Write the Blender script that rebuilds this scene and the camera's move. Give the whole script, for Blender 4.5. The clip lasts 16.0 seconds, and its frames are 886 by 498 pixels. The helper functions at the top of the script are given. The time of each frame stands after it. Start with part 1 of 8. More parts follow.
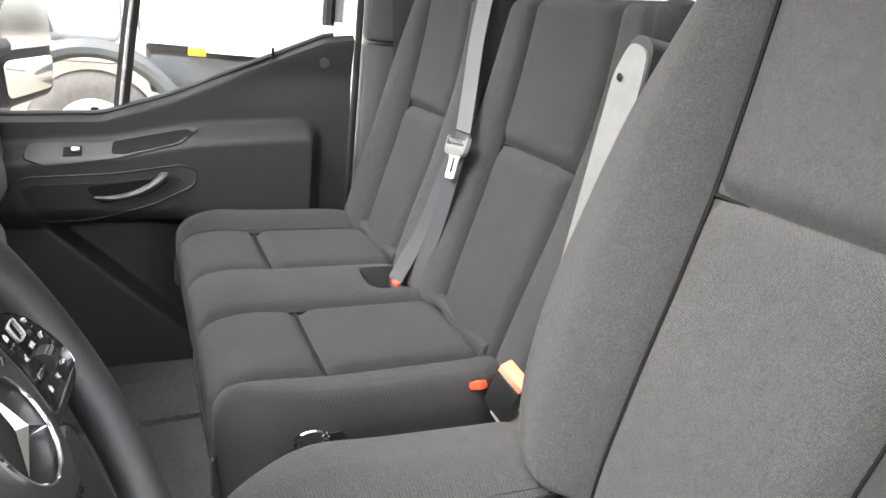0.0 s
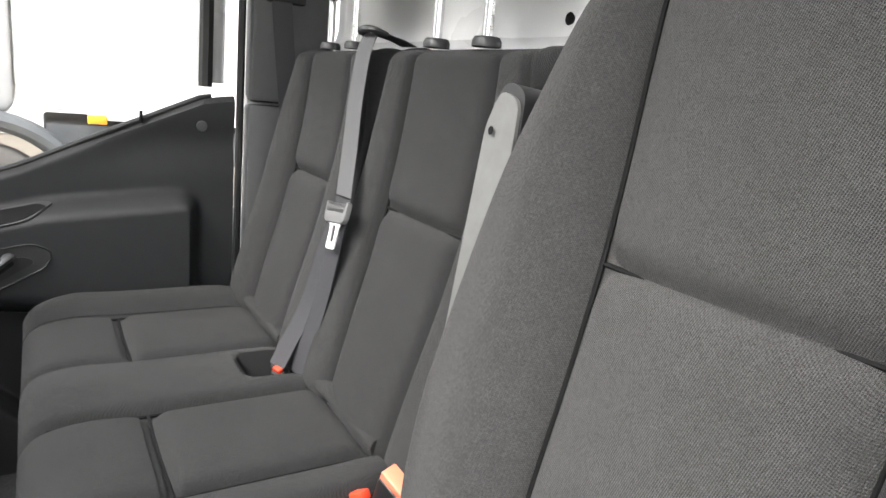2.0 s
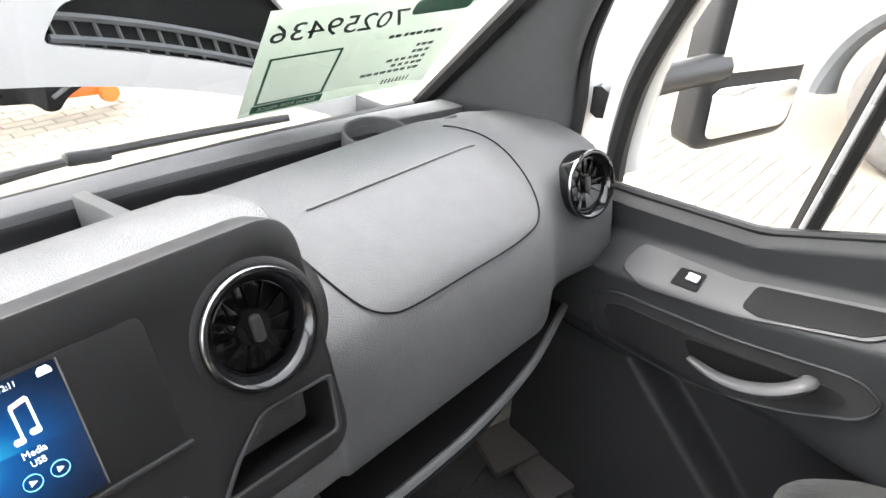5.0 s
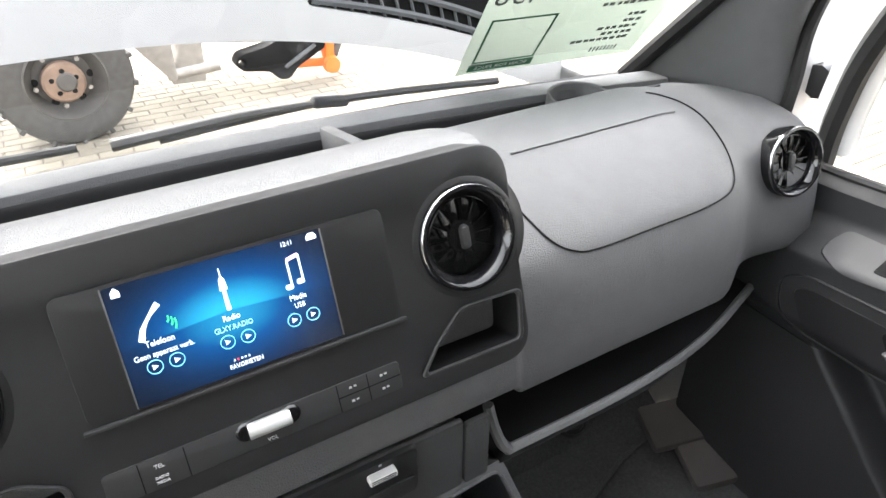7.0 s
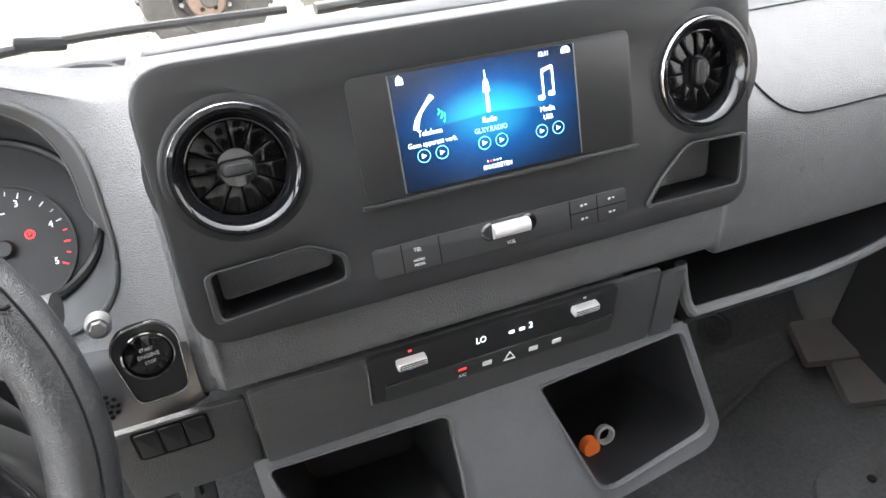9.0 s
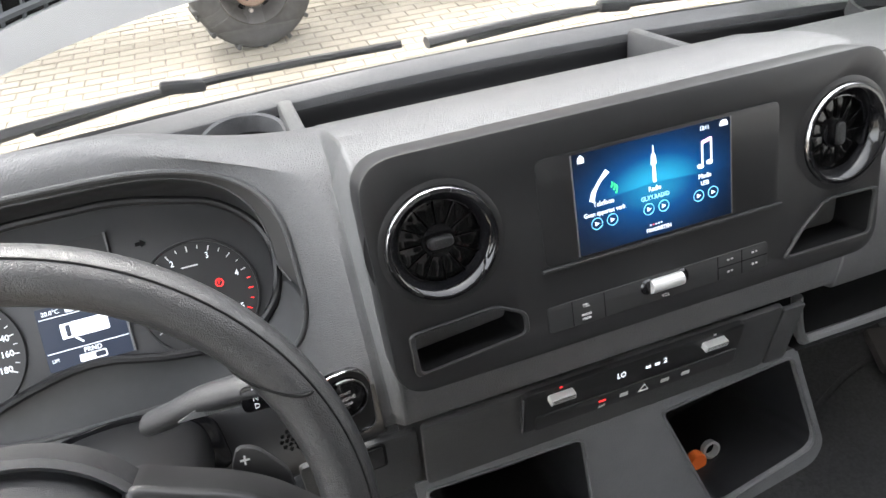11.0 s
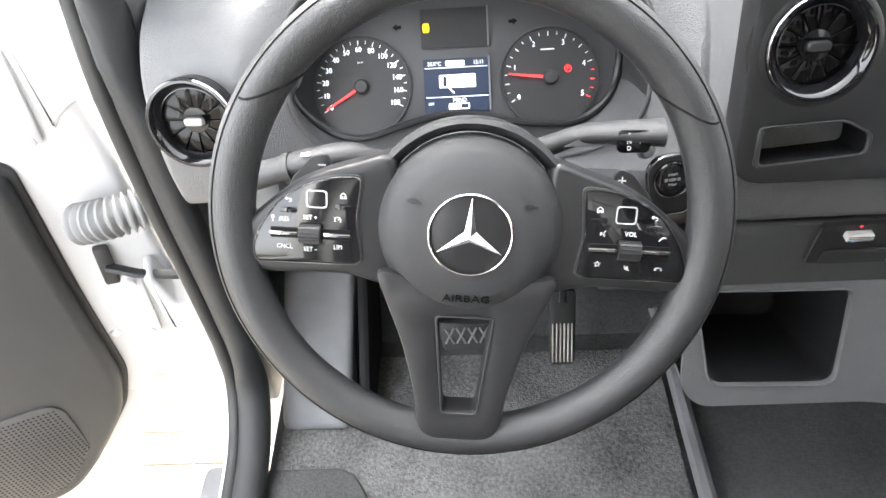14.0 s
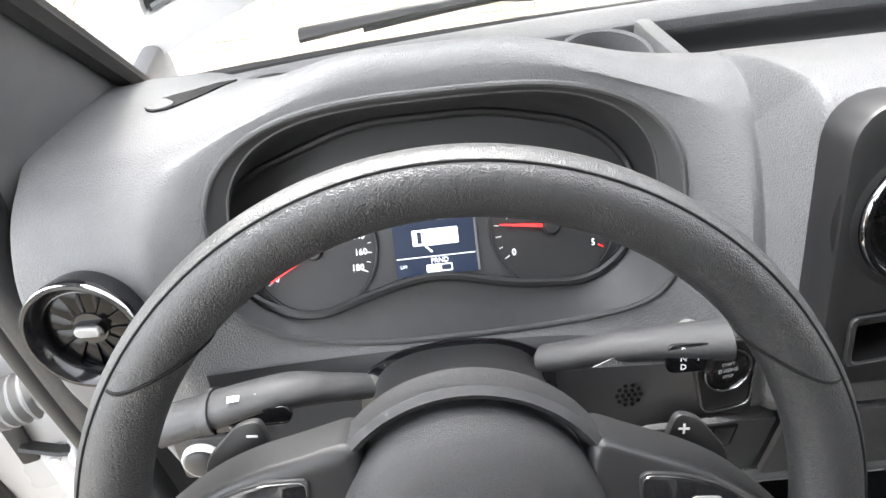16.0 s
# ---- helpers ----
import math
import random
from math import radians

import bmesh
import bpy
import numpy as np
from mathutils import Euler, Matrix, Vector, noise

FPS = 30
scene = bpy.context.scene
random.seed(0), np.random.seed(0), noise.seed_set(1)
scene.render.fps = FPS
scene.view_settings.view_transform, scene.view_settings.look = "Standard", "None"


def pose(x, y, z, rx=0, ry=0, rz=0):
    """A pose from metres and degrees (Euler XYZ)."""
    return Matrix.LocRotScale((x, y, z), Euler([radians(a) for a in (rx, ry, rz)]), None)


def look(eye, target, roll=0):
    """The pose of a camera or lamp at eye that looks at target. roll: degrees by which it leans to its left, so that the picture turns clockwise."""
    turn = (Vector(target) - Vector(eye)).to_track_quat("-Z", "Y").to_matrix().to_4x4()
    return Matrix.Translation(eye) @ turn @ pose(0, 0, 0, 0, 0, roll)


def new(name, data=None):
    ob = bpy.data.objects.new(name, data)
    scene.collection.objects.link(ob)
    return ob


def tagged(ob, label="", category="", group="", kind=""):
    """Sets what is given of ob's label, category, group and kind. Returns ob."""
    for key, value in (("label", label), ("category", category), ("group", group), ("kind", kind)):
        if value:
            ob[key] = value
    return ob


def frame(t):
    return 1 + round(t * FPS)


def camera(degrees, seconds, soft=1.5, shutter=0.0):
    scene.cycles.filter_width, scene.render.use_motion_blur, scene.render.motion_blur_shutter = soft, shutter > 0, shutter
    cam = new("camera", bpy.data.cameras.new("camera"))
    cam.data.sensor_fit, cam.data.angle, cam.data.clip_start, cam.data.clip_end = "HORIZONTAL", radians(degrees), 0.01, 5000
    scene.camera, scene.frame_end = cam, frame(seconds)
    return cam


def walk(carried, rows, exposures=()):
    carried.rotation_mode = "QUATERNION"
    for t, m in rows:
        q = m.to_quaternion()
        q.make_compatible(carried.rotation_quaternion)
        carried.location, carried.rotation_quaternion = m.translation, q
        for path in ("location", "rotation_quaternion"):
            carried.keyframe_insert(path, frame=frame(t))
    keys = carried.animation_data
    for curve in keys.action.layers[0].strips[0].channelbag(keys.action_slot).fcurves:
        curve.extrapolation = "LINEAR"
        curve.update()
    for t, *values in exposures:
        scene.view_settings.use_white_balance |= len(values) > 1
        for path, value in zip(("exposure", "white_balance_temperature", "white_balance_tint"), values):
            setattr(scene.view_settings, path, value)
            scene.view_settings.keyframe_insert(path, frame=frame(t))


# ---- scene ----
import functools
# camera and its walk
cam = camera(67.9, 16.0)
PATH = [
    (0, (-0.784, -0.038, 0.981), (0.908, -0.883, 0.332), 6.8),
    (0.5, (-0.810, -0.047, 0.982), (0.833, -1.066, 0.457), 6.1),
    (1, (-0.886, -0.061, 0.972), (0.744, -1.125, 0.494), 6.1),
    (1.5, (-0.915, -0.059, 0.985), (0.714, -1.136, 0.532), 6.0),
    (2, (-0.704, -0.163, 0.975), (0.945, -1.198, 0.518), 5.6),
    (2.5, (-0.382, -0.223, 1.002), (1.288, -1.086, 0.319), 5.7),
    (3, (-0.25, -0.261, 1.023), (1.327, -0.718, -0.119), 5.9),
    (3.5, (-0.183, -0.256, 1.067), (1.372, -0.306, -0.189), 5.0),
    (4, (-0.105, -0.228, 1.082), (1.374, 0.253, -0.175), 3.4),
    (4.5, (0.029, -0.178, 1.119), (1.359, 0.781, -0.027), 1.5),
    (4.6, (0.052, -0.155, 1.11), (1.381, 0.854, 0.007), 1.6),
    (6.8, (0.009, -0.209, 1.109), (0.906, 1.205, 0.015), 0.3),
    (7, (-0.014, -0.216, 1.105), (0.843, 1.226, 0.015), -0.1),
    (7.5, (-0.085, -0.231, 1.092), (0.727, 1.241, 0.008), -0.2),
    (8, (-0.139, -0.224, 1.051), (0.613, 1.264, -0.054), 0.0),
    (8.2, (-0.143, -0.227, 1.031), (0.563, 1.282, -0.076), -0.2),
    (10.3, (-0.191, -0.243, 1.118), (0.241, 1.105, -0.294), -3.2),
    (10.5, (-0.201, -0.228, 1.133), (0.247, 1.158, -0.237), -3.7),
    (11, (-0.265, -0.197, 1.132), (0.202, 1.268, -0.147), -3.8),
    (11.5, (-0.381, -0.168, 1.077), (-0.072, 1.071, 0.114), -2.6),
    (12, (-0.464, -0.156, 1.085), (-0.285, 1.117, 0.134), -2.8),
    (12.5, (-0.505, -0.216, 1.097), (-0.401, 1.039, 0.111), -2.4),
    (13, (-0.473, -0.286, 1.103), (-0.442, 0.890, 0.019), -3.3),
    (13.5, (-0.450, -0.321, 1.108), (-0.474, 0.788, -0.045), -4.2),
    (14, (-0.451, -0.324, 1.123), (-0.514, 0.759, -0.053), -4.9),
    (14.5, (-0.446, -0.322, 1.134), (-0.532, 0.755, -0.046), -5.3),
    (15, (-0.442, -0.302, 1.139), (-0.552, 0.774, -0.040), -5.9),
    (15.5, (-0.440, -0.233, 1.150), (-0.540, 0.864, -0.010), -7.2),
    (16, (-0.449, -0.106, 1.104), (-0.452, 1.042, -0.011), -6.4),
]
EXPOSURES = [(0.0, 3.65), (0.5, 3.25), (1.0, 3.1), (1.5, 3.15), (2.0, 3.1), (2.5, 3.15), (3.0, 4.12), (3.5, 4.4), (4.0, 4.42), (4.5, 4.15), (7.0, 4.12), (8.0, 4.3), (10.3, 4.55), (10.6, 4.5), (11.0, 3.78), (11.5, 3.72), (12.0, 4.02), (12.5, 4.05), (13.0, 4.08), (13.5, 4.38), (14.5, 4.5), (15.0, 4.48), (15.5, 4.25), (16.0, 4.17)]
walk(cam, [(t, look(eye, target, roll)) for t, eye, target, roll in PATH], EXPOSURES)

# ---- daylight: bright overcast sky ----
world = bpy.data.worlds.new("overcast_sky")
scene.world = world
world.use_nodes = True
wn, wl = world.node_tree.nodes, world.node_tree.links
sky = wn.new("ShaderNodeTexSky")
sky.sky_type, sky.sun_disc = "NISHITA", False
sky.sun_elevation, sky.sun_rotation = radians(48), radians(-11)
sky.air_density, sky.dust_density, sky.ozone_density = 1.5, 5.0, 1.0
hsv = wn.new("ShaderNodeHueSaturation")
hsv.inputs["Saturation"].default_value = 0.22
wl.new(sky.outputs[0], hsv.inputs["Color"])
wl.new(hsv.outputs[0], wn["Background"].inputs["Color"])
wn["Background"].inputs["Strength"].default_value = 0.15
sun = new("sun", bpy.data.lights.new("sun", "SUN"))
sun.data.energy, sun.data.angle, sun.data.color = 0.38, radians(40), (1.0, 0.985, 0.97)
sun.matrix_world = look((-1.5, 8, 9.5), (0, 0, 0))

# ---- materials ----
def material(name, base, rough=0.6, metal=0.0, vary=0.15, scale=20.0, fine=0.0, fine_scale=900.0, depth=0.0004,
             coat=0.0, blotch=3.0, wear=0.0, island=0.0, spec=0.5):
    """A Principled surface with blotches, fine grain and a fine relief at true size."""
    m = bpy.data.materials.new(name)
    m.use_nodes = True
    n, l = m.node_tree.nodes, m.node_tree.links
    p = n["Principled BSDF"]
    p.inputs["Metallic"].default_value = metal
    p.inputs["Coat Weight"].default_value = coat
    p.inputs["Specular IOR Level"].default_value = spec
    tc = n.new("ShaderNodeTexCoord")
    big = n.new("ShaderNodeTexNoise")
    big.inputs["Scale"].default_value, big.inputs["Detail"].default_value = blotch, 4
    small = n.new("ShaderNodeTexNoise")
    small.inputs["Scale"].default_value, small.inputs["Detail"].default_value = scale, 6
    for t in (big, small):
        l.new(tc.outputs["Object"], t.inputs["Vector"])
    mix = n.new("ShaderNodeMath"); mix.operation = "ADD"
    l.new(big.outputs["Fac"], mix.inputs[0]); l.new(small.outputs["Fac"], mix.inputs[1])
    ramp = n.new("ShaderNodeMapRange")
    ramp.inputs["From Min"].default_value, ramp.inputs["From Max"].default_value = 0.6, 1.4
    ramp.inputs["To Min"].default_value, ramp.inputs["To Max"].default_value = 1 - vary, 1 + vary
    l.new(mix.outputs[0], ramp.inputs["Value"])
    col = n.new("ShaderNodeVectorMath"); col.operation = "SCALE"
    col.inputs[0].default_value = base[:3]
    l.new(ramp.outputs[0], col.inputs["Scale"])
    out = col.outputs[0]
    if island:
        info = n.new("ShaderNodeObjectInfo")
        geo = n.new("ShaderNodeNewGeometry")
        add = n.new("ShaderNodeMath"); add.operation = "ADD"
        l.new(info.outputs["Random"], add.inputs[0]); l.new(geo.outputs["Random Per Island"], add.inputs[1])
        fr = n.new("ShaderNodeMath"); fr.operation = "FRACT"
        l.new(add.outputs[0], fr.inputs[0])
        r2 = n.new("ShaderNodeMapRange")
        r2.inputs["To Min"].default_value, r2.inputs["To Max"].default_value = 1 - island, 1 + island
        l.new(fr.outputs[0], r2.inputs["Value"])
        c2 = n.new("ShaderNodeVectorMath"); c2.operation = "SCALE"
        l.new(out, c2.inputs[0]); l.new(r2.outputs[0], c2.inputs["Scale"])
        out = c2.outputs[0]
    l.new(out, p.inputs["Base Color"])
    rr = n.new("ShaderNodeMapRange")
    rr.inputs["From Min"].default_value, rr.inputs["From Max"].default_value = 0.35, 0.65
    rr.inputs["To Min"].default_value, rr.inputs["To Max"].default_value = max(rough - 0.08, 0.02), min(rough + 0.08, 1)
    l.new(big.outputs["Fac"], rr.inputs["Value"]); l.new(rr.outputs[0], p.inputs["Roughness"])
    if fine:
        grain = n.new("ShaderNodeTexNoise")
        grain.inputs["Scale"].default_value, grain.inputs["Detail"].default_value = fine_scale, 3
        l.new(tc.outputs["Object"], grain.inputs["Vector"])
        bump = n.new("ShaderNodeBump")
        bump.inputs["Strength"].default_value, bump.inputs["Distance"].default_value = fine, depth
        l.new(grain.outputs["Fac"], bump.inputs["Height"]); l.new(bump.outputs[0], p.inputs["Normal"])
    return m


def leather_grain(name, base, rough, cell=420.0, strength=0.5, depth=0.0005, vary=0.1):
    """Moulded plastic with a pebbled leather grain: raised cells between fine creases."""
    m = material(name, base, rough, vary=vary, scale=40)
    n, l = m.node_tree.nodes, m.node_tree.links
    tc = n["Texture Coordinate"]
    v = n.new("ShaderNodeTexVoronoi"); v.feature = "DISTANCE_TO_EDGE"
    v.inputs["Scale"].default_value = cell
    warp = n.new("ShaderNodeTexNoise"); warp.inputs["Scale"].default_value = cell * 0.4
    mx = n.new("ShaderNodeMix"); mx.data_type = "VECTOR"; mx.inputs["Factor"].default_value = 0.006
    l.new(tc.outputs["Object"], warp.inputs["Vector"])
    l.new(tc.outputs["Object"], mx.inputs[4]); l.new(warp.outputs["Color"], mx.inputs[5])
    l.new(mx.outputs[1], v.inputs["Vector"])
    sm = n.new("ShaderNodeMapRange"); sm.interpolation_type = "SMOOTHSTEP"
    sm.inputs["From Max"].default_value = 0.25
    l.new(v.outputs["Distance"], sm.inputs["Value"])
    bump = n.new("ShaderNodeBump")
    bump.inputs["Strength"].default_value, bump.inputs["Distance"].default_value = strength, depth
    l.new(sm.outputs[0], bump.inputs["Height"]); l.new(bump.outputs[0], n["Principled BSDF"].inputs["Normal"])
    return m


def woven(name, base, pitch=0.0016, slope=0.6, strength=0.6, vary=0.18, sheen=0.06):
    """Woven cloth: fine diagonal ribs crossed by threads, with fluff between."""
    m = material(name, base, 0.80, vary=vary, scale=60, blotch=5, spec=0.35)
    n, l = m.node_tree.nodes, m.node_tree.links
    p, tc = n["Principled BSDF"], n["Texture Coordinate"]
    p.inputs["Sheen Weight"].default_value = sheen
    p.inputs["Sheen Roughness"].default_value = 0.5
    heights = []
    for turn in ((0.9, 0.3, slope), (-0.5, 0.3, 1.0)):
        dot = n.new("ShaderNodeVectorMath"); dot.operation = "DOT_PRODUCT"
        dot.inputs[1].default_value = Vector(turn).normalized() * (math.tau / pitch)
        l.new(tc.outputs["Object"], dot.inputs[0])
        s = n.new("ShaderNodeMath"); s.operation = "SINE"
        l.new(dot.outputs["Value"], s.inputs[0])
        heights.append(s)
    mul = n.new("ShaderNodeMath"); mul.operation = "MULTIPLY_ADD"
    mul.inputs[1].default_value = 0.6
    l.new(heights[1].outputs[0], mul.inputs[0]); l.new(heights[0].outputs[0], mul.inputs[2])
    fluff = n.new("ShaderNodeTexNoise"); fluff.inputs["Scale"].default_value = 1400
    l.new(tc.outputs["Object"], fluff.inputs["Vector"])
    ad = n.new("ShaderNodeMath"); ad.operation = "MULTIPLY_ADD"; ad.inputs[1].default_value = 5.0
    l.new(fluff.outputs["Fac"], ad.inputs[0]); l.new(mul.outputs[0], ad.inputs[2])
    # lighter and darker threads
    speck = n.new("ShaderNodeTexNoise"); speck.inputs["Scale"].default_value, speck.inputs["Detail"].default_value = 520, 2
    l.new(tc.outputs["Object"], speck.inputs["Vector"])
    tone = n.new("ShaderNodeMapRange")
    tone.inputs["From Min"].default_value, tone.inputs["From Max"].default_value = 0.3, 0.7
    tone.inputs["To Min"].default_value, tone.inputs["To Max"].default_value = 0.6, 1.4
    l.new(speck.outputs["Fac"], tone.inputs["Value"])
    rib = n.new("ShaderNodeMath"); rib.operation = "MULTIPLY_ADD"; rib.inputs[1].default_value = 0.30
    l.new(mul.outputs[0], rib.inputs[0]); l.new(tone.outputs[0], rib.inputs[2])
    old = p.inputs["Base Color"].links[0].from_socket
    dye = n.new("ShaderNodeVectorMath"); dye.operation = "SCALE"
    l.new(old, dye.inputs[0]); l.new(rib.outputs[0], dye.inputs["Scale"]); l.new(dye.outputs[0], p.inputs["Base Color"])
    bump = n.new("ShaderNodeBump")
    bump.inputs["Strength"].default_value, bump.inputs["Distance"].default_value = strength, 0.0005
    l.new(ad.outputs[0], bump.inputs["Height"]); l.new(bump.outputs[0], p.inputs["Normal"])
    return m


def glow(name, col, strength):
    m = bpy.data.materials.new(name)
    m.use_nodes = True
    p = m.node_tree.nodes["Principled BSDF"]
    p.inputs["Base Color"].default_value = (*col, 1)
    p.inputs["Emission Color"].default_value = (*col, 1)
    p.inputs["Emission Strength"].default_value = strength
    p.inputs["Roughness"].default_value = 0.4
    return m


def pane_glass(name, tint=(0.735, 0.735, 0.73), gloss=1.0):
    """A thin pane: light passes straight on, with a mirror gloss that grows at low angles."""
    m = bpy.data.materials.new(name)
    m.use_nodes = True
    n, l = m.node_tree.nodes, m.node_tree.links
    tr = n.new("ShaderNodeBsdfTransparent"); tr.inputs["Color"].default_value = (*tint, 1)
    gl = n.new("ShaderNodeBsdfGlossy"); gl.inputs["Roughness"].default_value = 0.0
    fr = n.new("ShaderNodeLayerWeight"); fr.inputs["Blend"].default_value = 0.5
    pw = n.new("ShaderNodeMath"); pw.operation = "POWER"; pw.inputs[1].default_value = 4.0
    k = n.new("ShaderNodeMath"); k.operation = "MULTIPLY_ADD"; k.inputs[1].default_value = 0.8 * gloss; k.inputs[2].default_value = 0.035 * gloss
    mix = n.new("ShaderNodeMixShader")
    l.new(fr.outputs["Facing"], pw.inputs[0]); l.new(pw.outputs[0], k.inputs[0]); l.new(k.outputs[0], mix.inputs[0])
    l.new(tr.outputs[0], mix.inputs[1]); l.new(gl.outputs[0], mix.inputs[2])
    l.new(mix.outputs[0], n["Material Output"].inputs["Surface"])
    return m


def thin_paper(name, col):
    """Paper that lets part of the light through."""
    m = bpy.data.materials.new(name)
    m.use_nodes = True
    n, l = m.node_tree.nodes, m.node_tree.links
    d = n.new("ShaderNodeBsdfDiffuse"); d.inputs["Color"].default_value = (*col, 1)
    t = n.new("ShaderNodeBsdfTranslucent"); t.inputs["Color"].default_value = (*col, 1)
    mix = n.new("ShaderNodeMixShader"); mix.inputs[0].default_value = 0.5
    l.new(d.outputs[0], mix.inputs[1]); l.new(t.outputs[0], mix.inputs[2])
    l.new(mix.outputs[0], n["Material Output"].inputs["Surface"])
    return m


M_DASH = leather_grain("grained_grey_plastic", (0.113, 0.1135, 0.116), 0.5, cell=400, strength=0.55, depth=0.0007)
M_DASH_LOW = leather_grain("dark_grey_plastic", (0.135, 0.1365, 0.140), 0.5, cell=440, strength=0.6, depth=0.0006)
M_BAND = leather_grain("charcoal_console_plastic", (0.062, 0.0625, 0.064), 0.5, cell=440, strength=0.5, depth=0.0005)
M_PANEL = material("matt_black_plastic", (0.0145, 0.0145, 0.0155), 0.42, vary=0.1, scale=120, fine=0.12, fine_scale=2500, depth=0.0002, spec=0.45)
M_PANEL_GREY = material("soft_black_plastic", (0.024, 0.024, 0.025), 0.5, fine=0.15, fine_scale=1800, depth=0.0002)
# black plastic, set near black to carry the shade inside hollows too
M_DARK = material("black_plastic_hollow_shade", (0.006, 0.006, 0.0063), 0.7, fine=0.2, fine_scale=1200, spec=0.15)
M_GLOSS = material("piano_black", (0.006, 0.006, 0.007), 0.09, vary=0.05, spec=0.55)
M_CHROME = material("chrome", (0.82, 0.82, 0.83), 0.12, metal=1.0, vary=0.03)
M_SATIN = material("satin_silver", (0.62, 0.62, 0.62), 0.32, metal=0.45, vary=0.05)
# the bright reflection of chrome is put into a pale, hardly metallic colour
M_TOGGLE = material("silver_with_painted_gleam", (0.78, 0.78, 0.78), 0.3, metal=0.2, vary=0.04)
M_WHEEL = leather_grain("pebbled_black_rim", (0.0150, 0.0154, 0.0168), 0.42, cell=640, strength=0.42, depth=0.0005)
M_WHEEL.node_tree.nodes["Principled BSDF"].inputs["Specular IOR Level"].default_value = 0.7
M_AIRBAG = leather_grain("airbag_cover", (0.024, 0.0244, 0.0262), 0.42, cell=900, strength=0.5, depth=0.0004)
# bench cloth: darkened so that its dimmer light sits in the colour
M_CLOTH = woven("shaded_charcoal_cloth", (0.0145, 0.0148, 0.0153), slope=0.3, strength=1.0)
# driver's cloth: browner with wear, and paler for the open door's light
M_CLOTH_WORN_LIT = woven("worn_lit_charcoal_cloth", (0.042, 0.0412, 0.0409), slope=0.3, strength=0.9)
M_SIDE_WORN_LIT = woven("worn_lit_charcoal_side_cloth", (0.034, 0.0334, 0.0332), pitch=0.0013, slope=-0.6, strength=0.8)
# bench side cloth, darkened for the same dimmer light
M_CLOTH2 = woven("shaded_charcoal_side_cloth", (0.0145, 0.0148, 0.0152), pitch=0.0013, slope=-0.6, strength=0.8)
M_VINYL = leather_grain("charcoal_vinyl", (0.008, 0.008, 0.0085), 0.55, cell=700, strength=0.3)
M_VINYL.node_tree.nodes["Principled BSDF"].inputs["Specular IOR Level"].default_value = 0.2
M_BELT = material("grey_webbing", (0.065, 0.065, 0.068), 0.7, vary=0.1, scale=300, fine=0.4, fine_scale=2500)
M_BELT_DARK = material("dark_webbing", (0.030, 0.030, 0.034), 0.6, vary=0.1, scale=300, fine=0.4, fine_scale=2500)
M_GREYPL = material("grey_plastic", (0.14, 0.14, 0.14), 0.5, fine=0.2)
M_DOOR = leather_grain("charcoal_door_plastic", (0.021, 0.0216, 0.0228), 0.52, cell=600, strength=0.3)
M_DOOR.node_tree.nodes["Principled BSDF"].inputs["Specular IOR Level"].default_value = 0.35
M_DOOR_UP = leather_grain("grey_door_plastic", (0.060, 0.061, 0.063), 0.5, cell=600, strength=0.3)
M_BOWL = material("smooth_dark_grey_plastic", (0.070, 0.071, 0.073), 0.55, spec=0.4, vary=0.1, scale=80, fine=0.15, fine_scale=1800, depth=0.0002)
M_PILLAR = leather_grain("grey_pillar_plastic", (0.095, 0.096, 0.099), 0.55, cell=600, strength=0.3)
M_SWITCH = material("satin_dark_grey_plastic", (0.042, 0.042, 0.044), 0.58, vary=0.08, fine=0.15)
M_DOOR_LOW = leather_grain("black_door_plastic", (0.017, 0.017, 0.018), 0.5, cell=600, strength=0.3)
M_RUBBER = material("black_rubber", (0.012, 0.012, 0.012), 0.6, vary=0.2, fine=0.3)
M_TYRE_PALE = material("dusty_pale_tyre", (0.10, 0.094, 0.088), 0.9, vary=0.25, scale=25, fine=0.6, fine_scale=200, depth=0.003)
M_TYRE = material("dusty_tyre", (0.055, 0.053, 0.05), 0.9, vary=0.35, scale=25, fine=0.6, fine_scale=200, depth=0.003)
M_WHITE = material("white_paint", (0.54, 0.54, 0.54), 0.25, vary=0.04, scale=8, coat=0.4)
# the van's white again, darkened in colour to hold down the daylight outside
M_WHITE_DIMMED = material("dimmed_door_white_paint", (0.44, 0.44, 0.44), 0.3, vary=0.06, scale=8, coat=0.3)
# the same white made paler, to make up for dim light behind the seats
M_WHITE_LIFTED = material("lifted_bulkhead_white_paint", (0.74, 0.74, 0.74), 0.35, vary=0.05, scale=8)
M_WHITE_DIRTY = material("weathered_white_panel", (0.72, 0.72, 0.71), 0.5, vary=0.1, scale=6)
M_RED = material("red_plastic", (0.75, 0.06, 0.025), 0.4, vary=0.08)
M_ORANGE = material("orange_paint", (0.85, 0.17, 0.03), 0.45, vary=0.15, scale=15)
M_AMBER = material("amber_lens", (0.9, 0.35, 0.02), 0.3)
M_STEEL = material("dull_steel", (0.33, 0.31, 0.29), 0.55, metal=0.5, vary=0.3, scale=18)
M_RUST = material("rusty_brown_steel", (0.17, 0.115, 0.085), 0.8, vary=0.4, scale=20)
M_TRUCKGREY = material("grey_truck_plastic", (0.085, 0.09, 0.095), 0.6, vary=0.2, scale=10)
M_PAPER = thin_paper("pale_green_paper", (0.72, 0.77, 0.70))
M_GREEN = material("green_print", (0.05, 0.16, 0.09), 0.8, vary=0.1)
M_INK = material("dark_print", (0.06, 0.065, 0.06), 0.8, vary=0.1)
M_GLASS = pane_glass("window_glass")
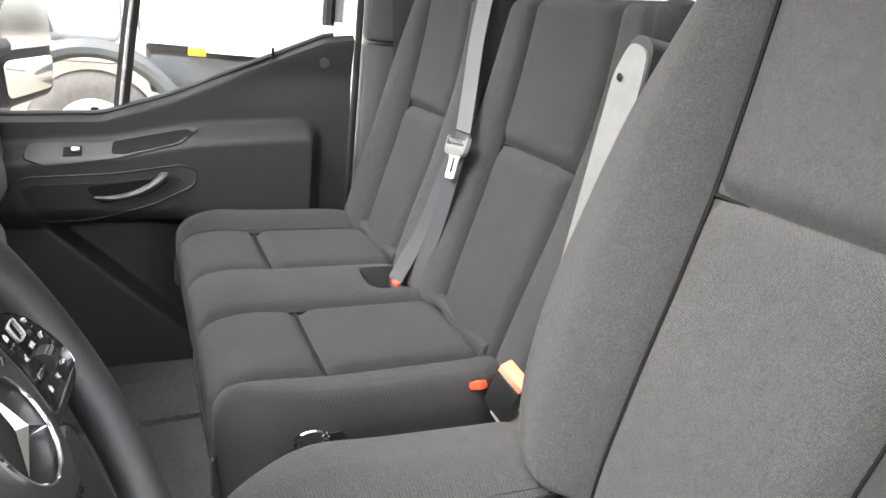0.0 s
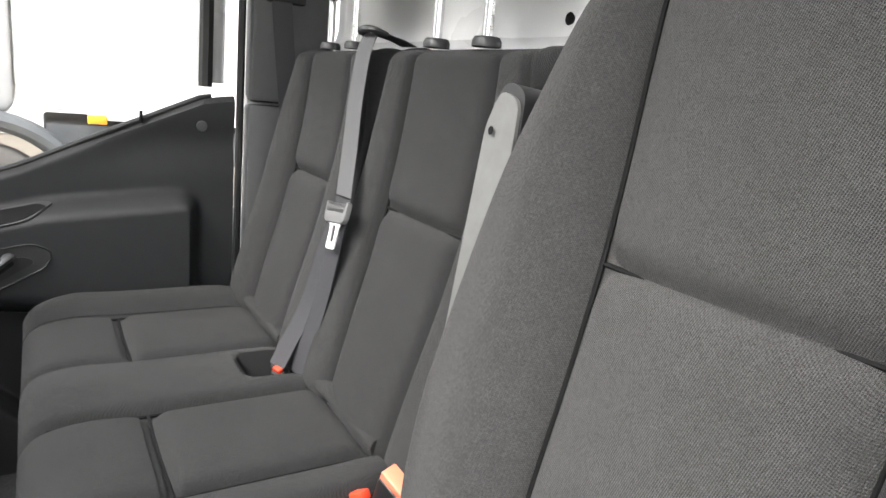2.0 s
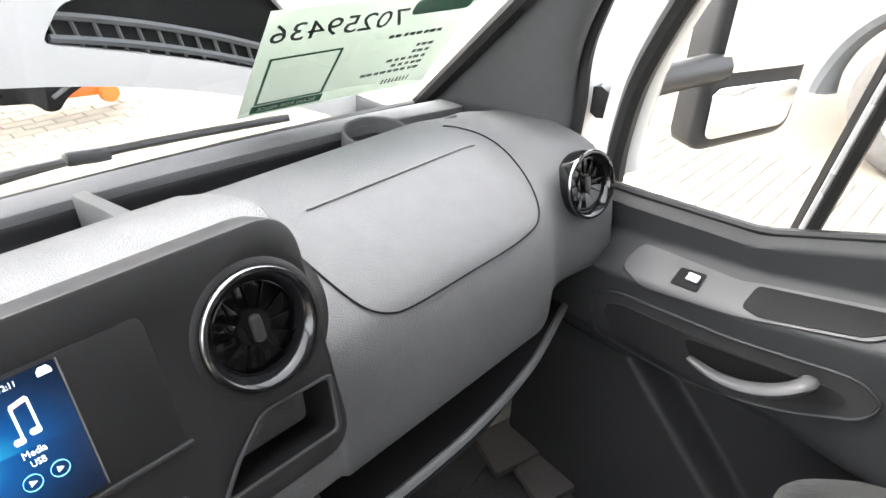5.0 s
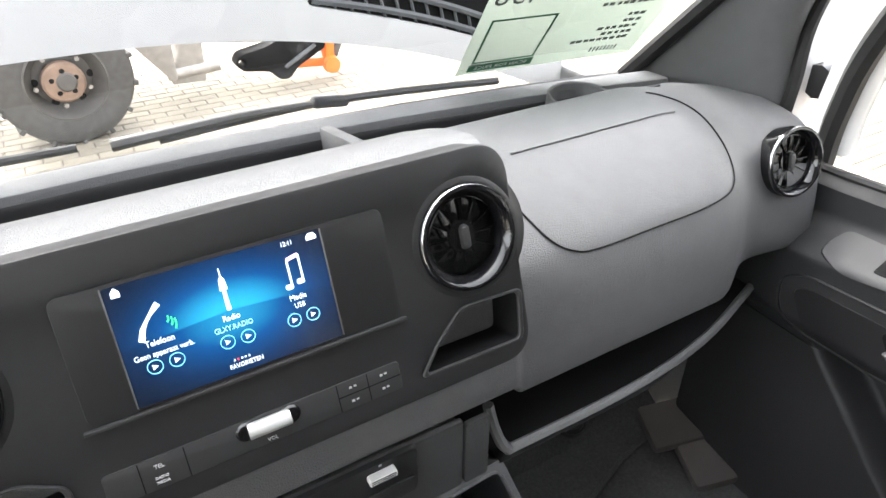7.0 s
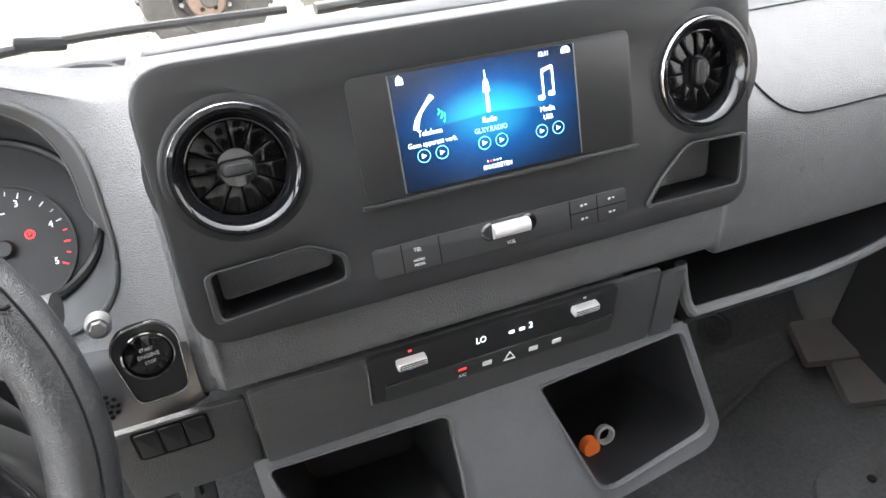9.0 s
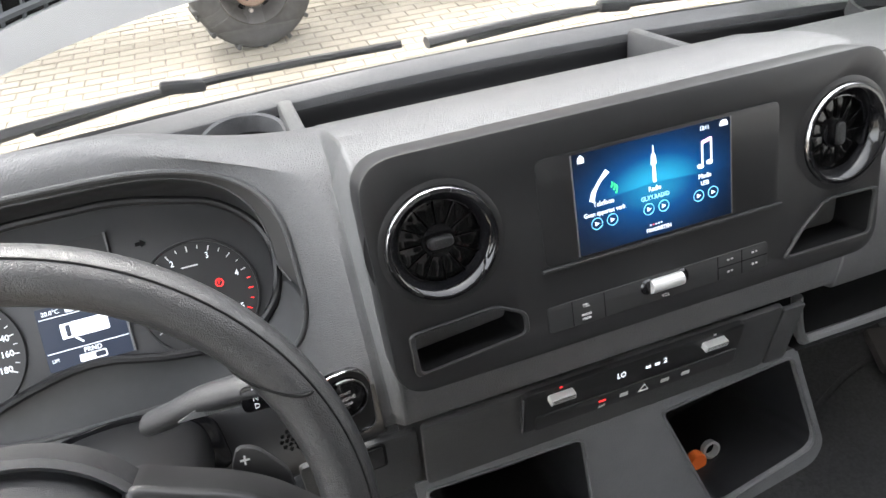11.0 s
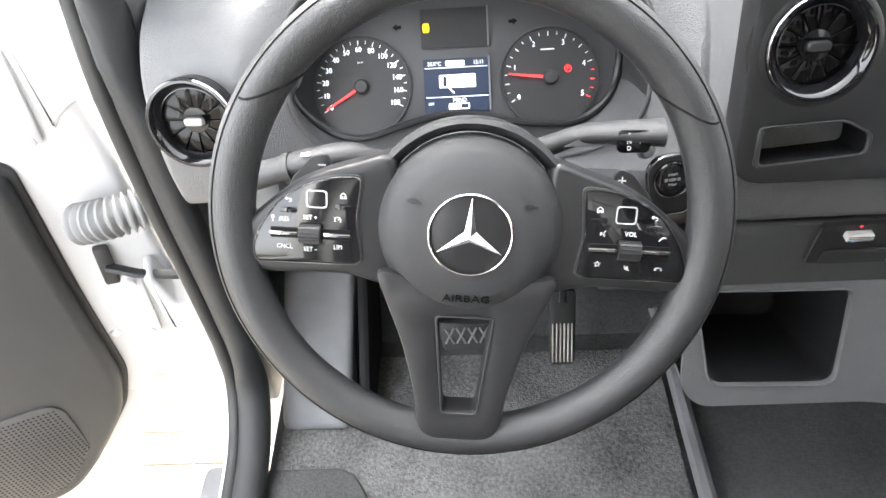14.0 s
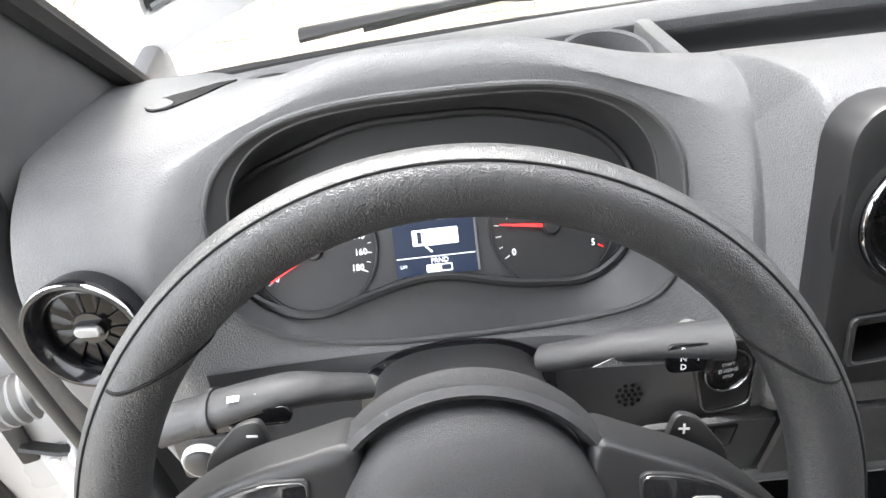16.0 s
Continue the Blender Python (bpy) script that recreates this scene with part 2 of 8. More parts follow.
M_MIRROR = material("mirror_glass", (0.9, 0.9, 0.9), 0.02, metal=1.0, vary=0.0)
M_HEAD = material("pale_headlining", (0.42, 0.42, 0.41), 0.9, vary=0.05, fine=0.4)


def screen_material(name):
    """A lit display: deep blue at the borders, a cyan glow at the middle line, a dark band above."""
    m = bpy.data.materials.new(name)
    m.use_nodes = True
    n, l = m.node_tree.nodes, m.node_tree.links
    p = n["Principled BSDF"]
    p.inputs["Roughness"].default_value, p.inputs["Base Color"].default_value = 0.15, (0.004, 0.006, 0.01, 1)
    tc = n.new("ShaderNodeTexCoord")
    sep = n.new("ShaderNodeSeparateXYZ")
    l.new(tc.outputs["Generated"], sep.inputs[0])
    def node(op, a, b=None):
        q = n.new("ShaderNodeMath"); q.operation = op
        for i, v in enumerate((a, b)):
            if v is None:
                continue
            if isinstance(v, (int, float)):
                q.inputs[i].default_value = v
            else:
                l.new(v, q.inputs[i])
        return q.outputs[0]
    x, y = sep.outputs["X"], sep.outputs["Z"]
    dx = node("SUBTRACT", x, 0.5)
    gx = node("POWER", node("MULTIPLY", dx, 2.6), 2.0)
    dy = node("SUBTRACT", y, 0.50)
    gy = node("POWER", node("MULTIPLY", dy, 2.6), 2.0)
    g = node("EXPONENT", node("MULTIPLY", node("ADD", gx, gy), -1.3))
    band = node("GREATER_THAN", node("SUBTRACT", y, node("MULTIPLY", node("ABSOLUTE", dx), -0.12)), 0.55)
    g2 = node("MULTIPLY", g, node("ADD", 0.75, node("MULTIPLY", band, 0.35)))
    ramp = n.new("ShaderNodeValToRGB")
    e = ramp.color_ramp.elements
    e[0].color, e[1].position, e[1].color = (0.002, 0.004, 0.010, 1), 1.0, (0.03, 0.50, 0.85, 1)
    mid = e.new(0.45); mid.color = (0.003, 0.085, 0.30, 1)
    l.new(g2, ramp.inputs[0])
    l.new(ramp.outputs[0], p.inputs["Emission Color"])
    p.inputs["Emission Strength"].default_value = 0.085
    return m


M_SCREEN = screen_material("display_blue")
M_LCD = glow("dark_blue_display", (0.006, 0.011, 0.025), 0.12)
M_LIT = glow("lit_white", (0.85, 0.92, 1.0), 0.095)
M_LIT_RED = glow("lit_red", (1.0, 0.03, 0.03), 0.14)
M_LIT_AMBER = glow("lit_amber", (1.0, 0.35, 0.0), 0.16)
M_LIT_GREEN = glow("lit_green", (0.05, 0.8, 0.15), 0.12)
M_LIT_BLUE = glow("lit_blue", (0.1, 0.4, 1.0), 0.12)
M_PRINT = material("white_print_ink", (0.75, 0.75, 0.75), 0.5, vary=0.03)
M_GAUGE = material("dark_gauge_face", (0.02, 0.02, 0.021), 0.5, vary=0.1)
M_MASK = material("grey_instrument_mask", (0.05, 0.05, 0.052), 0.55, vary=0.1, fine=0.2)

# ---- shape helpers ----
def part(name, bm, mat, parent=None, label="", smooth=True, at=None):
    """Links a bmesh as one mesh object, under a thing or a part."""
    me = bpy.data.meshes.new(name)
    bmesh.ops.recalc_face_normals(bm, faces=bm.faces)
    bm.to_mesh(me)
    bm.free()
    if smooth:
        me.polygons.foreach_set("use_smooth", [True] * len(me.polygons))
        me.set_sharp_from_angle(angle=radians(38))
    me.materials.append(mat)
    ob = new(name, me)
    if at is not None:
        ob.matrix_basis = at
    if parent is not None:
        ob.parent = parent
    if label:
        ob["label"] = label
    return ob


def thing(name, label, category, at=None, group="", kind=""):
    ob = new(name)
    ob.empty_display_size = 0.05
    if at is not None:
        ob.matrix_basis = at
    return tagged(ob, label, category, group, kind)


def rounded_box(sx, sy, sz, r=0.004, seg=2, at=None):
    bm = bmesh.new()
    bmesh.ops.create_cube(bm, size=1)
    bmesh.ops.scale(bm, vec=(sx, sy, sz), verts=bm.verts)
    if r:
        bmesh.ops.bevel(bm, geom=bm.edges[:], offset=min(r, 0.49 * min(sx, sy, sz)), segments=seg, affect="EDGES", profile=0.5)
    if at is not None:
        bm.transform(at)
    return bm


def join(*bms):
    out = bms[0]
    for b in bms[1:]:
        me = bpy.data.meshes.new("tmp")
        b.to_mesh(me)
        b.free()
        out.from_mesh(me)
        bpy.data.meshes.remove(me)
    return out


def grid(f, nu, nv, closed_u=False):
    """A sheet from f(u, v) with u and v from 0 to 1."""
    bm = bmesh.new()
    vs = [[bm.verts.new(f(i / nu, j / nv)) for j in range(nv + 1)] for i in range(nu if closed_u else nu + 1)]
    n = len(vs)
    for i in range(nu):
        for j in range(nv):
            a, b = vs[i], vs[(i + 1) % n]
            bm.faces.new((a[j], b[j], b[j + 1], a[j + 1]))
    return bm


def thicken(bm, d, away=(0, 0, -1)):
    """Gives a sheet a back at distance d on the side that away points to, and closed edges."""
    bmesh.ops.recalc_face_normals(bm, faces=bm.faces)
    bm.normal_update()
    away = Vector(away)
    sign = 1 if sum((f.normal.dot(away) * f.calc_area() for f in bm.faces), 0.0) > 0 else -1
    faces, verts = bm.faces[:], bm.verts[:]
    rim = [e for e in bm.edges if len(e.link_faces) == 1]
    twin = {v: bm.verts.new(v.co + v.normal * (abs(d) * sign)) for v in verts}
    for f in faces:
        bm.faces.new([twin[v] for v in reversed(f.verts)])
    for e in rim:
        a, b = e.verts
        bm.faces.new((a, b, twin[b], twin[a]))
    return bm


def rounded_outline(pts, r, seg=6):
    """A closed outline with rounded corners; r: one radius, or one for each corner."""
    out, n = [], len(pts)
    for i in range(n):
        p, a, b = Vector(pts[i]), Vector(pts[i - 1]), Vector(pts[(i + 1) % n])
        rad = r[i] if isinstance(r, (list, tuple)) else r
        da, db = (a - p), (b - p)
        cut = min(rad, 0.48 * da.length, 0.48 * db.length)
        if cut < 1e-5:
            out.append(p)
            continue
        s, e = p + da.normalized() * cut, p + db.normalized() * cut
        for k in range(seg + 1):
            t = k / seg
            out.append(s * (1 - t) ** 2 + p * 2 * t * (1 - t) + e * t ** 2)
    return out


def slab(outline, depth, bevel=0.0, at=None, seg=2):
    """An outline (x, y) raised by depth along z, its front edge rounded by bevel."""
    bm = bmesh.new()
    f = bm.faces.new([bm.verts.new((p[0], p[1], 0)) for p in outline])
    if f.normal.z < 0:
        f.normal_flip()
    r = bmesh.ops.extrude_face_region(bm, geom=[f])
    top = [g for g in r["geom"] if isinstance(g, bmesh.types.BMVert)]
    bmesh.ops.translate(bm, vec=(0, 0, depth), verts=top)
    if bevel:
        tops = set(top)
        edges = [e for e in bm.edges if e.verts[0] in tops and e.verts[1] in tops]
        bmesh.ops.bevel(bm, geom=edges, offset=bevel, segments=seg, affect="EDGES", profile=0.5)
    if at is not None:
        bm.transform(at)
    return bm


def frame_slab(outer, inner, depth, at=None, lip=0.0):
    """A ring between two outlines of equal count, raised by depth; lip rounds it by an inset top."""
    bm = bmesh.new()
    n = len(outer)
    def loop(o, z):
        return [bm.verts.new((p[0], p[1], z)) for p in o]
    rings = [loop(outer, 0), loop(outer, depth - lip)]
    if lip:
        rings.append(loop([Vector(a[:2]).lerp(Vector(b[:2]), 0.2) for a, b in zip(outer, inner)], depth))
        rings.append(loop([Vector(a[:2]).lerp(Vector(b[:2]), 0.8) for a, b in zip(outer, inner)], depth))
    rings += [loop(inner, depth - lip), loop(inner, 0)]
    rings.append(rings[0])
    for a, b in zip(rings, rings[1:]):
        for i in range(n):
            bm.faces.new((a[i], a[(i + 1) % n], b[(i + 1) % n], b[i]))
    if at is not None:
        bm.transform(at)
    return bm


def spin(profile, seg=48, at=None, cap=True):
    """A turned body from (radius, height) pairs about z."""
    bm = bmesh.new()
    rings = []
    for r, z in profile:
        if r < 1e-6:
            rings.append([bm.verts.new((0, 0, z))])
        else:
            rings.append([bm.verts.new((r * math.cos(math.tau * k / seg), r * math.sin(math.tau * k / seg), z)) for k in range(seg)])
    for a, b in zip(rings, rings[1:]):
        for k in range(seg):
            k2 = (k + 1) % seg
            if len(a) == 1 and len(b) == 1:
                continue
            if len(a) == 1:
                bm.faces.new((a[0], b[k], b[k2]))
            elif len(b) == 1:
                bm.faces.new((a[k], a[k2], b[0]))
            else:
                bm.faces.new((a[k], a[k2], b[k2], b[k]))
    if at is not None:
        bm.transform(at)
    return bm


def tube(path, r, seg=10, closed=False, squash=1.0, caps=True, up=None):
    """A rod along a path; r: a radius or one for each point; squash flattens it across."""
    bm = bmesh.new()
    pts = [Vector(p) for p in path]
    n = len(pts)
    rings = []
    ref = Vector(up) if up else Vector((0.13, 0.21, 1))
    for i, p in enumerate(pts):
        a = pts[i - 1] if (i or closed) else p
        b = pts[(i + 1) % n] if (i < n - 1 or closed) else p
        d = (b - a).normalized()
        s = d.cross(ref).normalized()
        t = s.cross(d)
        rad = r[i] if isinstance(r, (list, tuple)) else r
        rings.append([bm.verts.new(p + s * rad * math.cos(math.tau * k / seg) + t * rad * squash * math.sin(math.tau * k / seg)) for k in range(seg)])
    for i in range(n if closed else n - 1):
        a, b = rings[i], rings[(i + 1) % n]
        for k in range(seg):
            bm.faces.new((a[k], a[(k + 1) % seg], b[(k + 1) % seg], b[k]))
    if caps and not closed:
        bm.faces.new(rings[0]); bm.faces.new(rings[-1])
    return bm


def ribbon(path, across, width, thick=0.0014):
    """A strap along a path, its width along the vectors of across."""
    bm = bmesh.new()
    rows = []
    n = len(path)
    for i, p in enumerate(path):
        p = Vector(p)
        w = Vector(across[i] if isinstance(across, list) else across).normalized() * width / 2
        d = Vector(path[min(i + 1, n - 1)]) - Vector(path[max(i - 1, 0)])
        nn = d.cross(w).normalized() * thick / 2
        rows.append([bm.verts.new(q) for q in (p - w + nn, p + w + nn, p + w - nn, p - w - nn)])
    for a, b in zip(rows, rows[1:]):
        for k in range(4):
            bm.faces.new((a[k], a[(k + 1) % 4], b[(k + 1) % 4], b[k]))
    bm.faces.new(rows[0]); bm.faces.new(rows[-1])
    return bm


def curve_points(keys, n):
    """A smooth curve through the keys (Catmull-Rom), n points."""
    ks = [Vector(k) for k in keys]
    out = []
    for i in range(n):
        s = i / (n - 1) * (len(ks) - 1)
        k = min(int(s), len(ks) - 2)
        t = s - k
        p0, p1, p2, p3 = ks[max(k - 1, 0)], ks[k], ks[k + 1], ks[min(k + 2, len(ks) - 1)]
        out.append(0.5 * ((2 * p1) + (p2 - p0) * t + (2 * p0 - 5 * p1 + 4 * p2 - p3) * t * t + (3 * p1 - p0 - 3 * p2 + p3) * t ** 3))
    return out


def lerp(a, b, t):
    return a + (b - a) * t


def smooth01(a, b, x):
    t = min(max((x - a) / (b - a), 0.0), 1.0)
    return t * t * (3 - 2 * t)


def table(x, keys):
    """Smooth look-up in (x, value) pairs: a cubic through them."""
    if x <= keys[0][0]:
        return keys[0][1]
    if x >= keys[-1][0]:
        return keys[-1][1]
    n = len(keys)
    slope = [(keys[min(i + 1, n - 1)][1] - keys[max(i - 1, 0)][1]) / (keys[min(i + 1, n - 1)][0] - keys[max(i - 1, 0)][0]) for i in range(n)]
    k = max(i for i in range(n - 1) if keys[i][0] <= x)
    (a, va), (b, vb) = keys[k], keys[k + 1]
    h, t = b - a, (x - a) / (b - a)
    return va * (1 + 2 * t) * (1 - t) ** 2 + slope[k] * h * t * (1 - t) ** 2 + vb * t * t * (3 - 2 * t) + slope[k + 1] * h * t * t * (t - 1)


def lettering(text, size, mat, parent, at, name="lettering", align="CENTER", label="", squeeze=1.0, thick=0.0002):
    cu = bpy.data.curves.new(name, "FONT")
    cu.body, cu.size, cu.align_x, cu.align_y, cu.extrude, cu.resolution_u = text, size, align, "CENTER", thick, 2
    tmp = bpy.data.objects.new("tmp", cu)
    me = bpy.data.meshes.new_from_object(tmp)
    bpy.data.objects.remove(tmp)
    bpy.data.curves.remove(cu)
    me.transform(Matrix.Diagonal((squeeze, 1, 1, 1)))
    me.materials.clear()
    me.materials.append(mat)
    ob = new(name, me)
    ob.matrix_basis = at
    ob.parent = parent
    if label:
        ob["label"] = label
    return ob


def plane_at(origin, right, up):
    """The pose whose x runs along right and whose y runs along up."""
    x = Vector(right).normalized()
    z = x.cross(Vector(up)).normalized()
    y = z.cross(x)
    m = Matrix((x, y, z)).transposed().to_4x4()
    m.translation = Vector(origin)
    return m


def plate_with_holes(outline, holes, depth, at, bevel=0.0):
    """A flat plate with openings through it; bevel rounds the front edges."""
    bm = bmesh.new()
    edges = []
    for loop in [outline] + holes:
        vs = [bm.verts.new((p[0], p[1], 0)) for p in loop]
        edges += [bm.edges.new((vs[i], vs[(i + 1) % len(vs)])) for i in range(len(vs))]
    bmesh.ops.triangle_fill(bm, use_beauty=True, use_dissolve=False, edges=edges)
    bmesh.ops.recalc_face_normals(bm, faces=bm.faces)
    r = bmesh.ops.extrude_face_region(bm, geom=bm.faces[:])
    top = {g for g in r["geom"] if isinstance(g, bmesh.types.BMVert)}
    bmesh.ops.translate(bm, vec=(0, 0, depth), verts=list(top))
    if bevel:
        bm.normal_update()
        rim = [e for e in bm.edges if e.verts[0] in top and e.verts[1] in top and len(e.link_faces) == 2 and abs(e.link_faces[0].normal.dot(e.link_faces[1].normal)) < 0.5]
        bmesh.ops.bevel(bm, geom=rim, offset=bevel, segments=2, affect="EDGES", profile=0.5)
    bm.transform(at)
    return bm

# ---- the cab: floor, bulkhead, roof, pillars ----
FLOOR_Z, GROUND_Z, MID = 0.08, -0.70, 0.027

# dusty mat, raised above the floor's grey for light through the open door
M_MAT_LIT = material("lit_grey_floor_mat", (0.105, 0.104, 0.101), 0.75, vary=0.9, scale=160, blotch=9, fine=1.0, fine_scale=300, depth=0.003)
M_FLOOR = material("grey_rubber_floor", (0.048, 0.0482, 0.0485), 0.75, vary=0.6, scale=180, blotch=9, fine=0.7, fine_scale=420, depth=0.0015)
floor = part("floor", thicken(grid(lambda u, v: (lerp(-0.80, 0.86, u), lerp(-0.80, 0.44, v), FLOOR_Z), 24, 20), 0.03), M_FLOOR)
tagged(floor, "worn dark grey rubber cab floor with dusty patches", "floor", kind="structure")


def footwell_slope(u, v):
    y = lerp(0.40, 0.66, v)
    return (lerp(-0.82, 0.87, u), y, FLOOR_Z + 0.001 + 0.58 * (0.25 * v + 0.75 * v * v))


toe = part("wall_toe_board", thicken(grid(footwell_slope, 20, 14), 0.02), M_FLOOR)
tagged(toe, "sloping dark toe board under the dashboard", "toe board", kind="structure")


def bulkhead_sheet(u, v):
    x, z = lerp(-0.85, 0.92, u), lerp(0.05, 1.66, v)
    ribs = 0.0
    for c in (0.55, 0.82, 1.075, 1.30):
        ribs += 0.012 * math.exp(-((z - c) / 0.012) ** 2)
    panel = 0.012 * (smooth01(0.02, 0.04, abs(((x + 0.1) % 0.62) - 0.31)))
    return (x, -0.80 + ribs - panel, z)


bulk = part("wall_bulkhead", thicken(grid(bulkhead_sheet, 90, 90), 0.02, (0, -1, 0)), M_WHITE_LIFTED)
tagged(bulk, "white painted pressed steel bulkhead behind the seats", "bulkhead", kind="structure")
holes = [(-0.57, 1.055), (-0.60, 0.93), (-0.585, 0.62), (0.02, 1.09), (-0.2, 1.12)]
for hx, hz in holes:
    part("hole_plug", spin([(0, 0.004), (0.007, 0.004), (0.009, 0)], 16, pose(hx, -0.783, hz, 90)), M_DARK, bulk, "small dark round hole")

roof = part("ceiling", rounded_box(1.86, 0.86, 0.04, 0.015, at=pose(MID, -0.46, 1.64, -8)), M_HEAD)
tagged(roof, "pale grey cab headlining", "headlining", kind="structure")

for sx in (0.86,):
    rail = part("wall_roof_rail", rounded_box(0.10, 0.80, 0.16, 0.03, at=pose(sx, -0.44, 1.54, -8)), M_HEAD)
    tagged(rail, "pale trim along the roof's side", "roof rail", kind="structure")
# the body side on the passenger's side: B-pillar with trim and belt guide
pillar_b = part("wall_pillar_rear", rounded_box(0.10, 0.22, 1.62, 0.015, at=pose(0.945, -0.69, 0.86)), M_WHITE)
tagged(pillar_b, "white painted door pillar beside the bench seat", "door pillar", kind="structure")
part("pillar_trim", rounded_box(0.05, 0.20, 0.86, 0.012, at=pose(0.893, -0.68, 0.48)), M_DOOR_UP, pillar_b, "grey plastic lower pillar trim")
part("pillar_trim", rounded_box(0.06, 0.20, 0.74, 0.014, at=pose(0.888, -0.682, 1.285)), M_DOOR_UP, pillar_b, "grey plastic upper pillar trim")
part("door_seal", tube(curve_points([(0.885, -0.562, 0.1), (0.887, -0.565, 0.6), (0.887, -0.566, 1.1), (0.88, -0.566, 1.6)], 20), 0.009, 8), M_RUBBER, pillar_b)
pillar_l = part("wall_pillar_driver", rounded_box(0.10, 0.22, 1.62, 0.015, at=pose(-0.90, -0.72, 0.86)), M_WHITE)
tagged(pillar_l, "white painted door pillar behind the driver", "door pillar", kind="structure")


# windscreen
def screen_sheet(u, v):
    x = lerp(-0.765, 0.82, u)
    bow = ((x - MID) / 0.83) ** 2
    y = 0.66 - 0.085 * bow - 0.78 * v
    z = 0.735 + 0.76 * v
    return (x * (1 - 0.12 * v), y, z)


def side_pillar(sign):
    """The broad pillar trim between the windscreen's edge and the door seal."""
    uu = 0.0 if sign < 0 else 1.0
    seal = curve_points([(MID + sign * x, y, z) for x, y, z in ((0.838, 0.315, 0.70), (0.838, 0.312, 0.80), (0.838, 0.305, 0.92), (0.82, 0.20, 1.15), (0.77, -0.04, 1.45), (0.71, -0.22, 1.66))], 41)

    def sheet(u, v):
        a = Vector(screen_sheet(uu, v * 0.98 - 0.02)) + Vector((sign * 0.006, -0.008, -0.006))
        b = seal[round(v * 40)]
        swell = 0.030 * math.sin(math.pi * u) ** 0.8
        return a.lerp(b, u) + Vector((-sign * 0.45, -0.8, 0.2)) * swell
    return sheet, seal


for sign, nm in ((-1, "wall_pillar_front_driver"), (1, "wall_pillar_front_passenger")):
    sheet, seal = side_pillar(sign)
    ob = part(nm, thicken(grid(sheet, 16, 40), 0.006, (sign, 1, 0)), M_PILLAR)
    tagged(ob, "grey grained plastic windscreen pillar trim", "windscreen pillar", kind="structure")
    part("pillar_seal", tube([p + Vector((sign * 0.004, -0.006, 0)) for p in seal], 0.010, 8), M_RUBBER, ob, "black rubber seal along the pillar")
    part("painted_pillar", tube([p + Vector((sign * 0.085, 0.055, -0.01)) for p in seal], 0.045, 12, squash=0.7), M_WHITE, ob, "white painted outer pillar")

glass = part("window_1", grid(screen_sheet, 24, 8), M_GLASS)
tagged(glass, "clear curved windscreen glass", "windscreen", kind="structure")
part("window_frame", tube([Vector(screen_sheet(i / 40, 0)) + Vector((0, -0.002, 0)) for i in range(41)], 0.011, 8), M_RUBBER, glass, "black windscreen edge band")
for uu in (0.0, 1.0):
    part("window_frame", tube([Vector(screen_sheet(uu, i / 12)) for i in range(13)], 0.014, 8), M_RUBBER, glass, "black windscreen edge band")

# ---- dashboard ----
dash = thing("dashboard", "grey grained dashboard with black centre panel and round vents", "dashboard", pose(MID, 0.3, 0.6))
DASH_AT = pose(MID, 0.3, 0.6)


def dpart(name, bm, mat, parent=None, label="", smooth=True):
    """A part of the dashboard, given in cab coordinates."""
    bm.transform(DASH_AT.inverted())
    return part(name, bm, mat, parent or dash, label, smooth)


# profiles from the storage tray's edge over the brow and down the face: (y, z)
PASS = [(.43, .76), (.412, .800), (.37, .803), (.33, .799), (.30, .793), (.275, .785), (.25, .774), (.222, .757), (.199, .735), (.185, .70), (.177, .655), (.174, .612), (.182, .590), (.24, .586)]
PASS_R = [(.46, .73), (.44, .775), (.41, .787), (.385, .788), (.358, .786), (.332, .781), (.306, .772), (.278, .759), (.252, .740), (.234, .70), (.224, .655), (.219, .612), (.226, .59), (.27, .586)]
PASS_V = [(.47, .72), (.44, .762), (.40, .773), (.36, .774), (.330, .772), (.304, .769), (.280, .764), (.257, .755), (.238, .740), (.221, .70), (.212, .655), (.208, .612), (.215, .59), (.25, .586)]
PASS_E = [(.48, .70), (.46, .735), (.44, .745), (.42, .748), (.40, .746), (.38, .74), (.36, .73), (.34, .715), (.325, .70), (.315, .68), (.31, .655), (.31, .63), (.315, .610), (.34, .60)]
CENT = [(.43, .76), (.405, .808), (.37, .826), (.33, .843), (.29, .856), (.255, .862), (.235, .855), (.222, .835), (.21, .80), (.195, .75), (.178, .70), (.168, .65), (.168, .614), (.20, .600)]
GAP = [(.43, .76), (.405, .808), (.37, .822), (.34, .825), (.315, .818), (.295, .805), (.275, .788), (.255, .765), (.235, .735), (.213, .70), (.195, .672), (.182, .645), (.175, .612), (.21, .600)]
CLUS = [(.43, .76), (.413, .822), (.396, .850), (.372, .861), (.356, .856), (.346, .837), (.333, .785), (.319, .726), (.308, .682), (.297, .642), (.286, .612), (.258, .592), (.212, .535), (.235, .508)]
LEFT = [(.575, .755), (.49, .790), (.405, .808), (.35, .812), (.325, .806), (.30, .796), (.28, .782), (.262, .762), (.25, .738), (.24, .705), (.235, .67), (.235, .64), (.243, .605), (.28, .590)]
LEFT_B = LEFT[:11] + [(.232, .63), (.212, .535), (.235, .508)]
LEFT_E = [(.56, .735), (.49, .762), (.43, .772), (.39, .772), (.365, .768), (.34, .76), (.32, .748), (.302, .73), (.29, .71), (.28, .685), (.275, .66), (.275, .635), (.28, .610), (.31, .60)]
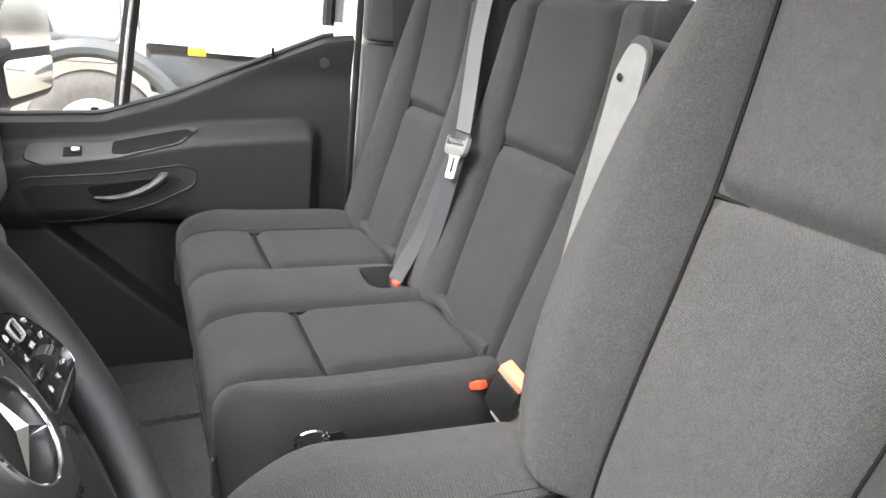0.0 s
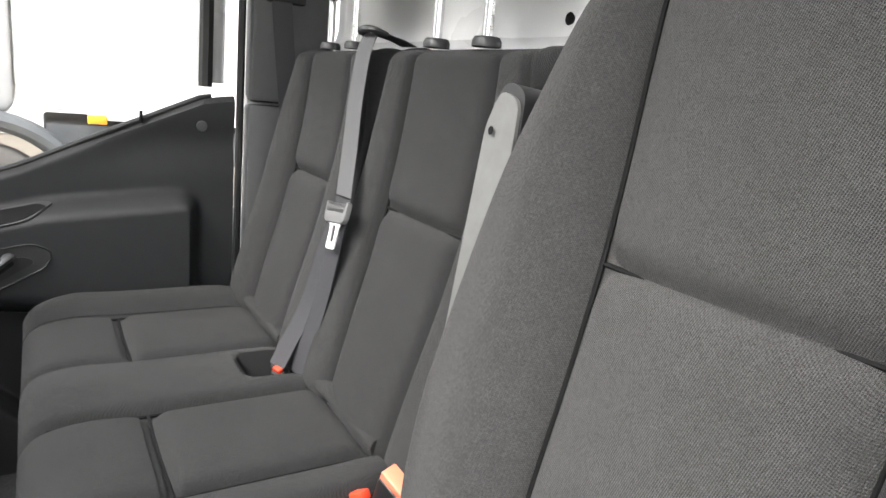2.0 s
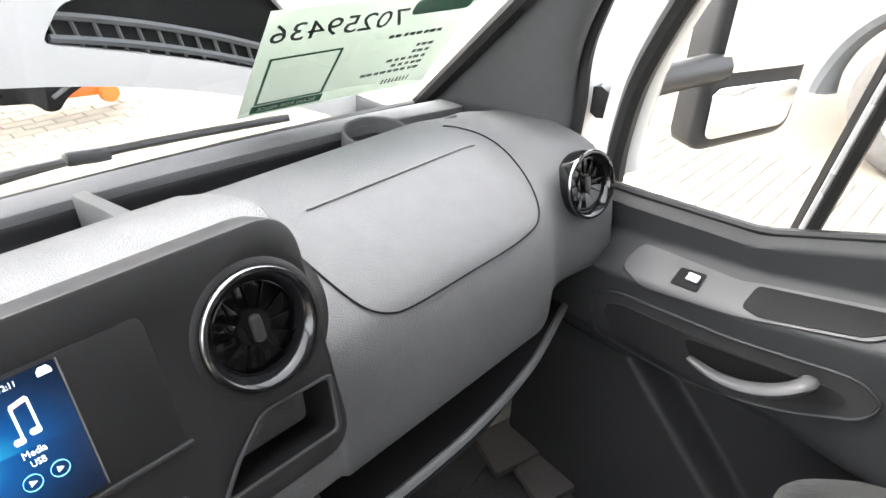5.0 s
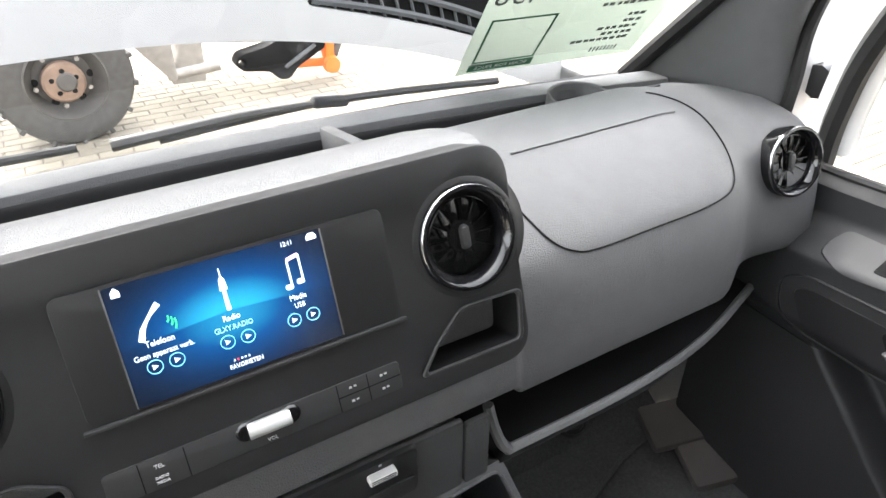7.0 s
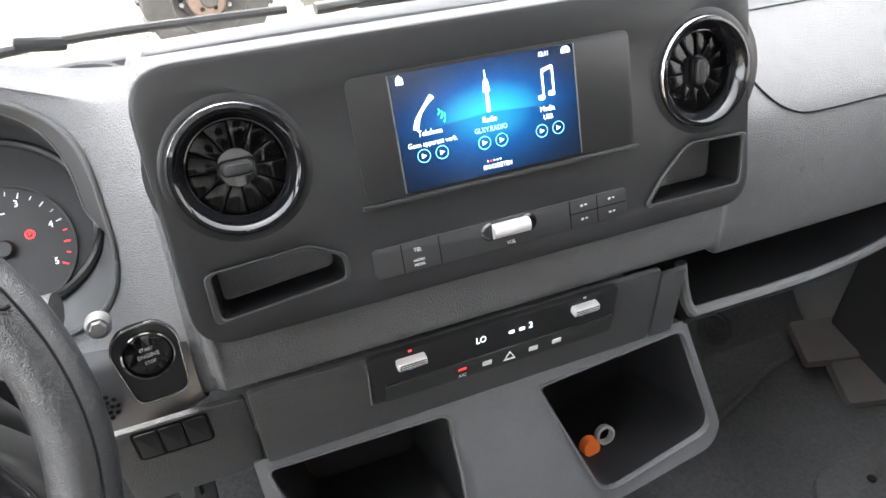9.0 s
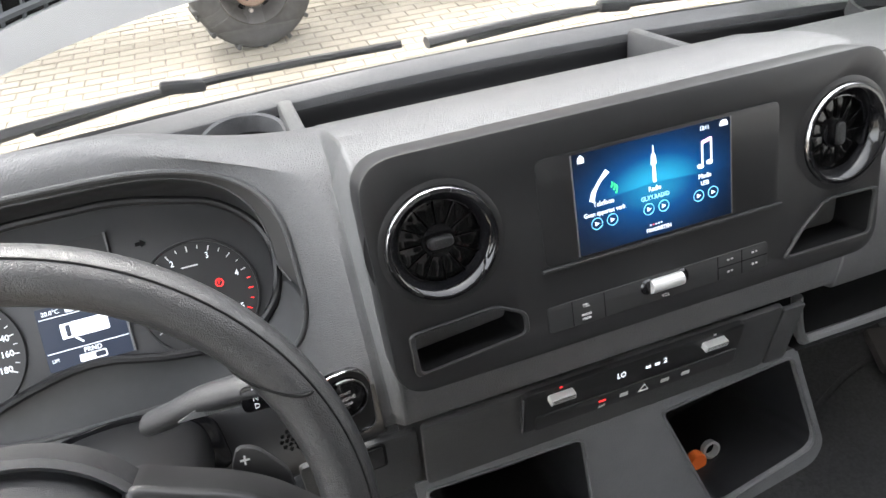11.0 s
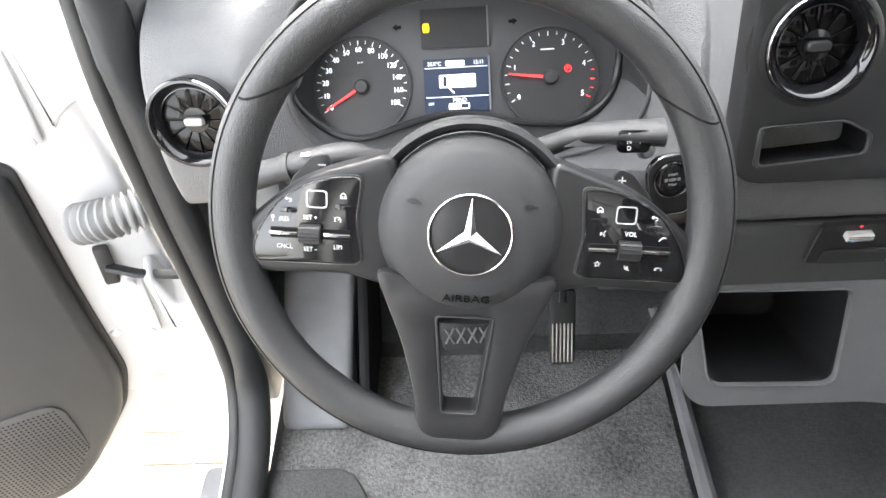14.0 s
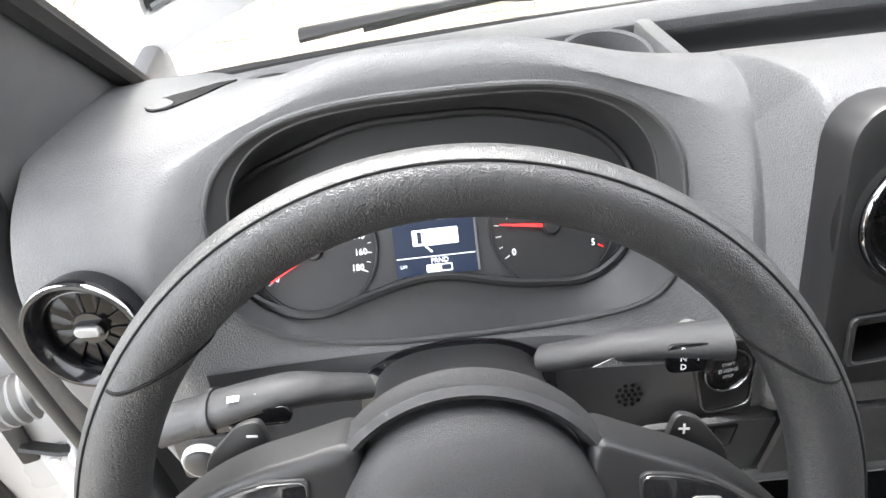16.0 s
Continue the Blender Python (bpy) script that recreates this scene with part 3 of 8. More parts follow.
STATIONS = [(-.805, LEFT_E), (-.775, LEFT), (-.75, LEFT), (-.705, LEFT_B), (-.69, LEFT_B), (-.60, CLUS), (-.29, CLUS), (-.220, GAP), (-.205, GAP), (-.196, CENT), (.298, CENT), (.318, PASS), (.62, PASS), (.738, PASS_R), (.836, PASS_V), (.846, PASS_V), (.866, PASS_E)]


# the hollow for the dials: its middle and half width, and its span on the profile's count of 13
HOOD_X, HOOD_W, HOOD_Q, HOOD_H = -0.446, 0.192, 7.55, 2.55


def dash_profile(x):
    for (a, pa), (b, pb) in zip(STATIONS, STATIONS[1:]):
        if x <= b:
            t = smooth01(a, b, x)
            row = [(lerp(p[0], q[0], t), lerp(p[1], q[1], t)) for p, q in zip(pa, pb)]
            if -0.69 <= x <= -0.205:
                # the face round the dials is hollow in the middle and comes forward to both sides
                row, far = [], abs(x - HOOD_X) / HOOD_W
                side = GAP if x > HOOD_X else LEFT_B
                for k, (c, g) in enumerate(zip(CLUS, side)):
                    w = smooth01(0.20, 1.31, far) if k <= 4 else min(1.0, far / 1.20) ** 3
                    row.append((lerp(c[0], g[0], w), lerp(c[1], g[1], w)))
            return row
    return STATIONS[-1][1]


def dash_xs():
    xs = []
    for (a, pa), (b, pb) in zip(STATIONS, STATIONS[1:]):
        n = max(1, round((b - a) / 0.006)) if -0.70 < a < -0.21 else 1 if pa is pb else 12
        if pa is pb and b - a > 0.1:
            n = max(n, 18)
        xs += [lerp(a, b, i / n) for i in range(n)]
    return xs + [STATIONS[-1][0]]


XS = dash_xs()


def smooth_profile(x, n=44):
    return [p for p in curve_points([(0, y, z) for y, z in dash_profile(x)], n)]


@functools.lru_cache(None)
def cached_profile(x):
    return smooth_profile(x, 501)


def profile_point(x, q):
    """A point of the dash surface at x, q on the profile's count of 13."""
    row = cached_profile(round(x, 5))
    f = min(max(q / 13 * 500, 0.0), 499.999)
    p = row[int(f)].lerp(row[int(f) + 1], f - int(f))
    return Vector((x, p.y, p.z))


def hollow(x, q):
    """Below 1 inside the opening for the dials; 1 on its edge."""
    u, w = abs(x - HOOD_X) / HOOD_W, (q - HOOD_Q) / HOOD_H
    n = 4.6 if w < 0 else 2.7
    return (u ** n + abs(w) ** n) ** (1 / n)


def hollow_edge(a):
    """The opening's edge at the angle a, counted from the right over the top: x and q."""
    c, s_ = math.cos(a), math.sin(a)
    n = 4.6 if s_ > 0 else 2.7
    k = (abs(c) ** n + abs(s_) ** n) ** (-1 / n)
    return HOOD_X + HOOD_W * c * k, HOOD_Q - HOOD_H * s_ * k


def build_dash_body():
    n = 88
    bm = bmesh.new()
    vs, inner = [], []
    for x in XS:
        col, ins = [], []
        for j in range(n):
            q = 13 * j / (n - 1)
            h = hollow(x, q)
            ins.append(h < 1.0)
            if 0.8 < h < 1.0:
                x2, q2 = HOOD_X + (x - HOOD_X) / h, HOOD_Q + (q - HOOD_Q) / h
                col.append(bm.verts.new(profile_point(x2, q2)))
            else:
                col.append(bm.verts.new(profile_point(x, q)))
        vs.append(col)
        inner.append(ins)
    for i in range(len(XS) - 1):
        for j in range(n - 1):
            if not (inner[i][j] and inner[i + 1][j] and inner[i][j + 1] and inner[i + 1][j + 1]):
                bm.faces.new((vs[i][j], vs[i + 1][j], vs[i + 1][j + 1], vs[i][j + 1]))
    bmesh.ops.delete(bm, geom=[v for v in bm.verts if not v.link_faces], context="VERTS")
    return bm


dpart("dash_body", thicken(build_dash_body(), 0.004, (0, 1, -1)), M_DASH, label="grey dash body with leather-like grain")


# dark liner inside the hood over the dials
def face_liner(x0, x1, first, last, round_end=0):
    """A sheet 3 mm before the dash surface, over a stretch of its profiles."""
    bm = bmesh.new()
    xs = [lerp(x0, x1, i / 70) for i in range(71)]
    rows = []
    for x in xs:
        s = max(0.0, abs(2 * (x - x0) / (x1 - x0) - 1) - 0.55) / 0.45
        end = last - round_end * s ** 3
        row = cached_profile(x)
        qs = [min(lerp(first, end, j / 50), 499.99) for j in range(51)]
        rows.append([row[int(q)].lerp(row[int(q) + 1], q - int(q)) for q in qs])
    vs = [[bm.verts.new((x, p.y, p.z)) for p in row] for x, row in zip(xs, rows)]
    for i in range(70):
        for j in range(50):
            bm.faces.new((vs[i][j], vs[i + 1][j], vs[i + 1][j + 1], vs[i][j + 1]))
    bmesh.ops.recalc_face_normals(bm, faces=bm.faces)
    bm.normal_update()
    sg = -1 if sum(f.normal.y for f in bm.faces) > 0 else 1
    for v in bm.verts:
        v.co += v.normal * (0.003 * sg)
    return bm


dpart("knee_liner", face_liner(-0.665, -0.214, 400, 500), M_PANEL, label="black lower cover round the steering column")

dpart("pod_side", face_liner(-0.2085, -0.1945, 186, 440), M_DASH_LOW, label="dark side of the raised centre panel")


# the tunnel from the opening's edge back to the plate of the dials: dark above, grey below
GV = Vector((0, .0385, .0446)).normalized()
GAUGE_AT = plane_at((-0.457, 0.333, 0.690), (1, 0, 0), GV)
PLATE = rounded_outline([(-0.205, 0.03), (-0.17, 0.075), (-0.06, 0.112), (0.06, 0.112), (0.15, 0.09), (0.19, 0.045), (0.18, -0.02), (0.14, -0.052), (0.07, -0.048), (0.0, -0.030), (-0.06, -0.042), (-0.12, -0.062), (-0.18, -0.03)], 0.03, 6)


def plate_edge(a):
    """Where the ray at the angle a from the plate's middle meets its outline."""
    d = Vector((math.cos(a), 0.52 * math.sin(a))).normalized()
    mid, best = Vector((0.0, 0.02)), 0.05
    for p, q in zip(PLATE, PLATE[1:] + PLATE[:1]):
        e, w = q - p, p - mid
        den = d.x * e.y - d.y * e.x
        if abs(den) > 1e-9:
            t, f = (w.x * e.y - w.y * e.x) / den, (w.x * d.y - w.y * d.x) / den
            if 0 <= f <= 1 and t > 0:
                best = t
    return mid + d * best


def band_edge(a):
    """The inner edge of the dark band that lines the opening."""
    x, q = hollow_edge(a)
    k = 1 - 0.085 * smooth01(-0.25, 0.25, math.sin(a))
    return profile_point(HOOD_X + (x - HOOD_X) * k, HOOD_Q + (q - HOOD_Q) * k) + Vector((0, 0.005, 0))


def tunnel(a0, a1, n=72, m=10):
    def f(u, v):
        a = lerp(a0, a1, u)
        x, q = hollow_edge(a)
        near = profile_point(x, q)
        e = plate_edge(a)
        deep = GAUGE_AT @ Vector((e.x * 1.015, 0.02 + (e.y - 0.02) * 1.015, 0.001))
        if math.sin(a) > -0.25:
            # a dark band in the face, then a step back to the dials
            mid = band_edge(a)
            return near.lerp(mid, v / 0.3) if v <= 0.3 else mid.lerp(deep, (v - 0.3) / 0.7) + Vector((0, 0.012 * math.sin(math.pi * (v - 0.3) / 0.7), 0))
        return near.lerp(deep, v) + Vector((0, 0.004 * math.sin(math.pi * v), 0))
    return grid(f, n, m)


M_HOOD = material("dark_hood_liner", (0.028, 0.028, 0.029), 0.55, vary=0.1, fine=0.2)
dpart("hood_liner", tunnel(radians(-14), radians(194)), M_HOOD, label="dark liner inside the dial hood")
dpart("dial_bowl", tunnel(radians(194), radians(346)), M_BOWL, label="smooth grey bowl under the dials")
dpart("hood_edge", tube([profile_point(*hollow_edge(math.tau * k / 120)) + Vector((0, -0.0006, 0)) for k in range(120)], 0.0028, 8, closed=True), M_BAND, label="rounded edge round the dials' opening")

dpart("liner_lip", tube([band_edge(math.pi * k / 80) for k in range(81)], 0.0012, 6), M_BAND, label="thin lip inside the dial hood")


def dash_top(x, y):
    """Height of the dash's upper surface over x, y."""
    return min((profile_point(x, q / 20) for q in range(0, 100)), key=lambda p: abs(p.y - y)).z


def top_patch(outline, lift):
    bm = bmesh.new()
    mid = sum((Vector((*p, 0)) for p in outline), Vector()) / len(outline)
    rings = []
    for k in (1.0, 0.66, 0.33):
        pts = [mid.lerp(Vector((p[0], p[1], 0)), k) for p in outline]
        rings.append([bm.verts.new((p.x, p.y, dash_top(p.x, p.y) + lift)) for p in pts])
    n = len(outline)
    for a, b in zip(rings, rings[1:]):
        for i in range(n):
            bm.faces.new((a[i], a[(i + 1) % n], b[(i + 1) % n], b[i]))
    bm.faces.new(rings[-1])
    return thicken(bm, 0.003, (0, 0, -1))


slot = dpart("demister_slot", top_patch(rounded_outline([(-0.703, 0.424), (-0.694, 0.410), (-0.676, 0.410), (-0.642, 0.432), (-0.620, 0.458), (-0.652, 0.456), (-0.690, 0.443)], 0.008, 4), 0.0015), M_DARK, label="dark demister slot beside the dial hood")
dpart("slot_end", top_patch(rounded_outline([(-0.702, 0.424), (-0.693, 0.411), (-0.677, 0.411), (-0.672, 0.420), (-0.688, 0.438)], 0.006, 4), 0.003), M_DASH, slot)

# storage tray along the windscreen
def tray_sheet(u, v):
    x = lerp(-0.672, 0.72, u)
    far = 0.56 - 0.085 * ((x - MID) / 0.75) ** 2
    keys = [(0.415, 0.79), (0.425, 0.735), (0.45, 0.725), (far - 0.03, 0.722), (far - 0.010, 0.730), (far - 0.004, 0.758), (far + 0.010, 0.760), (far + 0.03, 0.745)]
    p = curve_points([(0, *k) for k in keys], 41)[round(v * 40)]
    return (x, p.y, p.z)


dpart("storage_tray", thicken(grid(tray_sheet, 40, 40), -0.004), M_PANEL, label="dark open storage tray below the windscreen")
def rim_sheet(u, v):
    x = lerp(-0.70, 0.80, u)
    far = 0.56 - 0.085 * ((x - MID) / 0.75) ** 2
    q = curve_points([(0, *k) for k in ((far - 0.004, 0.735), (far - 0.003, 0.764), (far + 0.004, 0.770), (far + 0.045, 0.768), (far + 0.052, 0.760), (far + 0.085, 0.750))], 21)[round(v * 20)]
    return (x, q.y, q.z)


dpart("tray_rim", thicken(grid(rim_sheet, 40, 20), 0.004, (0, 1, -1)), M_DASH, label="grey rim along the windscreen base")
for x in (-0.215, 0.262):
    dpart("divider", rounded_box(0.018, 0.13, 0.05, 0.005, at=pose(x, 0.478, 0.764, -10)), M_DASH, label="grey tray divider")

# centre panel: a matt black plate that leans back
PT = math.atan2(.030, .082)
PANEL_AT = plane_at((0.048, 0.1785, 0.785), (1, 0, 0), (0, math.sin(PT), math.cos(PT)))


def on_panel(x, z, out=0.0):
    """A pose on the panel's face at cab x and height z."""
    k = (z - 0.785) / math.cos(PT)
    return PANEL_AT @ Matrix.Translation((x - 0.048, k, out + 0.0085))


def panel_xy(x, z):
    return (x - 0.048, (z - 0.785) / math.cos(PT))


out_pts = [panel_xy(*p) for p in ((-0.203, 0.878), (0.2955, 0.878), (0.2925, 0.690), (-0.203, 0.690))]
outline = rounded_outline(out_pts, [0.035, 0.035, 0.03, 0.03], 8)
def circle(x, y, r, n=40):
    return [Vector((x + r * math.cos(math.tau * k / n), y + r * math.sin(math.tau * k / n))) for k in range(n)]


CUBBIES = [rounded_outline([panel_xy(*p) for p in pts], 0.006, 4) for pts in ([(-0.182, 0.742), (-0.112, 0.745), (-0.088, 0.733), (-0.088, 0.716), (-0.182, 0.7085)], [(0.226, 0.752), (0.284, 0.750), (0.279, 0.709), (0.182, 0.710), (0.200, 0.731)])]
panel = dpart("centre_panel", plate_with_holes(outline, [circle(*panel_xy(-0.1455, 0.8085), 0.0445), circle(*panel_xy(0.2445, 0.8095), 0.0445)] + CUBBIES, 0.034, PANEL_AT @ Matrix.Translation((0, 0, -0.0255)), 0.004), M_PANEL, label="matt black centre panel")
SCR = [panel_xy(*p) for p in ((-0.0300, 0.8475), (0.1200, 0.8475), (0.1200, 0.766), (-0.0300, 0.766))]
screen = dpart("display", slab(rounded_outline(SCR, 0.002), 0.0015, 0.0, PANEL_AT @ Matrix.Translation((0, 0, 0.0085))), M_SCREEN, label="lit blue infotainment display")


M_BLADE = material("vent_blade_black", (0.002, 0.002, 0.0022), 0.12, vary=0.1, spec=0.22)
M_VENT_EDGE = material("dark_chrome", (0.35, 0.35, 0.36), 0.15, metal=1.0, vary=0.03)


def vent_blade(at, r0, r1, k, n, pitch):
    """One turbine blade: a thin wedge from the hub out to the ring, turned about its own length."""
    w0, w1 = math.tau * r0 / n * 0.47, math.tau * r1 / n * 0.485
    bm = slab([(r0, -w0), (r1, -w1), (r1, w1), (r0, w0)], 0.0012, 0.0004)
    bm.transform(at @ Matrix.Rotation(math.tau * (k + 0.5) / n, 4, "Z") @ Matrix.Rotation(radians(pitch), 4, "X"))
    return bm


def air_vent(x, y, z, normal, r=0.0435, upright=False, tab_mat=None, swell=True):
    """A round vent: flared gloss ring with a bright edge, turbine blades, hub collar and ribbed tab."""
    nrm = Vector(normal).normalized()
    side = Vector((0, 0, 1)).cross(nrm).normalized()
    at = plane_at((x, y, z), side, nrm.cross(side))
    vent = dpart("air_vent", spin([(r, -0.02), (r + 0.0028, 0.0), (r + 0.0026, 0.006), (r + 0.001, 0.0085), (r - 0.0015, 0.0088), (r - 0.004, 0.0068), (r - 0.0085, -0.0015), (r - 0.0095, -0.006), (r - 0.0098, -0.020)], 64, at), M_GLOSS, label="round gloss black air vent")
    dpart("bright_edge", spin([(r + 0.0028, 0.0058), (r + 0.0025, 0.0072), (r + 0.0015, 0.0084)], 64, at), M_VENT_EDGE, vent, "thin dark chrome vent edge")
    dpart("inner_edge", spin([(r - 0.0088, -0.0012), (r - 0.0098, -0.0010), (r - 0.0102, -0.0030)], 64, at), M_GLOSS, vent)
    dpart("dish", spin([(r - 0.0098, -0.0105), (0.02, -0.0115), (0, -0.0115)], 40, at), M_DARK, vent)
    for k in range(12):
        dpart("blade", vent_blade(at @ Matrix.Translation((0, 0, -0.0075)), 0.0125, r - 0.0104, k, 12, 6), M_BLADE, vent)
    turn = Matrix.Rotation(radians(90 if upright else 0), 4, "Z")
    dpart("hub", spin([(0.0150, -0.014), (0.0146, -0.007), (0.0135, -0.0055), (0, -0.0050)], 36, at), M_GLOSS, vent)
    ring_o = rounded_outline([(-0.0125, -0.0062), (0.0125, -0.0062), (0.0125, 0.0062), (-0.0125, 0.0062)], 0.006, 6)
    dpart("tab_collar", frame_slab(ring_o, [Vector((p[0] * 0.86, p[1] * 0.76)) for p in ring_o], 0.0045, at @ turn @ Matrix.Translation((0, 0, -0.0056)), 0.0012), M_GLOSS, vent)
    tab = dpart("tab", slab([Vector((p[0] * 0.84, p[1] * 0.72)) for p in ring_o], 0.0075, 0.002, at @ turn @ Matrix.Translation((0, 0, -0.0056)), 3), tab_mat or M_PANEL_GREY, vent, "ribbed vent tab")
    for k in range(7):
        dpart("rib", rounded_box(0.0007, 0.0066, 0.0007, 0, 1, at @ turn @ Matrix.Translation((-0.006 + 0.002 * k, 0, 0.0019))), tab_mat or M_PANEL_GREY, tab, smooth=False)
    if swell:
        dpart("vent_surround", spin([(r + 0.0175, -0.0006), (r + 0.0135, 0.0004), (r + 0.009, 0.0026), (r + 0.0055, 0.0044), (r + 0.003, 0.0044), (r + 0.002, 0.0)], 64, at), M_PANEL, vent, "soft raised ring round the vent")
    return vent


PN = (0, -math.cos(PT), math.sin(PT))
M_TAB = material("silver_grey_tab", (0.30, 0.30, 0.30), 0.35, metal=0.3, vary=0.05)
air_vent(-0.1455, 0.1815, 0.8085, PN)
air_vent(0.2445, 0.1815, 0.8095, PN, upright=True)
air_vent(-0.729, 0.2335, 0.727, (-0.05, -1, 0.32), 0.0445, tab_mat=M_TAB, swell=False)
air_vent(0.788, 0.229, 0.727, (-0.15, -1, 0.30), 0.0445, upright=True, swell=False)


# ---- dashboard: lower face, shelves, bins ----
def face_box(name, x0, x1, z0, z1, y, mat, proud=0.004, r=0.003, parent=None, label="", lean=0.0):
    """A flat piece on the upright dash face at depth y."""
    at = plane_at(((x0 + x1) / 2, y, (z0 + z1) / 2), (1, 0, 0), (0, math.sin(radians(lean)), math.cos(radians(lean))))
    w, h = (x1 - x0) / 2, (z1 - z0) / 2
    return dpart(name, slab(rounded_outline([(-w, -h), (w, -h), (w, h), (-w, h)], r), proud, min(r, proud) * 0.4, at), mat, parent, label)


def pocket(outline, depth, at, taper=0.9):
    """An open box behind an outline: walls and a floor."""
    bm = bmesh.new()
    c = sum((Vector((p[0], p[1])) for p in outline), Vector((0, 0))) / len(outline)
    a = [bm.verts.new((p[0], p[1], 0)) for p in outline]
    b = [bm.verts.new((c.x + (p[0] - c.x) * taper, c.y + (p[1] - c.y) * taper, -depth)) for p in outline]
    n = len(a)
    for i in range(n):
        bm.faces.new((a[i], a[(i + 1) % n], b[(i + 1) % n], b[i]))
    bm.faces.new(b)
    bm.transform(at)
    return bm


# dark band that carries the heater controls
face_box("control_band", -0.183, 0.236, 0.508, 0.607, 0.170, M_BAND, 0.006, 0.006, label="dark grey band below the centre panel")
face_box("end_piece", 0.239, 0.268, 0.508, 0.598, 0.170, M_BAND, 0.006, 0.003)
face_box("knee_panel", -0.30, -0.186, 0.50, 0.597, 0.177, M_BAND, 0.006, 0.006, label="dark knee panel with blank switches")
face_box("switch_frame", -0.281, -0.2185, 0.5585, 0.5955, 0.1712, M_DARK, 0.0012, 0.006)
for i in range(3):
    face_box("blank_switch", -0.278 + i * 0.0195, -0.2605 + i * 0.0195, 0.562, 0.592, 0.1708, M_PANEL, 0.002, 0.002)
heater = face_box("heater_panel", -0.080, 0.180, 0.549, 0.610, 0.1635, M_PANEL, 0.006, 0.008, label="black heater control panel with silver toggles")
face_box("trim_line", -0.0815, -0.0795, 0.552, 0.606, 0.158, M_CHROME, 0.001, 0.0005, heater)
face_box("key_strip", -0.066, 0.176, 0.551, 0.573, 0.1573, M_PANEL_GREY, 0.002, 0.003, heater)
for x in (-0.040, 0.140):
    tog = face_box("toggle", x - 0.0140, x + 0.0140, 0.5925, 0.6015, 0.1573, M_TOGGLE, 0.008, 0.0025, heater, "ribbed silver toggle")
    for k in range(3):
        face_box("rib", x - 0.0125, x + 0.0125, 0.5942 + 0.0024 * k, 0.5950 + 0.0024 * k, 0.1494, M_VENT_EDGE, 0.0008, 0.0002, tog)
    for dz, mt in ((0.0115, M_LIT_RED), (-0.0115, M_LIT_BLUE)):
        face_box("mark", x - 0.0015, x + 0.0015, 0.5965 + dz - 0.001, 0.5965 + dz + 0.001, 0.1573, mt if x < 0 else M_PRINT, 0.0006, 0, heater)


def face_text(text, x, z, y, size, mat, parent, squeeze=1.0):
    at = DASH_AT.inverted() @ plane_at((x, y, z), (1, 0, 0), (0, 0.1, 1))
    return lettering(text, size, mat, parent, at, squeeze=squeeze)


face_text("LO", 0.030, 0.594, 0.1565, 0.0105, M_LIT, heater, 0.8)
face_text("2", 0.082, 0.594, 0.1565, 0.010, M_LIT, heater)
for x, w in ((0.062, 0.006), (0.073, 0.006)):
    face_box("mark", x - w / 2, x + w / 2, 0.590, 0.594, 0.1573, M_LIT, 0.0006, 0.001, heater)
face_text("A/C", 0.010, 0.5555, 0.155, 0.005, M_PRINT, heater)
face_box("mark", 0.006, 0.014, 0.563, 0.565, 0.1553, M_LIT_RED, 0.0006, 0.0005, heater)
for x in (0.036, 0.086, 0.112):
    face_box("mark", x - 0.005, x + 0.005, 0.559, 0.565, 0.1553, M_PRINT, 0.0005, 0.0015, heater)
tri = [(-0.0065, -0.005), (0.0065, -0.005), (0, 0.0065)]
dpart("warning_triangle", frame_slab([Vector(p) for p in tri], [Vector(p) * 0.72 for p in tri], 0.0008, plane_at((0.060, 0.1553, 0.562), (1, 0, 0), (0, 0, 1))), M_PRINT, heater, "white warning triangle mark", smooth=False)

# two open bins in the console front
CT = math.atan2(0.065, 0.155)
CON_AT = plane_at((0.0, 0.168, 0.512), (1, 0, 0), (0, math.sin(CT), math.cos(CT)))


def con(x, z):
    return (x, (z - 0.512) / math.cos(CT))


con_out = rounded_outline([con(-0.196, 0.512), (con(0.290, 0.512)), con(0.297, 0.485), con(0.330, 0.372), con(0.314, 0.350), con(0.165, 0.328), con(0.10, 0.335), con(0.05, 0.345), con(-0.165, 0.345), con(-0.19, 0.37)], [0.004, 0.01, 0.02, 0.03, 0.03, 0.03, 0.03, 0.03, 0.03, 0.03], 5)
bin_d = rounded_outline([con(-0.185, 0.500), con(-0.004, 0.496), con(-0.001, 0.372), con(-0.155, 0.376)], [0.008, 0.012, 0.02, 0.02], 6)
bin_p = rounded_outline([con(0.100, 0.492), con(0.282, 0.502), con(0.318, 0.375), con(0.162, 0.345)], [0.008, 0.012, 0.025, 0.025], 6)
dpart("console_front", plate_with_holes(con_out, [bin_d, bin_p], 0.006, CON_AT @ Matrix.Translation((0, 0, -0.006))), M_DASH_LOW, label="dark grey console front with two open bins", smooth=False)
for nm, o in (("bin", bin_d), ("bin", bin_p)):
    bx = dpart(nm, pocket(o, 0.15, CON_AT @ Matrix.Translation((0, 0, -0.0055)), 0.85), M_PANEL, label="deep open black bin")
    inner = [Vector(p).lerp(sum((Vector(q) for q in o), Vector((0, 0))) / len(o), -0.035) for p in o]
    dpart("rim", frame_slab(inner, [Vector(p) for p in o], 0.003, CON_AT, 0.001), M_DASH if o is bin_p else M_DASH_LOW, bx, "worn paler bin edge")


def con_side(u, v):
    p = con_out[round(u * (len(con_out) - 1))]
    return CON_AT @ Vector((p[0] * (1 - 0.08 * v), p[1], -0.004 - 0.18 * v))


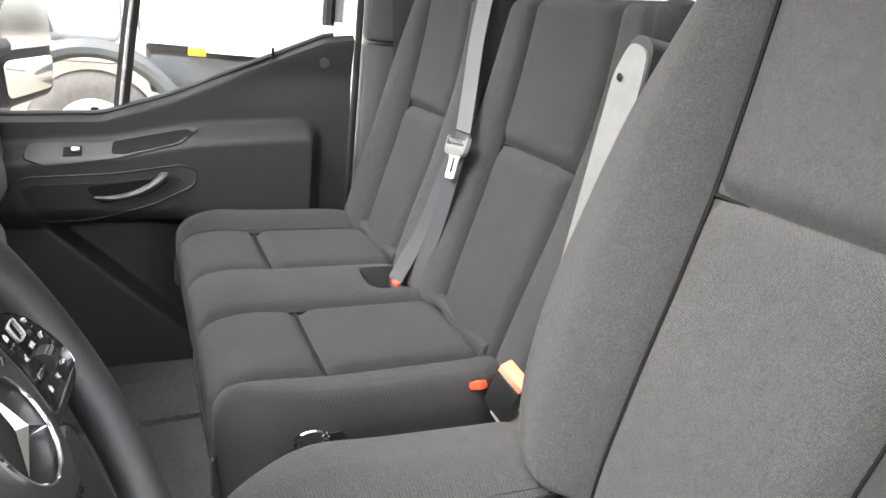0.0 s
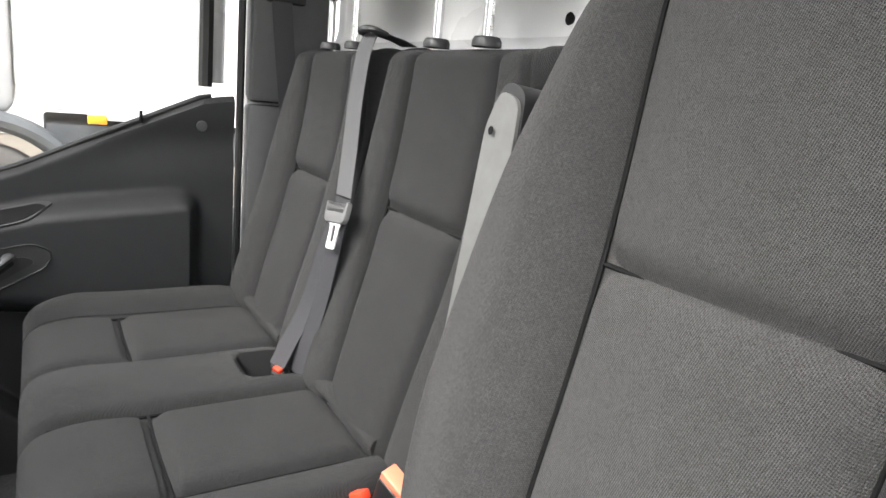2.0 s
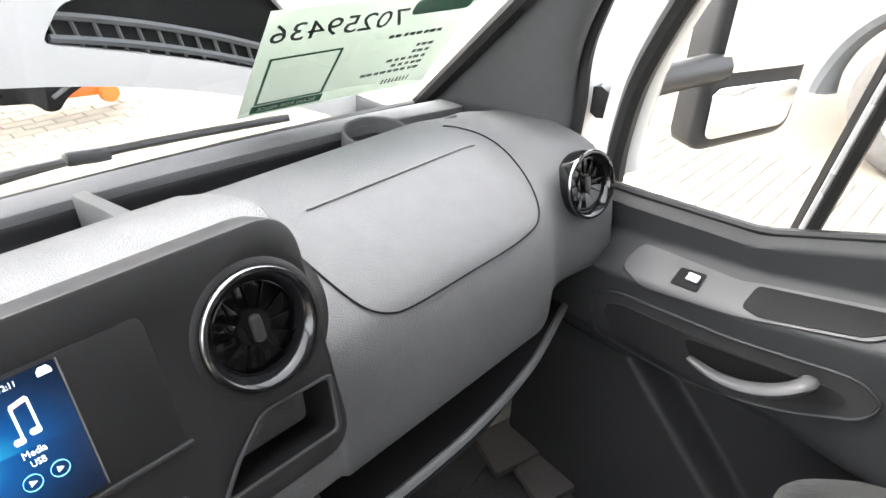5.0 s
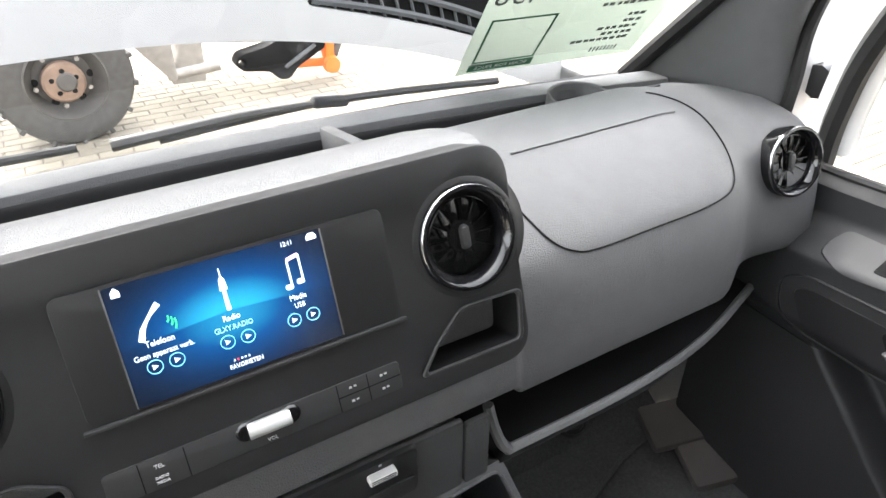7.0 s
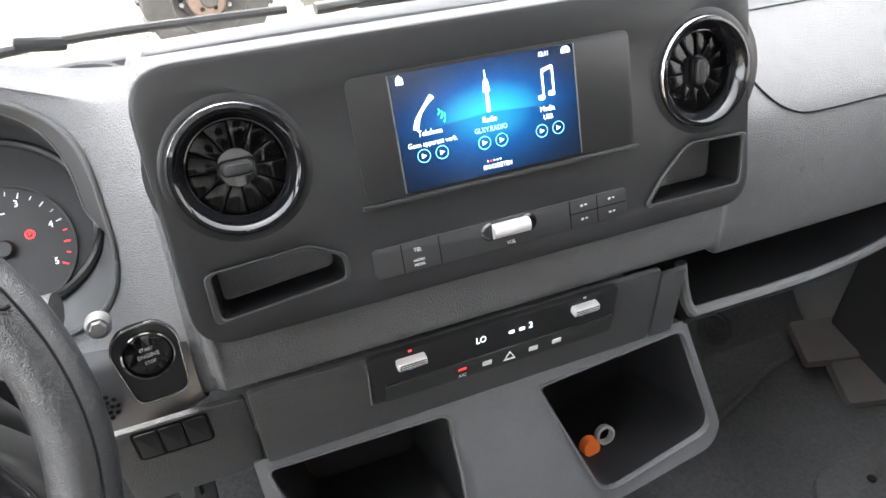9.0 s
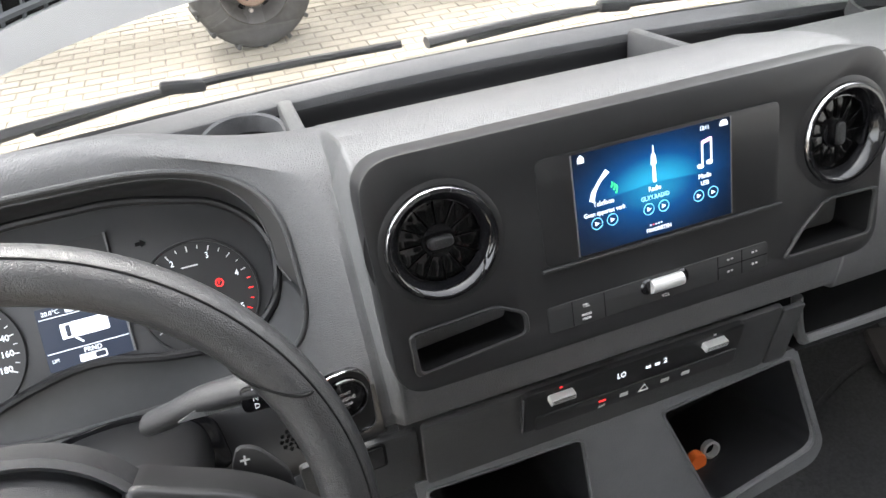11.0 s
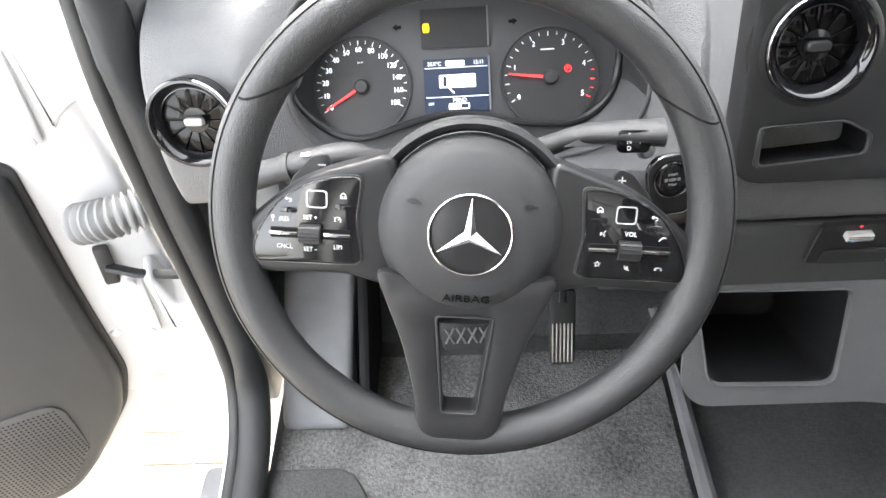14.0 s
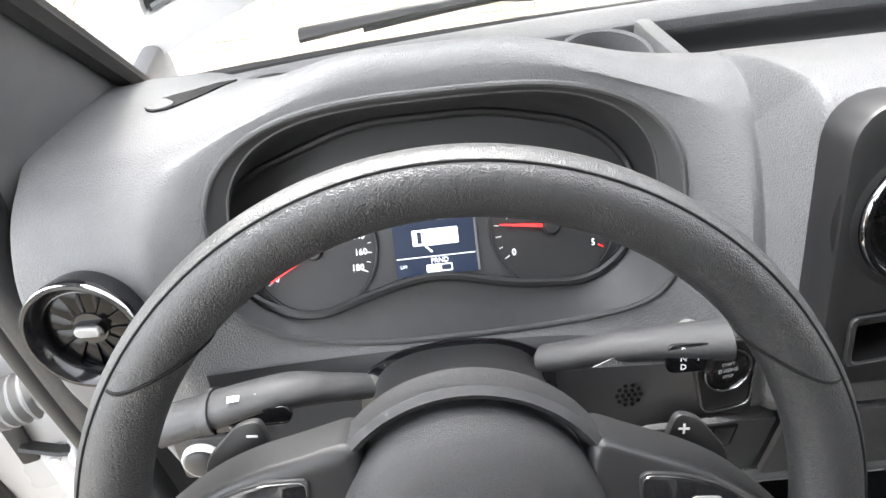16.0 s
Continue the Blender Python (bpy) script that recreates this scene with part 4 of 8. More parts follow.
dpart("console_sides", grid(con_side, len(con_out) - 1, 4), M_DASH_LOW)
cap_at = CON_AT @ pose(0.190, (0.362 - 0.512) / math.cos(CT), -0.07)
cap = dpart("socket_cap", spin([(0.0, 0.012), (0.011, 0.012), (0.0125, 0.009), (0.0125, 0), (0.0, 0)], 24, cap_at @ pose(-0.005, 0.0, 0)), M_ORANGE, label="orange round socket cap on a strap")
dpart("strap", rounded_box(0.008, 0.04, 0.004, 0.0015, 1, cap_at @ pose(0.008, -0.022, 0.004, 0, 0, 35)), M_ORANGE, cap)
dpart("socket", spin([(0.012, 0.0), (0.013, 0.008), (0.010, 0.009), (0.009, 0.0)], 20, cap_at @ pose(0.018, 0.008, 0)), M_SATIN, label="small metal power socket")

# open shelf in front of the passenger
def shelf_lip(u):
    return Vector((lerp(0.285, 0.835, u), lerp(0.176, 0.176, u) + 0.075 * smooth01(0.35, 1.0, u), 0.514 - 0.012 * u))


def shelf_in(u, v):
    p = shelf_lip(u)
    keys = [(0.02, 0.098), (0.15, 0.09), (0.17, 0.07), (0.16, 0.02), (0.14, 0.006), (0.0, 0.0), (-0.003, -0.006), (0.01, -0.014), (0.06, -0.02), (0.20, -0.02)]
    q = curve_points([(0, *k) for k in keys], 41)[round(v * 40)]
    return (p.x, p.y + q.y, p.z + q.z)


# near black throughout: the shelf's inner shade is put into its colour
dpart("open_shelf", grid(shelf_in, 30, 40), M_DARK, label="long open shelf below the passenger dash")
lip_keys = [(0.280, 0.186, 0.585), (0.286, 0.178, 0.55), (0.298, 0.173, 0.522), (0.325, 0.174, 0.512), (0.50, 0.176, 0.509), (0.65, 0.197, 0.505), (0.78, 0.236, 0.501), (0.828, 0.252, 0.508), (0.845, 0.266, 0.54), (0.85, 0.285, 0.59)]
dpart("shelf_lip", tube(curve_points(lip_keys, 60), 0.0065, 8), M_GREYPL, label="worn grey lip along the shelf")

# upper glove box lid: a groove outline lying on the dash surface
# the lid's outline: x, and the way along the profile out of 300
LID = [(0.338, 46), (0.342, 90), (0.347, 125), (0.355, 152), (0.369, 173), (0.390, 184), (0.42, 188), (0.50, 188), (0.585, 187), (0.637, 180), (0.668, 163), (0.686, 138), (0.692, 108), (0.686, 78), (0.670, 56), (0.655, 46)]


def on_dash(x, y, lift=0.0012):
    row = smooth_profile(x, 301)
    for p, q in zip(row[20:190], row[21:191]):
        if q.y <= y <= p.y:
            f = (p.y - y) / max(p.y - q.y, 1e-6)
            return Vector((x, y - lift * 0.6, lerp(p.z, q.z, f) + lift))
    p = min(row[20:190], key=lambda q: abs(q.y - y))
    return Vector((x, p.y - lift, p.z + lift))


def along(x, q, lift=0.0012):
    row = cached_profile(x)
    k = min(int(q / 300 * 500), 499)
    p = row[k].lerp(row[k + 1], q / 300 * 500 - k)
    return Vector((x, p.y - lift * 0.7, p.z + lift * 0.7))


lid_path = [along(p.x, p.y) for p in curve_points([(x, q, 0) for x, q in LID], 110)]
dpart("lid_gap", tube(lid_path, 0.0010, 6), M_DARK, label="dark gap round the glove box lid")
dpart("lid_crease", tube([on_dash(lerp(0.39, 0.645, i / 20), 0.318) for i in range(21)], 0.0011, 6), M_DASH_LOW)
for k in range(6):
    sx, sz = random.uniform(0.32, 0.60), random.uniform(0.61, 0.70)
    part_y = smooth_profile(sx, 201)
    q = min(part_y[100:190], key=lambda p: abs(p.z - sz))
    L = random.uniform(0.002, 0.006)
    dpart("scuff", rounded_box(L * random.uniform(0.12, 0.3), 0.0006, L, 0, 1, pose(sx, q.y - 0.0006, q.z, 0, random.uniform(-40, 40), 0)), M_GREYPL)

# ---- centre panel details ----
def pan(name, x0, x1, z0, z1, mat, proud=0.002, r=0.002, parent=None, label="", base=0.0085):
    o = rounded_outline([panel_xy(x0, z0), panel_xy(x1, z0), panel_xy(x1, z1), panel_xy(x0, z1)], r)
    return dpart(name, slab(o, proud, min(proud * 0.4, r * 0.5), PANEL_AT @ Matrix.Translation((0, 0, base))), mat, parent or panel, label)


def pan_text(text, x, z, size, mat, parent, out=0.0012, squeeze=1.0, align="CENTER"):
    at = DASH_AT.inverted() @ on_panel(x, z, out)
    return lettering(text, size, mat, parent, at, squeeze=squeeze, align=align)


pan("bezel", -0.062, 0.172, 0.7635, 0.8500, M_PANEL, 0.0008, 0.008, label="shallow black display surround")
for p0, p1, mt in (((-0.066, 0.762), (0.175, 0.762), M_PANEL_GREY),):
    pan("ledge", p0[0], p1[0], 0.7605, 0.7632, M_PANEL_GREY, 0.0035, 0.001)
pan("edge_line", -0.0313, -0.0303, 0.766, 0.8475, M_GREYPL, 0.0016, 0.0003)
pan("edge_line", 0.1205, 0.1215, 0.766, 0.8475, M_GREYPL, 0.0016, 0.0003)
S = M_LIT
W0, W1, Z0, Z1 = -0.0300, 0.1200, 0.766, 0.8475


def scr(u, v):
    return lerp(W0, W1, u), lerp(Z0, Z1, v)


def scr_text(text, u, v, size, squeeze=0.85):
    x, z = scr(u, v)
    return pan_text(text, x, z, size, S, screen, 0.0018, squeeze)


def scr_bar(u, v, w, h, mat=S, r=0.0005):
    x, z = scr(u, v)
    return pan("mark", x - w / 2, x + w / 2, z - h / 2, z + h / 2, mat, 0.0003, r, screen, base=0.0101)


for txt, u, v, sz in (("Telefoon", 0.166, 0.48, 0.0063), ("Geen apparaat verb.", 0.172, 0.39, 0.0057), ("Radio", 0.492, 0.485, 0.0063), ("Media", 0.822, 0.475, 0.0063), ("USB", 0.822, 0.40, 0.0057), ("FAVORIETEN", 0.505, 0.065, 0.0050), ("12:11", 0.828, 0.95, 0.0050)):
    scr_text(txt, u, v, sz)
x, z = scr(0.492, 0.40)
pan_text("GLXY.RADIO", x, z, 0.0056, glow("lit_pale_blue", (0.3, 0.6, 0.9), 0.12), screen, 0.0018, 0.85)
for u, v in ((0.115, 0.29), (0.212, 0.29), (0.446, 0.29), (0.543, 0.285), (0.777, 0.285), (0.875, 0.285)):
    x, z = scr(u, v)
    m = on_panel(x, z, 0.0018)
    dpart("round_key", frame_slab([Vector((0.0052 * math.cos(a * math.tau / 24), 0.0052 * math.sin(a * math.tau / 24))) for a in range(24)], [Vector((0.0048 * math.cos(a * math.tau / 24), 0.0046 * math.sin(a * math.tau / 24))) for a in range(24)], 0.0003, m), glow("lit_key", (0.2, 0.6, 0.9), 0.12), screen)
    dpart("mark", slab([(-0.0016, -0.002), (0.0022, 0), (-0.0016, 0.002)], 0.0003, 0, m), S, screen)
for k, c in enumerate((S, M_LIT_RED, S, S, S)):
    scr_bar(0.452 + 0.018 * k, 0.12, 0.0013, 0.0013, c)
x, z = scr(0.148, 0.655)
arc = [(x - 0.008 + 0.016 * t, z - 0.011 + 0.021 * t ** 0.6) for t in (0, 0.15, 0.35, 0.6, 0.85, 1)]
dpart("handset_mark", tube([on_panel(a, c, 0.002).translation for a, c in arc], [0.0022, 0.0019, 0.0013, 0.0013, 0.0019, 0.0022], 8), S, screen, "pale telephone handset mark")
for k in range(3):
    dpart("wave_mark", tube([on_panel(x + 0.009 + 0.002 * k + 0.003 * math.cos(a), z - 0.001 - 0.002 * k + (0.003 + 0.001 * k) * math.sin(a), 0.002).translation for a in (-1.0, -0.5, 0, 0.5)], 0.0006, 6), M_LIT_GREEN, screen)
x, z = scr(0.492, 0.70)
dpart("mast_mark", tube([on_panel(x, z - 0.012, 0.002).translation, on_panel(x, z + 0.004, 0.002).translation], [0.0016, 0.0012], 8), S, screen)
dpart("mast_mark", slab([(-0.0028, 0), (0.0028, 0), (0.002, 0.008), (0.0005, 0.010), (0.0004, 0.016), (-0.0004, 0.016), (-0.0005, 0.010), (-0.002, 0.008)], 0.0004, 0, on_panel(x, z + 0.002, 0.0018)), S, screen)
x, z = scr(0.835, 0.69)
for dx in (-0.004, 0.005):
    dpart("note_mark", tube([on_panel(x + dx, z - 0.008 + 0.002 * (dx > 0), 0.002).translation, on_panel(x + dx, z + 0.010 + 0.002 * (dx > 0), 0.002).translation], 0.0008, 6), S, screen)
    dpart("note_mark", slab(rounded_outline([(-0.003, -0.002), (0.003, -0.002), (0.003, 0.002), (-0.003, 0.002)], 0.0018), 0.0004, 0, on_panel(x + dx - 0.002, z - 0.009 + 0.002 * (dx > 0), 0.0018)), S, screen)
dpart("note_mark", tube([on_panel(x - 0.004, z + 0.010, 0.002).translation, on_panel(x + 0.005, z + 0.012, 0.002).translation], 0.0014, 6), glow("lit_pink", (1.0, 0.5, 0.75), 0.14), screen)
x, z = scr(0.05, 0.945)
dpart("home_mark", slab([(-0.0028, -0.003), (0.0028, -0.003), (0.0028, 0.001), (0, 0.0038), (-0.0028, 0.001)], 0.0004, 0, on_panel(x, z, 0.0018)), S, screen)
x, z = scr(0.955, 0.95)
dpart("car_mark", slab(rounded_outline([(-0.004, -0.002), (0.004, -0.002), (0.004, 0.0005), (0.0022, 0.003), (-0.0022, 0.003), (-0.004, 0.0005)], 0.0006), 0.0004, 0, on_panel(x, z, 0.0018)), S, screen)

# keys and roller under the display
strip = pan("key_panel", -0.066, 0.160, 0.7075, 0.7305, M_PANEL_GREY, 0.0012, 0.004, label="flat black key row")
for x in (-0.043, -0.012, 0.105, 0.131):
    pan("key_gap", x - 0.0004, x + 0.0004, 0.708, 0.730, M_DARK, 0.0002, 0, strip, base=0.0097)
pan("key_gap", 0.105, 0.159, 0.7188, 0.7196, M_DARK, 0.0002, 0, strip, base=0.0097)
pan_text("TEL", -0.030, 0.7235, 0.0042, M_PRINT, strip, 0.0015)
pan_text("RADIO", -0.030, 0.7155, 0.0030, M_PRINT, strip, 0.0015)
pan_text("MEDIA", -0.030, 0.7120, 0.0030, M_PRINT, strip, 0.0015)
pan_text("VOL", 0.049, 0.7105, 0.0042, M_PRINT, strip, 0.0015)
for x, z in ((0.118, 0.7245), (0.145, 0.7245), (0.118, 0.7135), (0.145, 0.7135)):
    pan("mark", x - 0.0032, x - 0.0006, z - 0.0009, z + 0.0009, M_SATIN, 0.0003, 0.0005, strip, base=0.0098)
    pan("mark", x + 0.0008, x + 0.0032, z - 0.0005, z + 0.0009, M_SATIN, 0.0003, 0.0004, strip, base=0.0098)
rol = dpart("volume_roller", tube([on_panel(0.033, 0.7225, 0.003).translation, on_panel(0.065, 0.7225, 0.003).translation], 0.0062, 20), M_SATIN, panel, "ribbed silver volume roller")
for x in (0.0315, 0.0665):
    dpart("roller_end", spin([(0, 0.003), (0.006, 0.003), (0.0085, 0.0)], 20, on_panel(x, 0.7225, 0.0)), M_GLOSS, rol)

# small open cubbies left and right on the panel
for o in CUBBIES:
    c = sum((Vector(p) for p in o), Vector((0, 0))) / len(o)
    cub = dpart("cubby", frame_slab([c + (Vector(p) - c) * 1.10 for p in o], [Vector(p) for p in o], 0.0030, PANEL_AT @ Matrix.Translation((0, 0, 0.0083)), 0.001), M_PANEL_GREY, panel, "small open cubby with raised edge")
    # darker than the panel, with the cubby's shade in the colour
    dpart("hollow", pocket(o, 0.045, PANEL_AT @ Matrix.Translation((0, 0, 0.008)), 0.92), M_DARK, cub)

# ---- start button ----
at = plane_at((-0.245, 0.1785, 0.660), (1, 0.12, 0), (0, 0.35, 1))
plate_o = rounded_outline([(-0.026, 0.02), (-0.014, 0.034), (0.014, 0.034), (0.026, 0.02), (0.022, -0.032), (-0.018, -0.032)], 0.010, 6)
plate = dpart("start_switch", frame_slab(plate_o, [Vector(p) * 0.93 for p in plate_o], 0.006, at @ Matrix.Translation((0, 0, 0.0)), 0.001), M_VENT_EDGE, label="round engine start button in a silver edged plate")
dpart("plate", slab([Vector(p) * 0.94 for p in plate_o], 0.004, 0.001, at), M_PANEL, plate)
dpart("button_ring", spin([(0.0195, 0.003), (0.0195, 0.008), (0.0180, 0.0085), (0.0170, 0.006)], 36, at @ Matrix.Translation((0.001, 0.008, 0))), M_VENT_EDGE, plate)
dpart("button", spin([(0.0165, 0.003), (0.0165, 0.0065), (0.014, 0.0075), (0, 0.0075)], 36, at @ Matrix.Translation((0.001, 0.008, 0))), M_GLOSS, plate)
for txt, dy, sz in (("START", 0.0055, 0.0042), ("ENGINE", 0.0, 0.0054), ("STOP", -0.0055, 0.0042)):
    lettering(txt, sz * 0.85, M_SATIN, plate, DASH_AT.inverted() @ at @ Matrix.Translation((0.001, 0.008 + dy, 0.0078)))

knob_at2 = plane_at((-0.272, 0.199, 0.694), (1, 0.1, 0), (0, 0.35, 1))
kb = dpart("dash_bolt", spin([(0.0, 0.013), (0.0075, 0.013), (0.0095, 0.010), (0.0095, 0.0)], 24, knob_at2), M_GREYPL, label="small round grey cap on the dash face")
dpart("bolt_head", spin([(0.0, 0.0165), (0.0052, 0.0165), (0.0064, 0.0128)], 6, knob_at2), M_GREYPL, kb)

# ---- small loudspeaker holes in the lower cover ----
sp_at = plane_at((-0.300, 0.2125, 0.590), (1, 0, 0), (0, 0.35, 1))
for rr, n in ((0.0, 1), (0.0055, 6), (0.0105, 10)):
    for k in range(n):
        a = math.tau * k / n
        dpart("speaker_hole", spin([(0.0, 0.0), (0.0016, 0.0), (0.0020, 0.0008), (0.0024, 0.0)], 8, sp_at @ Matrix.Translation((rr * math.cos(a), rr * math.sin(a), 0.001))), M_DARK)

# ---- light switch ----
ls_at = plane_at((-0.684, 0.2125, 0.566), (1, 0, 0), (0, 0.25, 1))
lsw = dpart("light_switch", slab(rounded_outline([(-0.026, -0.024), (0.050, -0.024), (0.050, 0.022), (-0.026, 0.026)], 0.008, 4), 0.004, 0.001, ls_at), M_PANEL, label="round light switch with a row of black keys")
dpart("knob_ring", spin([(0.0150, 0.003), (0.0150, 0.010), (0.0170, 0.011), (0.0185, 0.009), (0.0190, 0.003)], 32, ls_at @ Matrix.Translation((-0.004, 0, 0))), M_SATIN, lsw, "silver knob ring")
dpart("knob", spin([(0.0150, 0.003), (0.0150, 0.012), (0.012, 0.014), (0.0, 0.014)], 32, ls_at @ Matrix.Translation((-0.004, 0, 0))), M_PANEL, lsw)
for k in range(2):
    dpart("key", rounded_box(0.011, 0.030, 0.004, 0.0015, 2, ls_at @ Matrix.Translation((0.026 + 0.014 * k, 0, 0.005))), M_GLOSS, lsw)
    dpart("mark", rounded_box(0.004, 0.0025, 0.0003, 0, 1, ls_at @ Matrix.Translation((0.026 + 0.014 * k, 0.006, 0.0072))), M_PRINT, lsw)

# ---- tray rings ----
for x, y in ((-0.60, 0.468), (-0.27, 0.48), (0.62, 0.465)):
    dpart("cup_ring", spin([(0.040, -0.02), (0.043, 0.0), (0.046, 0.002), (0.048, 0.0), (0.048, -0.02)], 36, pose(x, y, 0.776, 4)), M_DASH, label="grey cup holder ring")
for x in (0.04, 0.09):
    dpart("blank_cover", slab(rounded_outline([(-0.014, -0.008), (0.014, -0.008), (0.014, 0.008), (-0.014, 0.008)], 0.003), 0.002, 0.0006, plane_at((x, 0.585, 0.752), (1, 0, 0), (0, 0.25, 1))), M_DARK)

# dark gap over the steering column, under the dial surround
gap_o = rounded_outline([(-0.092, -0.06), (0.092, -0.06), (0.086, -0.005), (0.050, 0.014), (0.0, 0.020), (-0.050, 0.014), (-0.086, -0.005)], 0.014, 4)
dpart("column_gap", slab(gap_o, 0.003, 0.001, plane_at((-0.45, 0.2485, 0.622), (1, 0, 0), (0, 0.045, 0.085))), M_GLOSS, label="black gap above the steering column")

# ---- seats ----
def spine_at(keys, n=60):
    pts = curve_points([(0, y, z) for y, z in keys], n)
    return pts


class Back:
    """A backrest: its spine (y, z) from the base up, with widths along it."""
    def __init__(self, cx, keys, half, insert, thick):
        self.cx, self.pts, self.half, self.insert, self.thick = cx, spine_at(keys), half, insert, thick

    def frame_at(self, t):
        s = min(max(t, 0), 1) * (len(self.pts) - 1)
        k = min(int(s), len(self.pts) - 2)
        p = self.pts[k].lerp(self.pts[k + 1], s - k)
        d = (self.pts[k + 1] - self.pts[k]).normalized()
        return p, d, Vector((0, d.z, -d.y))

    def place(self, s, t, d):
        p, up, n = self.frame_at(t)
        roll = max(0.0, (t - 0.93) / 0.07)
        p = p + n * (d - 0.05 * roll ** 2.2)
        return Vector((self.cx + s, p.y, p.z))


def padded(parent, name, f, size, mat, nu=34, nv=36, gap=0.017, width=0.011, label="", away=(0, -1, 0)):
    """Builds a padded panel as a sheet whose borders sink into the seams; rows crowd near the borders."""
    def crowd(q, length):
        # more rows near both ends
        return 0.5 - 0.5 * math.cos(math.pi * q) if length else q

    def g(u, v):
        u, v = crowd(u, 1), crowd(v, 1)
        eu, ev = min(u, 1 - u) * size[0], min(v, 1 - v) * size[1]
        sink = gap * min(1.0, math.exp(-(eu / width) ** 1.4) + math.exp(-(ev / width) ** 1.4))
        return f(u, v, sink)
    return part(name, thicken(grid(g, nu, nv), 0.004, away), mat, parent, label)


def seat_back(parent, b, split, bolster=0.028, cloth=None, side=None, crown=0.008, trim=0.0):
    """Insert panels, bolsters and back shell of one backrest."""
    inv = parent.matrix_basis.inverted()

    def loc(s, t, d):
        return inv @ b.place(s, t, d)

    H = 0.6
    def lower(u, v, sink):
        t = lerp(0.0, split, v)
        w = b.insert(t)
        s = lerp(-w, w, u)
        return loc(s, t, crown * (1 - (2 * u - 1) ** 2) - sink)

    def upper(u, v, sink):
        t = lerp(split, 1.0, v)
        w = b.insert(t)
        return loc(lerp(-w, w, u), t, crown * (1 - (2 * u - 1) ** 2) - sink)

    padded(parent, "lower_back_panel", lower, (0.25, 0.3), cloth or M_CLOTH, label="padded charcoal cloth insert")
    padded(parent, "upper_back_panel", upper, (0.25, 0.28), cloth or M_CLOTH)
    def seam(name, pts):
        part(name, tube([loc(*p) for p in pts], 0.0024, 6), M_DARK, parent)
    w0 = b.insert(split)
    seam("cross_seam", [(lerp(-w0, w0, k / 10), split, -0.014) for k in range(11)])
    for sg in (-1, 1):
        seam("side_seam", [(sg * b.insert(k / 24), k / 24, -0.0135) for k in range(24)])
    for sg in (-1, 1):
        def side_f(u, v, sink, sg=sg, part_of=(0.0, 1.0)):
            t = v
            wi, w = b.insert(t), b.half(t) - (trim if sg < 0 else 0.0)
            bo = bolster * (1 - 0.55 * smooth01(0.55, 1.0, t))
            keys = [(wi, 0.0), (lerp(wi, w, 0.45), bo), (lerp(wi, w, 0.85), bo * 0.75), (w + 0.004, -0.02), (w - 0.006, -b.thick * 0.55)]
            u = lerp(*part_of, u)
            q = curve_points([(k[0], k[1], 0) for k in keys], 81)[round(u * 80)]
            return loc(sg * q.x, t, q.y - sink)
        if trim and sg < 0:
            part("piping", tube([side_f(1.0, k / 40, -0.0015, part_of=(0.0, 0.6)) for k in range(40)], 0.0022, 6), M_DARK, parent, "dark piping along the bolster")
        padded(parent, "bolster", lambda u, v, s, f=side_f: f(u, v, s, part_of=(0.0, 0.6)), (0.13, 0.6), side or M_CLOTH2, nu=36, nv=36, label="twill cloth bolster")
        padded(parent, "bolster_side", lambda u, v, s, f=side_f: f(u, v, s, part_of=(0.6, 1.0)), (0.10, 0.6), M_VINYL if trim else (side or M_CLOTH2), nu=24, nv=36, gap=0.002, width=0.003)
    def shell(u, v):
        t = v
        w = b.half(t) - 0.004 - (0.022 if trim else 0.0)
        a = math.pi * u
        return loc(-w * math.cos(a), t, -b.thick * 0.5 - b.thick * 0.5 * math.sin(a) ** 0.6)
    part("back_shell", grid(shell, 24, 24), M_VINYL, parent, "smooth black back cover")
    def cap(u, v):
        w = b.half(1.0) - 0.004 - (0.022 if trim else 0.0)
        a = math.pi * u
        s = -w * math.cos(a)
        return loc(s, 1.0, lerp(-0.004, -b.thick * 0.5 - b.thick * 0.5 * math.sin(a) ** 0.6, v))
    part("top_cover", grid(cap, 24, 6), M_VINYL, parent)


DRV_KEYS = [(-0.47, 0.50), (-0.482, 0.56), (-0.508, 0.66), (-0.535, 0.755), (-0.558, 0.85), (-0.572, 0.93), (-0.581, 1.00), (-0.590, 1.065), (-0.598, 1.098)]
drv = thing("driver_seat", "charcoal cloth driver seat with padded side bolsters", "seat", pose(-0.436, -0.30, FLOOR_Z))
b = Back(-0.436, DRV_KEYS, lambda t: table(t, [(0, 0.165), (0.09, 0.225), (0.18, 0.258), (0.30, 0.274), (0.5, 0.264), (0.7, 0.228), (0.88, 0.19), (1.0, 0.14)]),
         lambda t: table(t, [(0, 0.105), (0.3, 0.118), (0.58, 0.126), (1.0, 0.132)]), 0.12)
seat_back(drv, b, 0.50, 0.045, M_CLOTH_WORN_LIT, M_SIDE_WORN_LIT, trim=0.026)

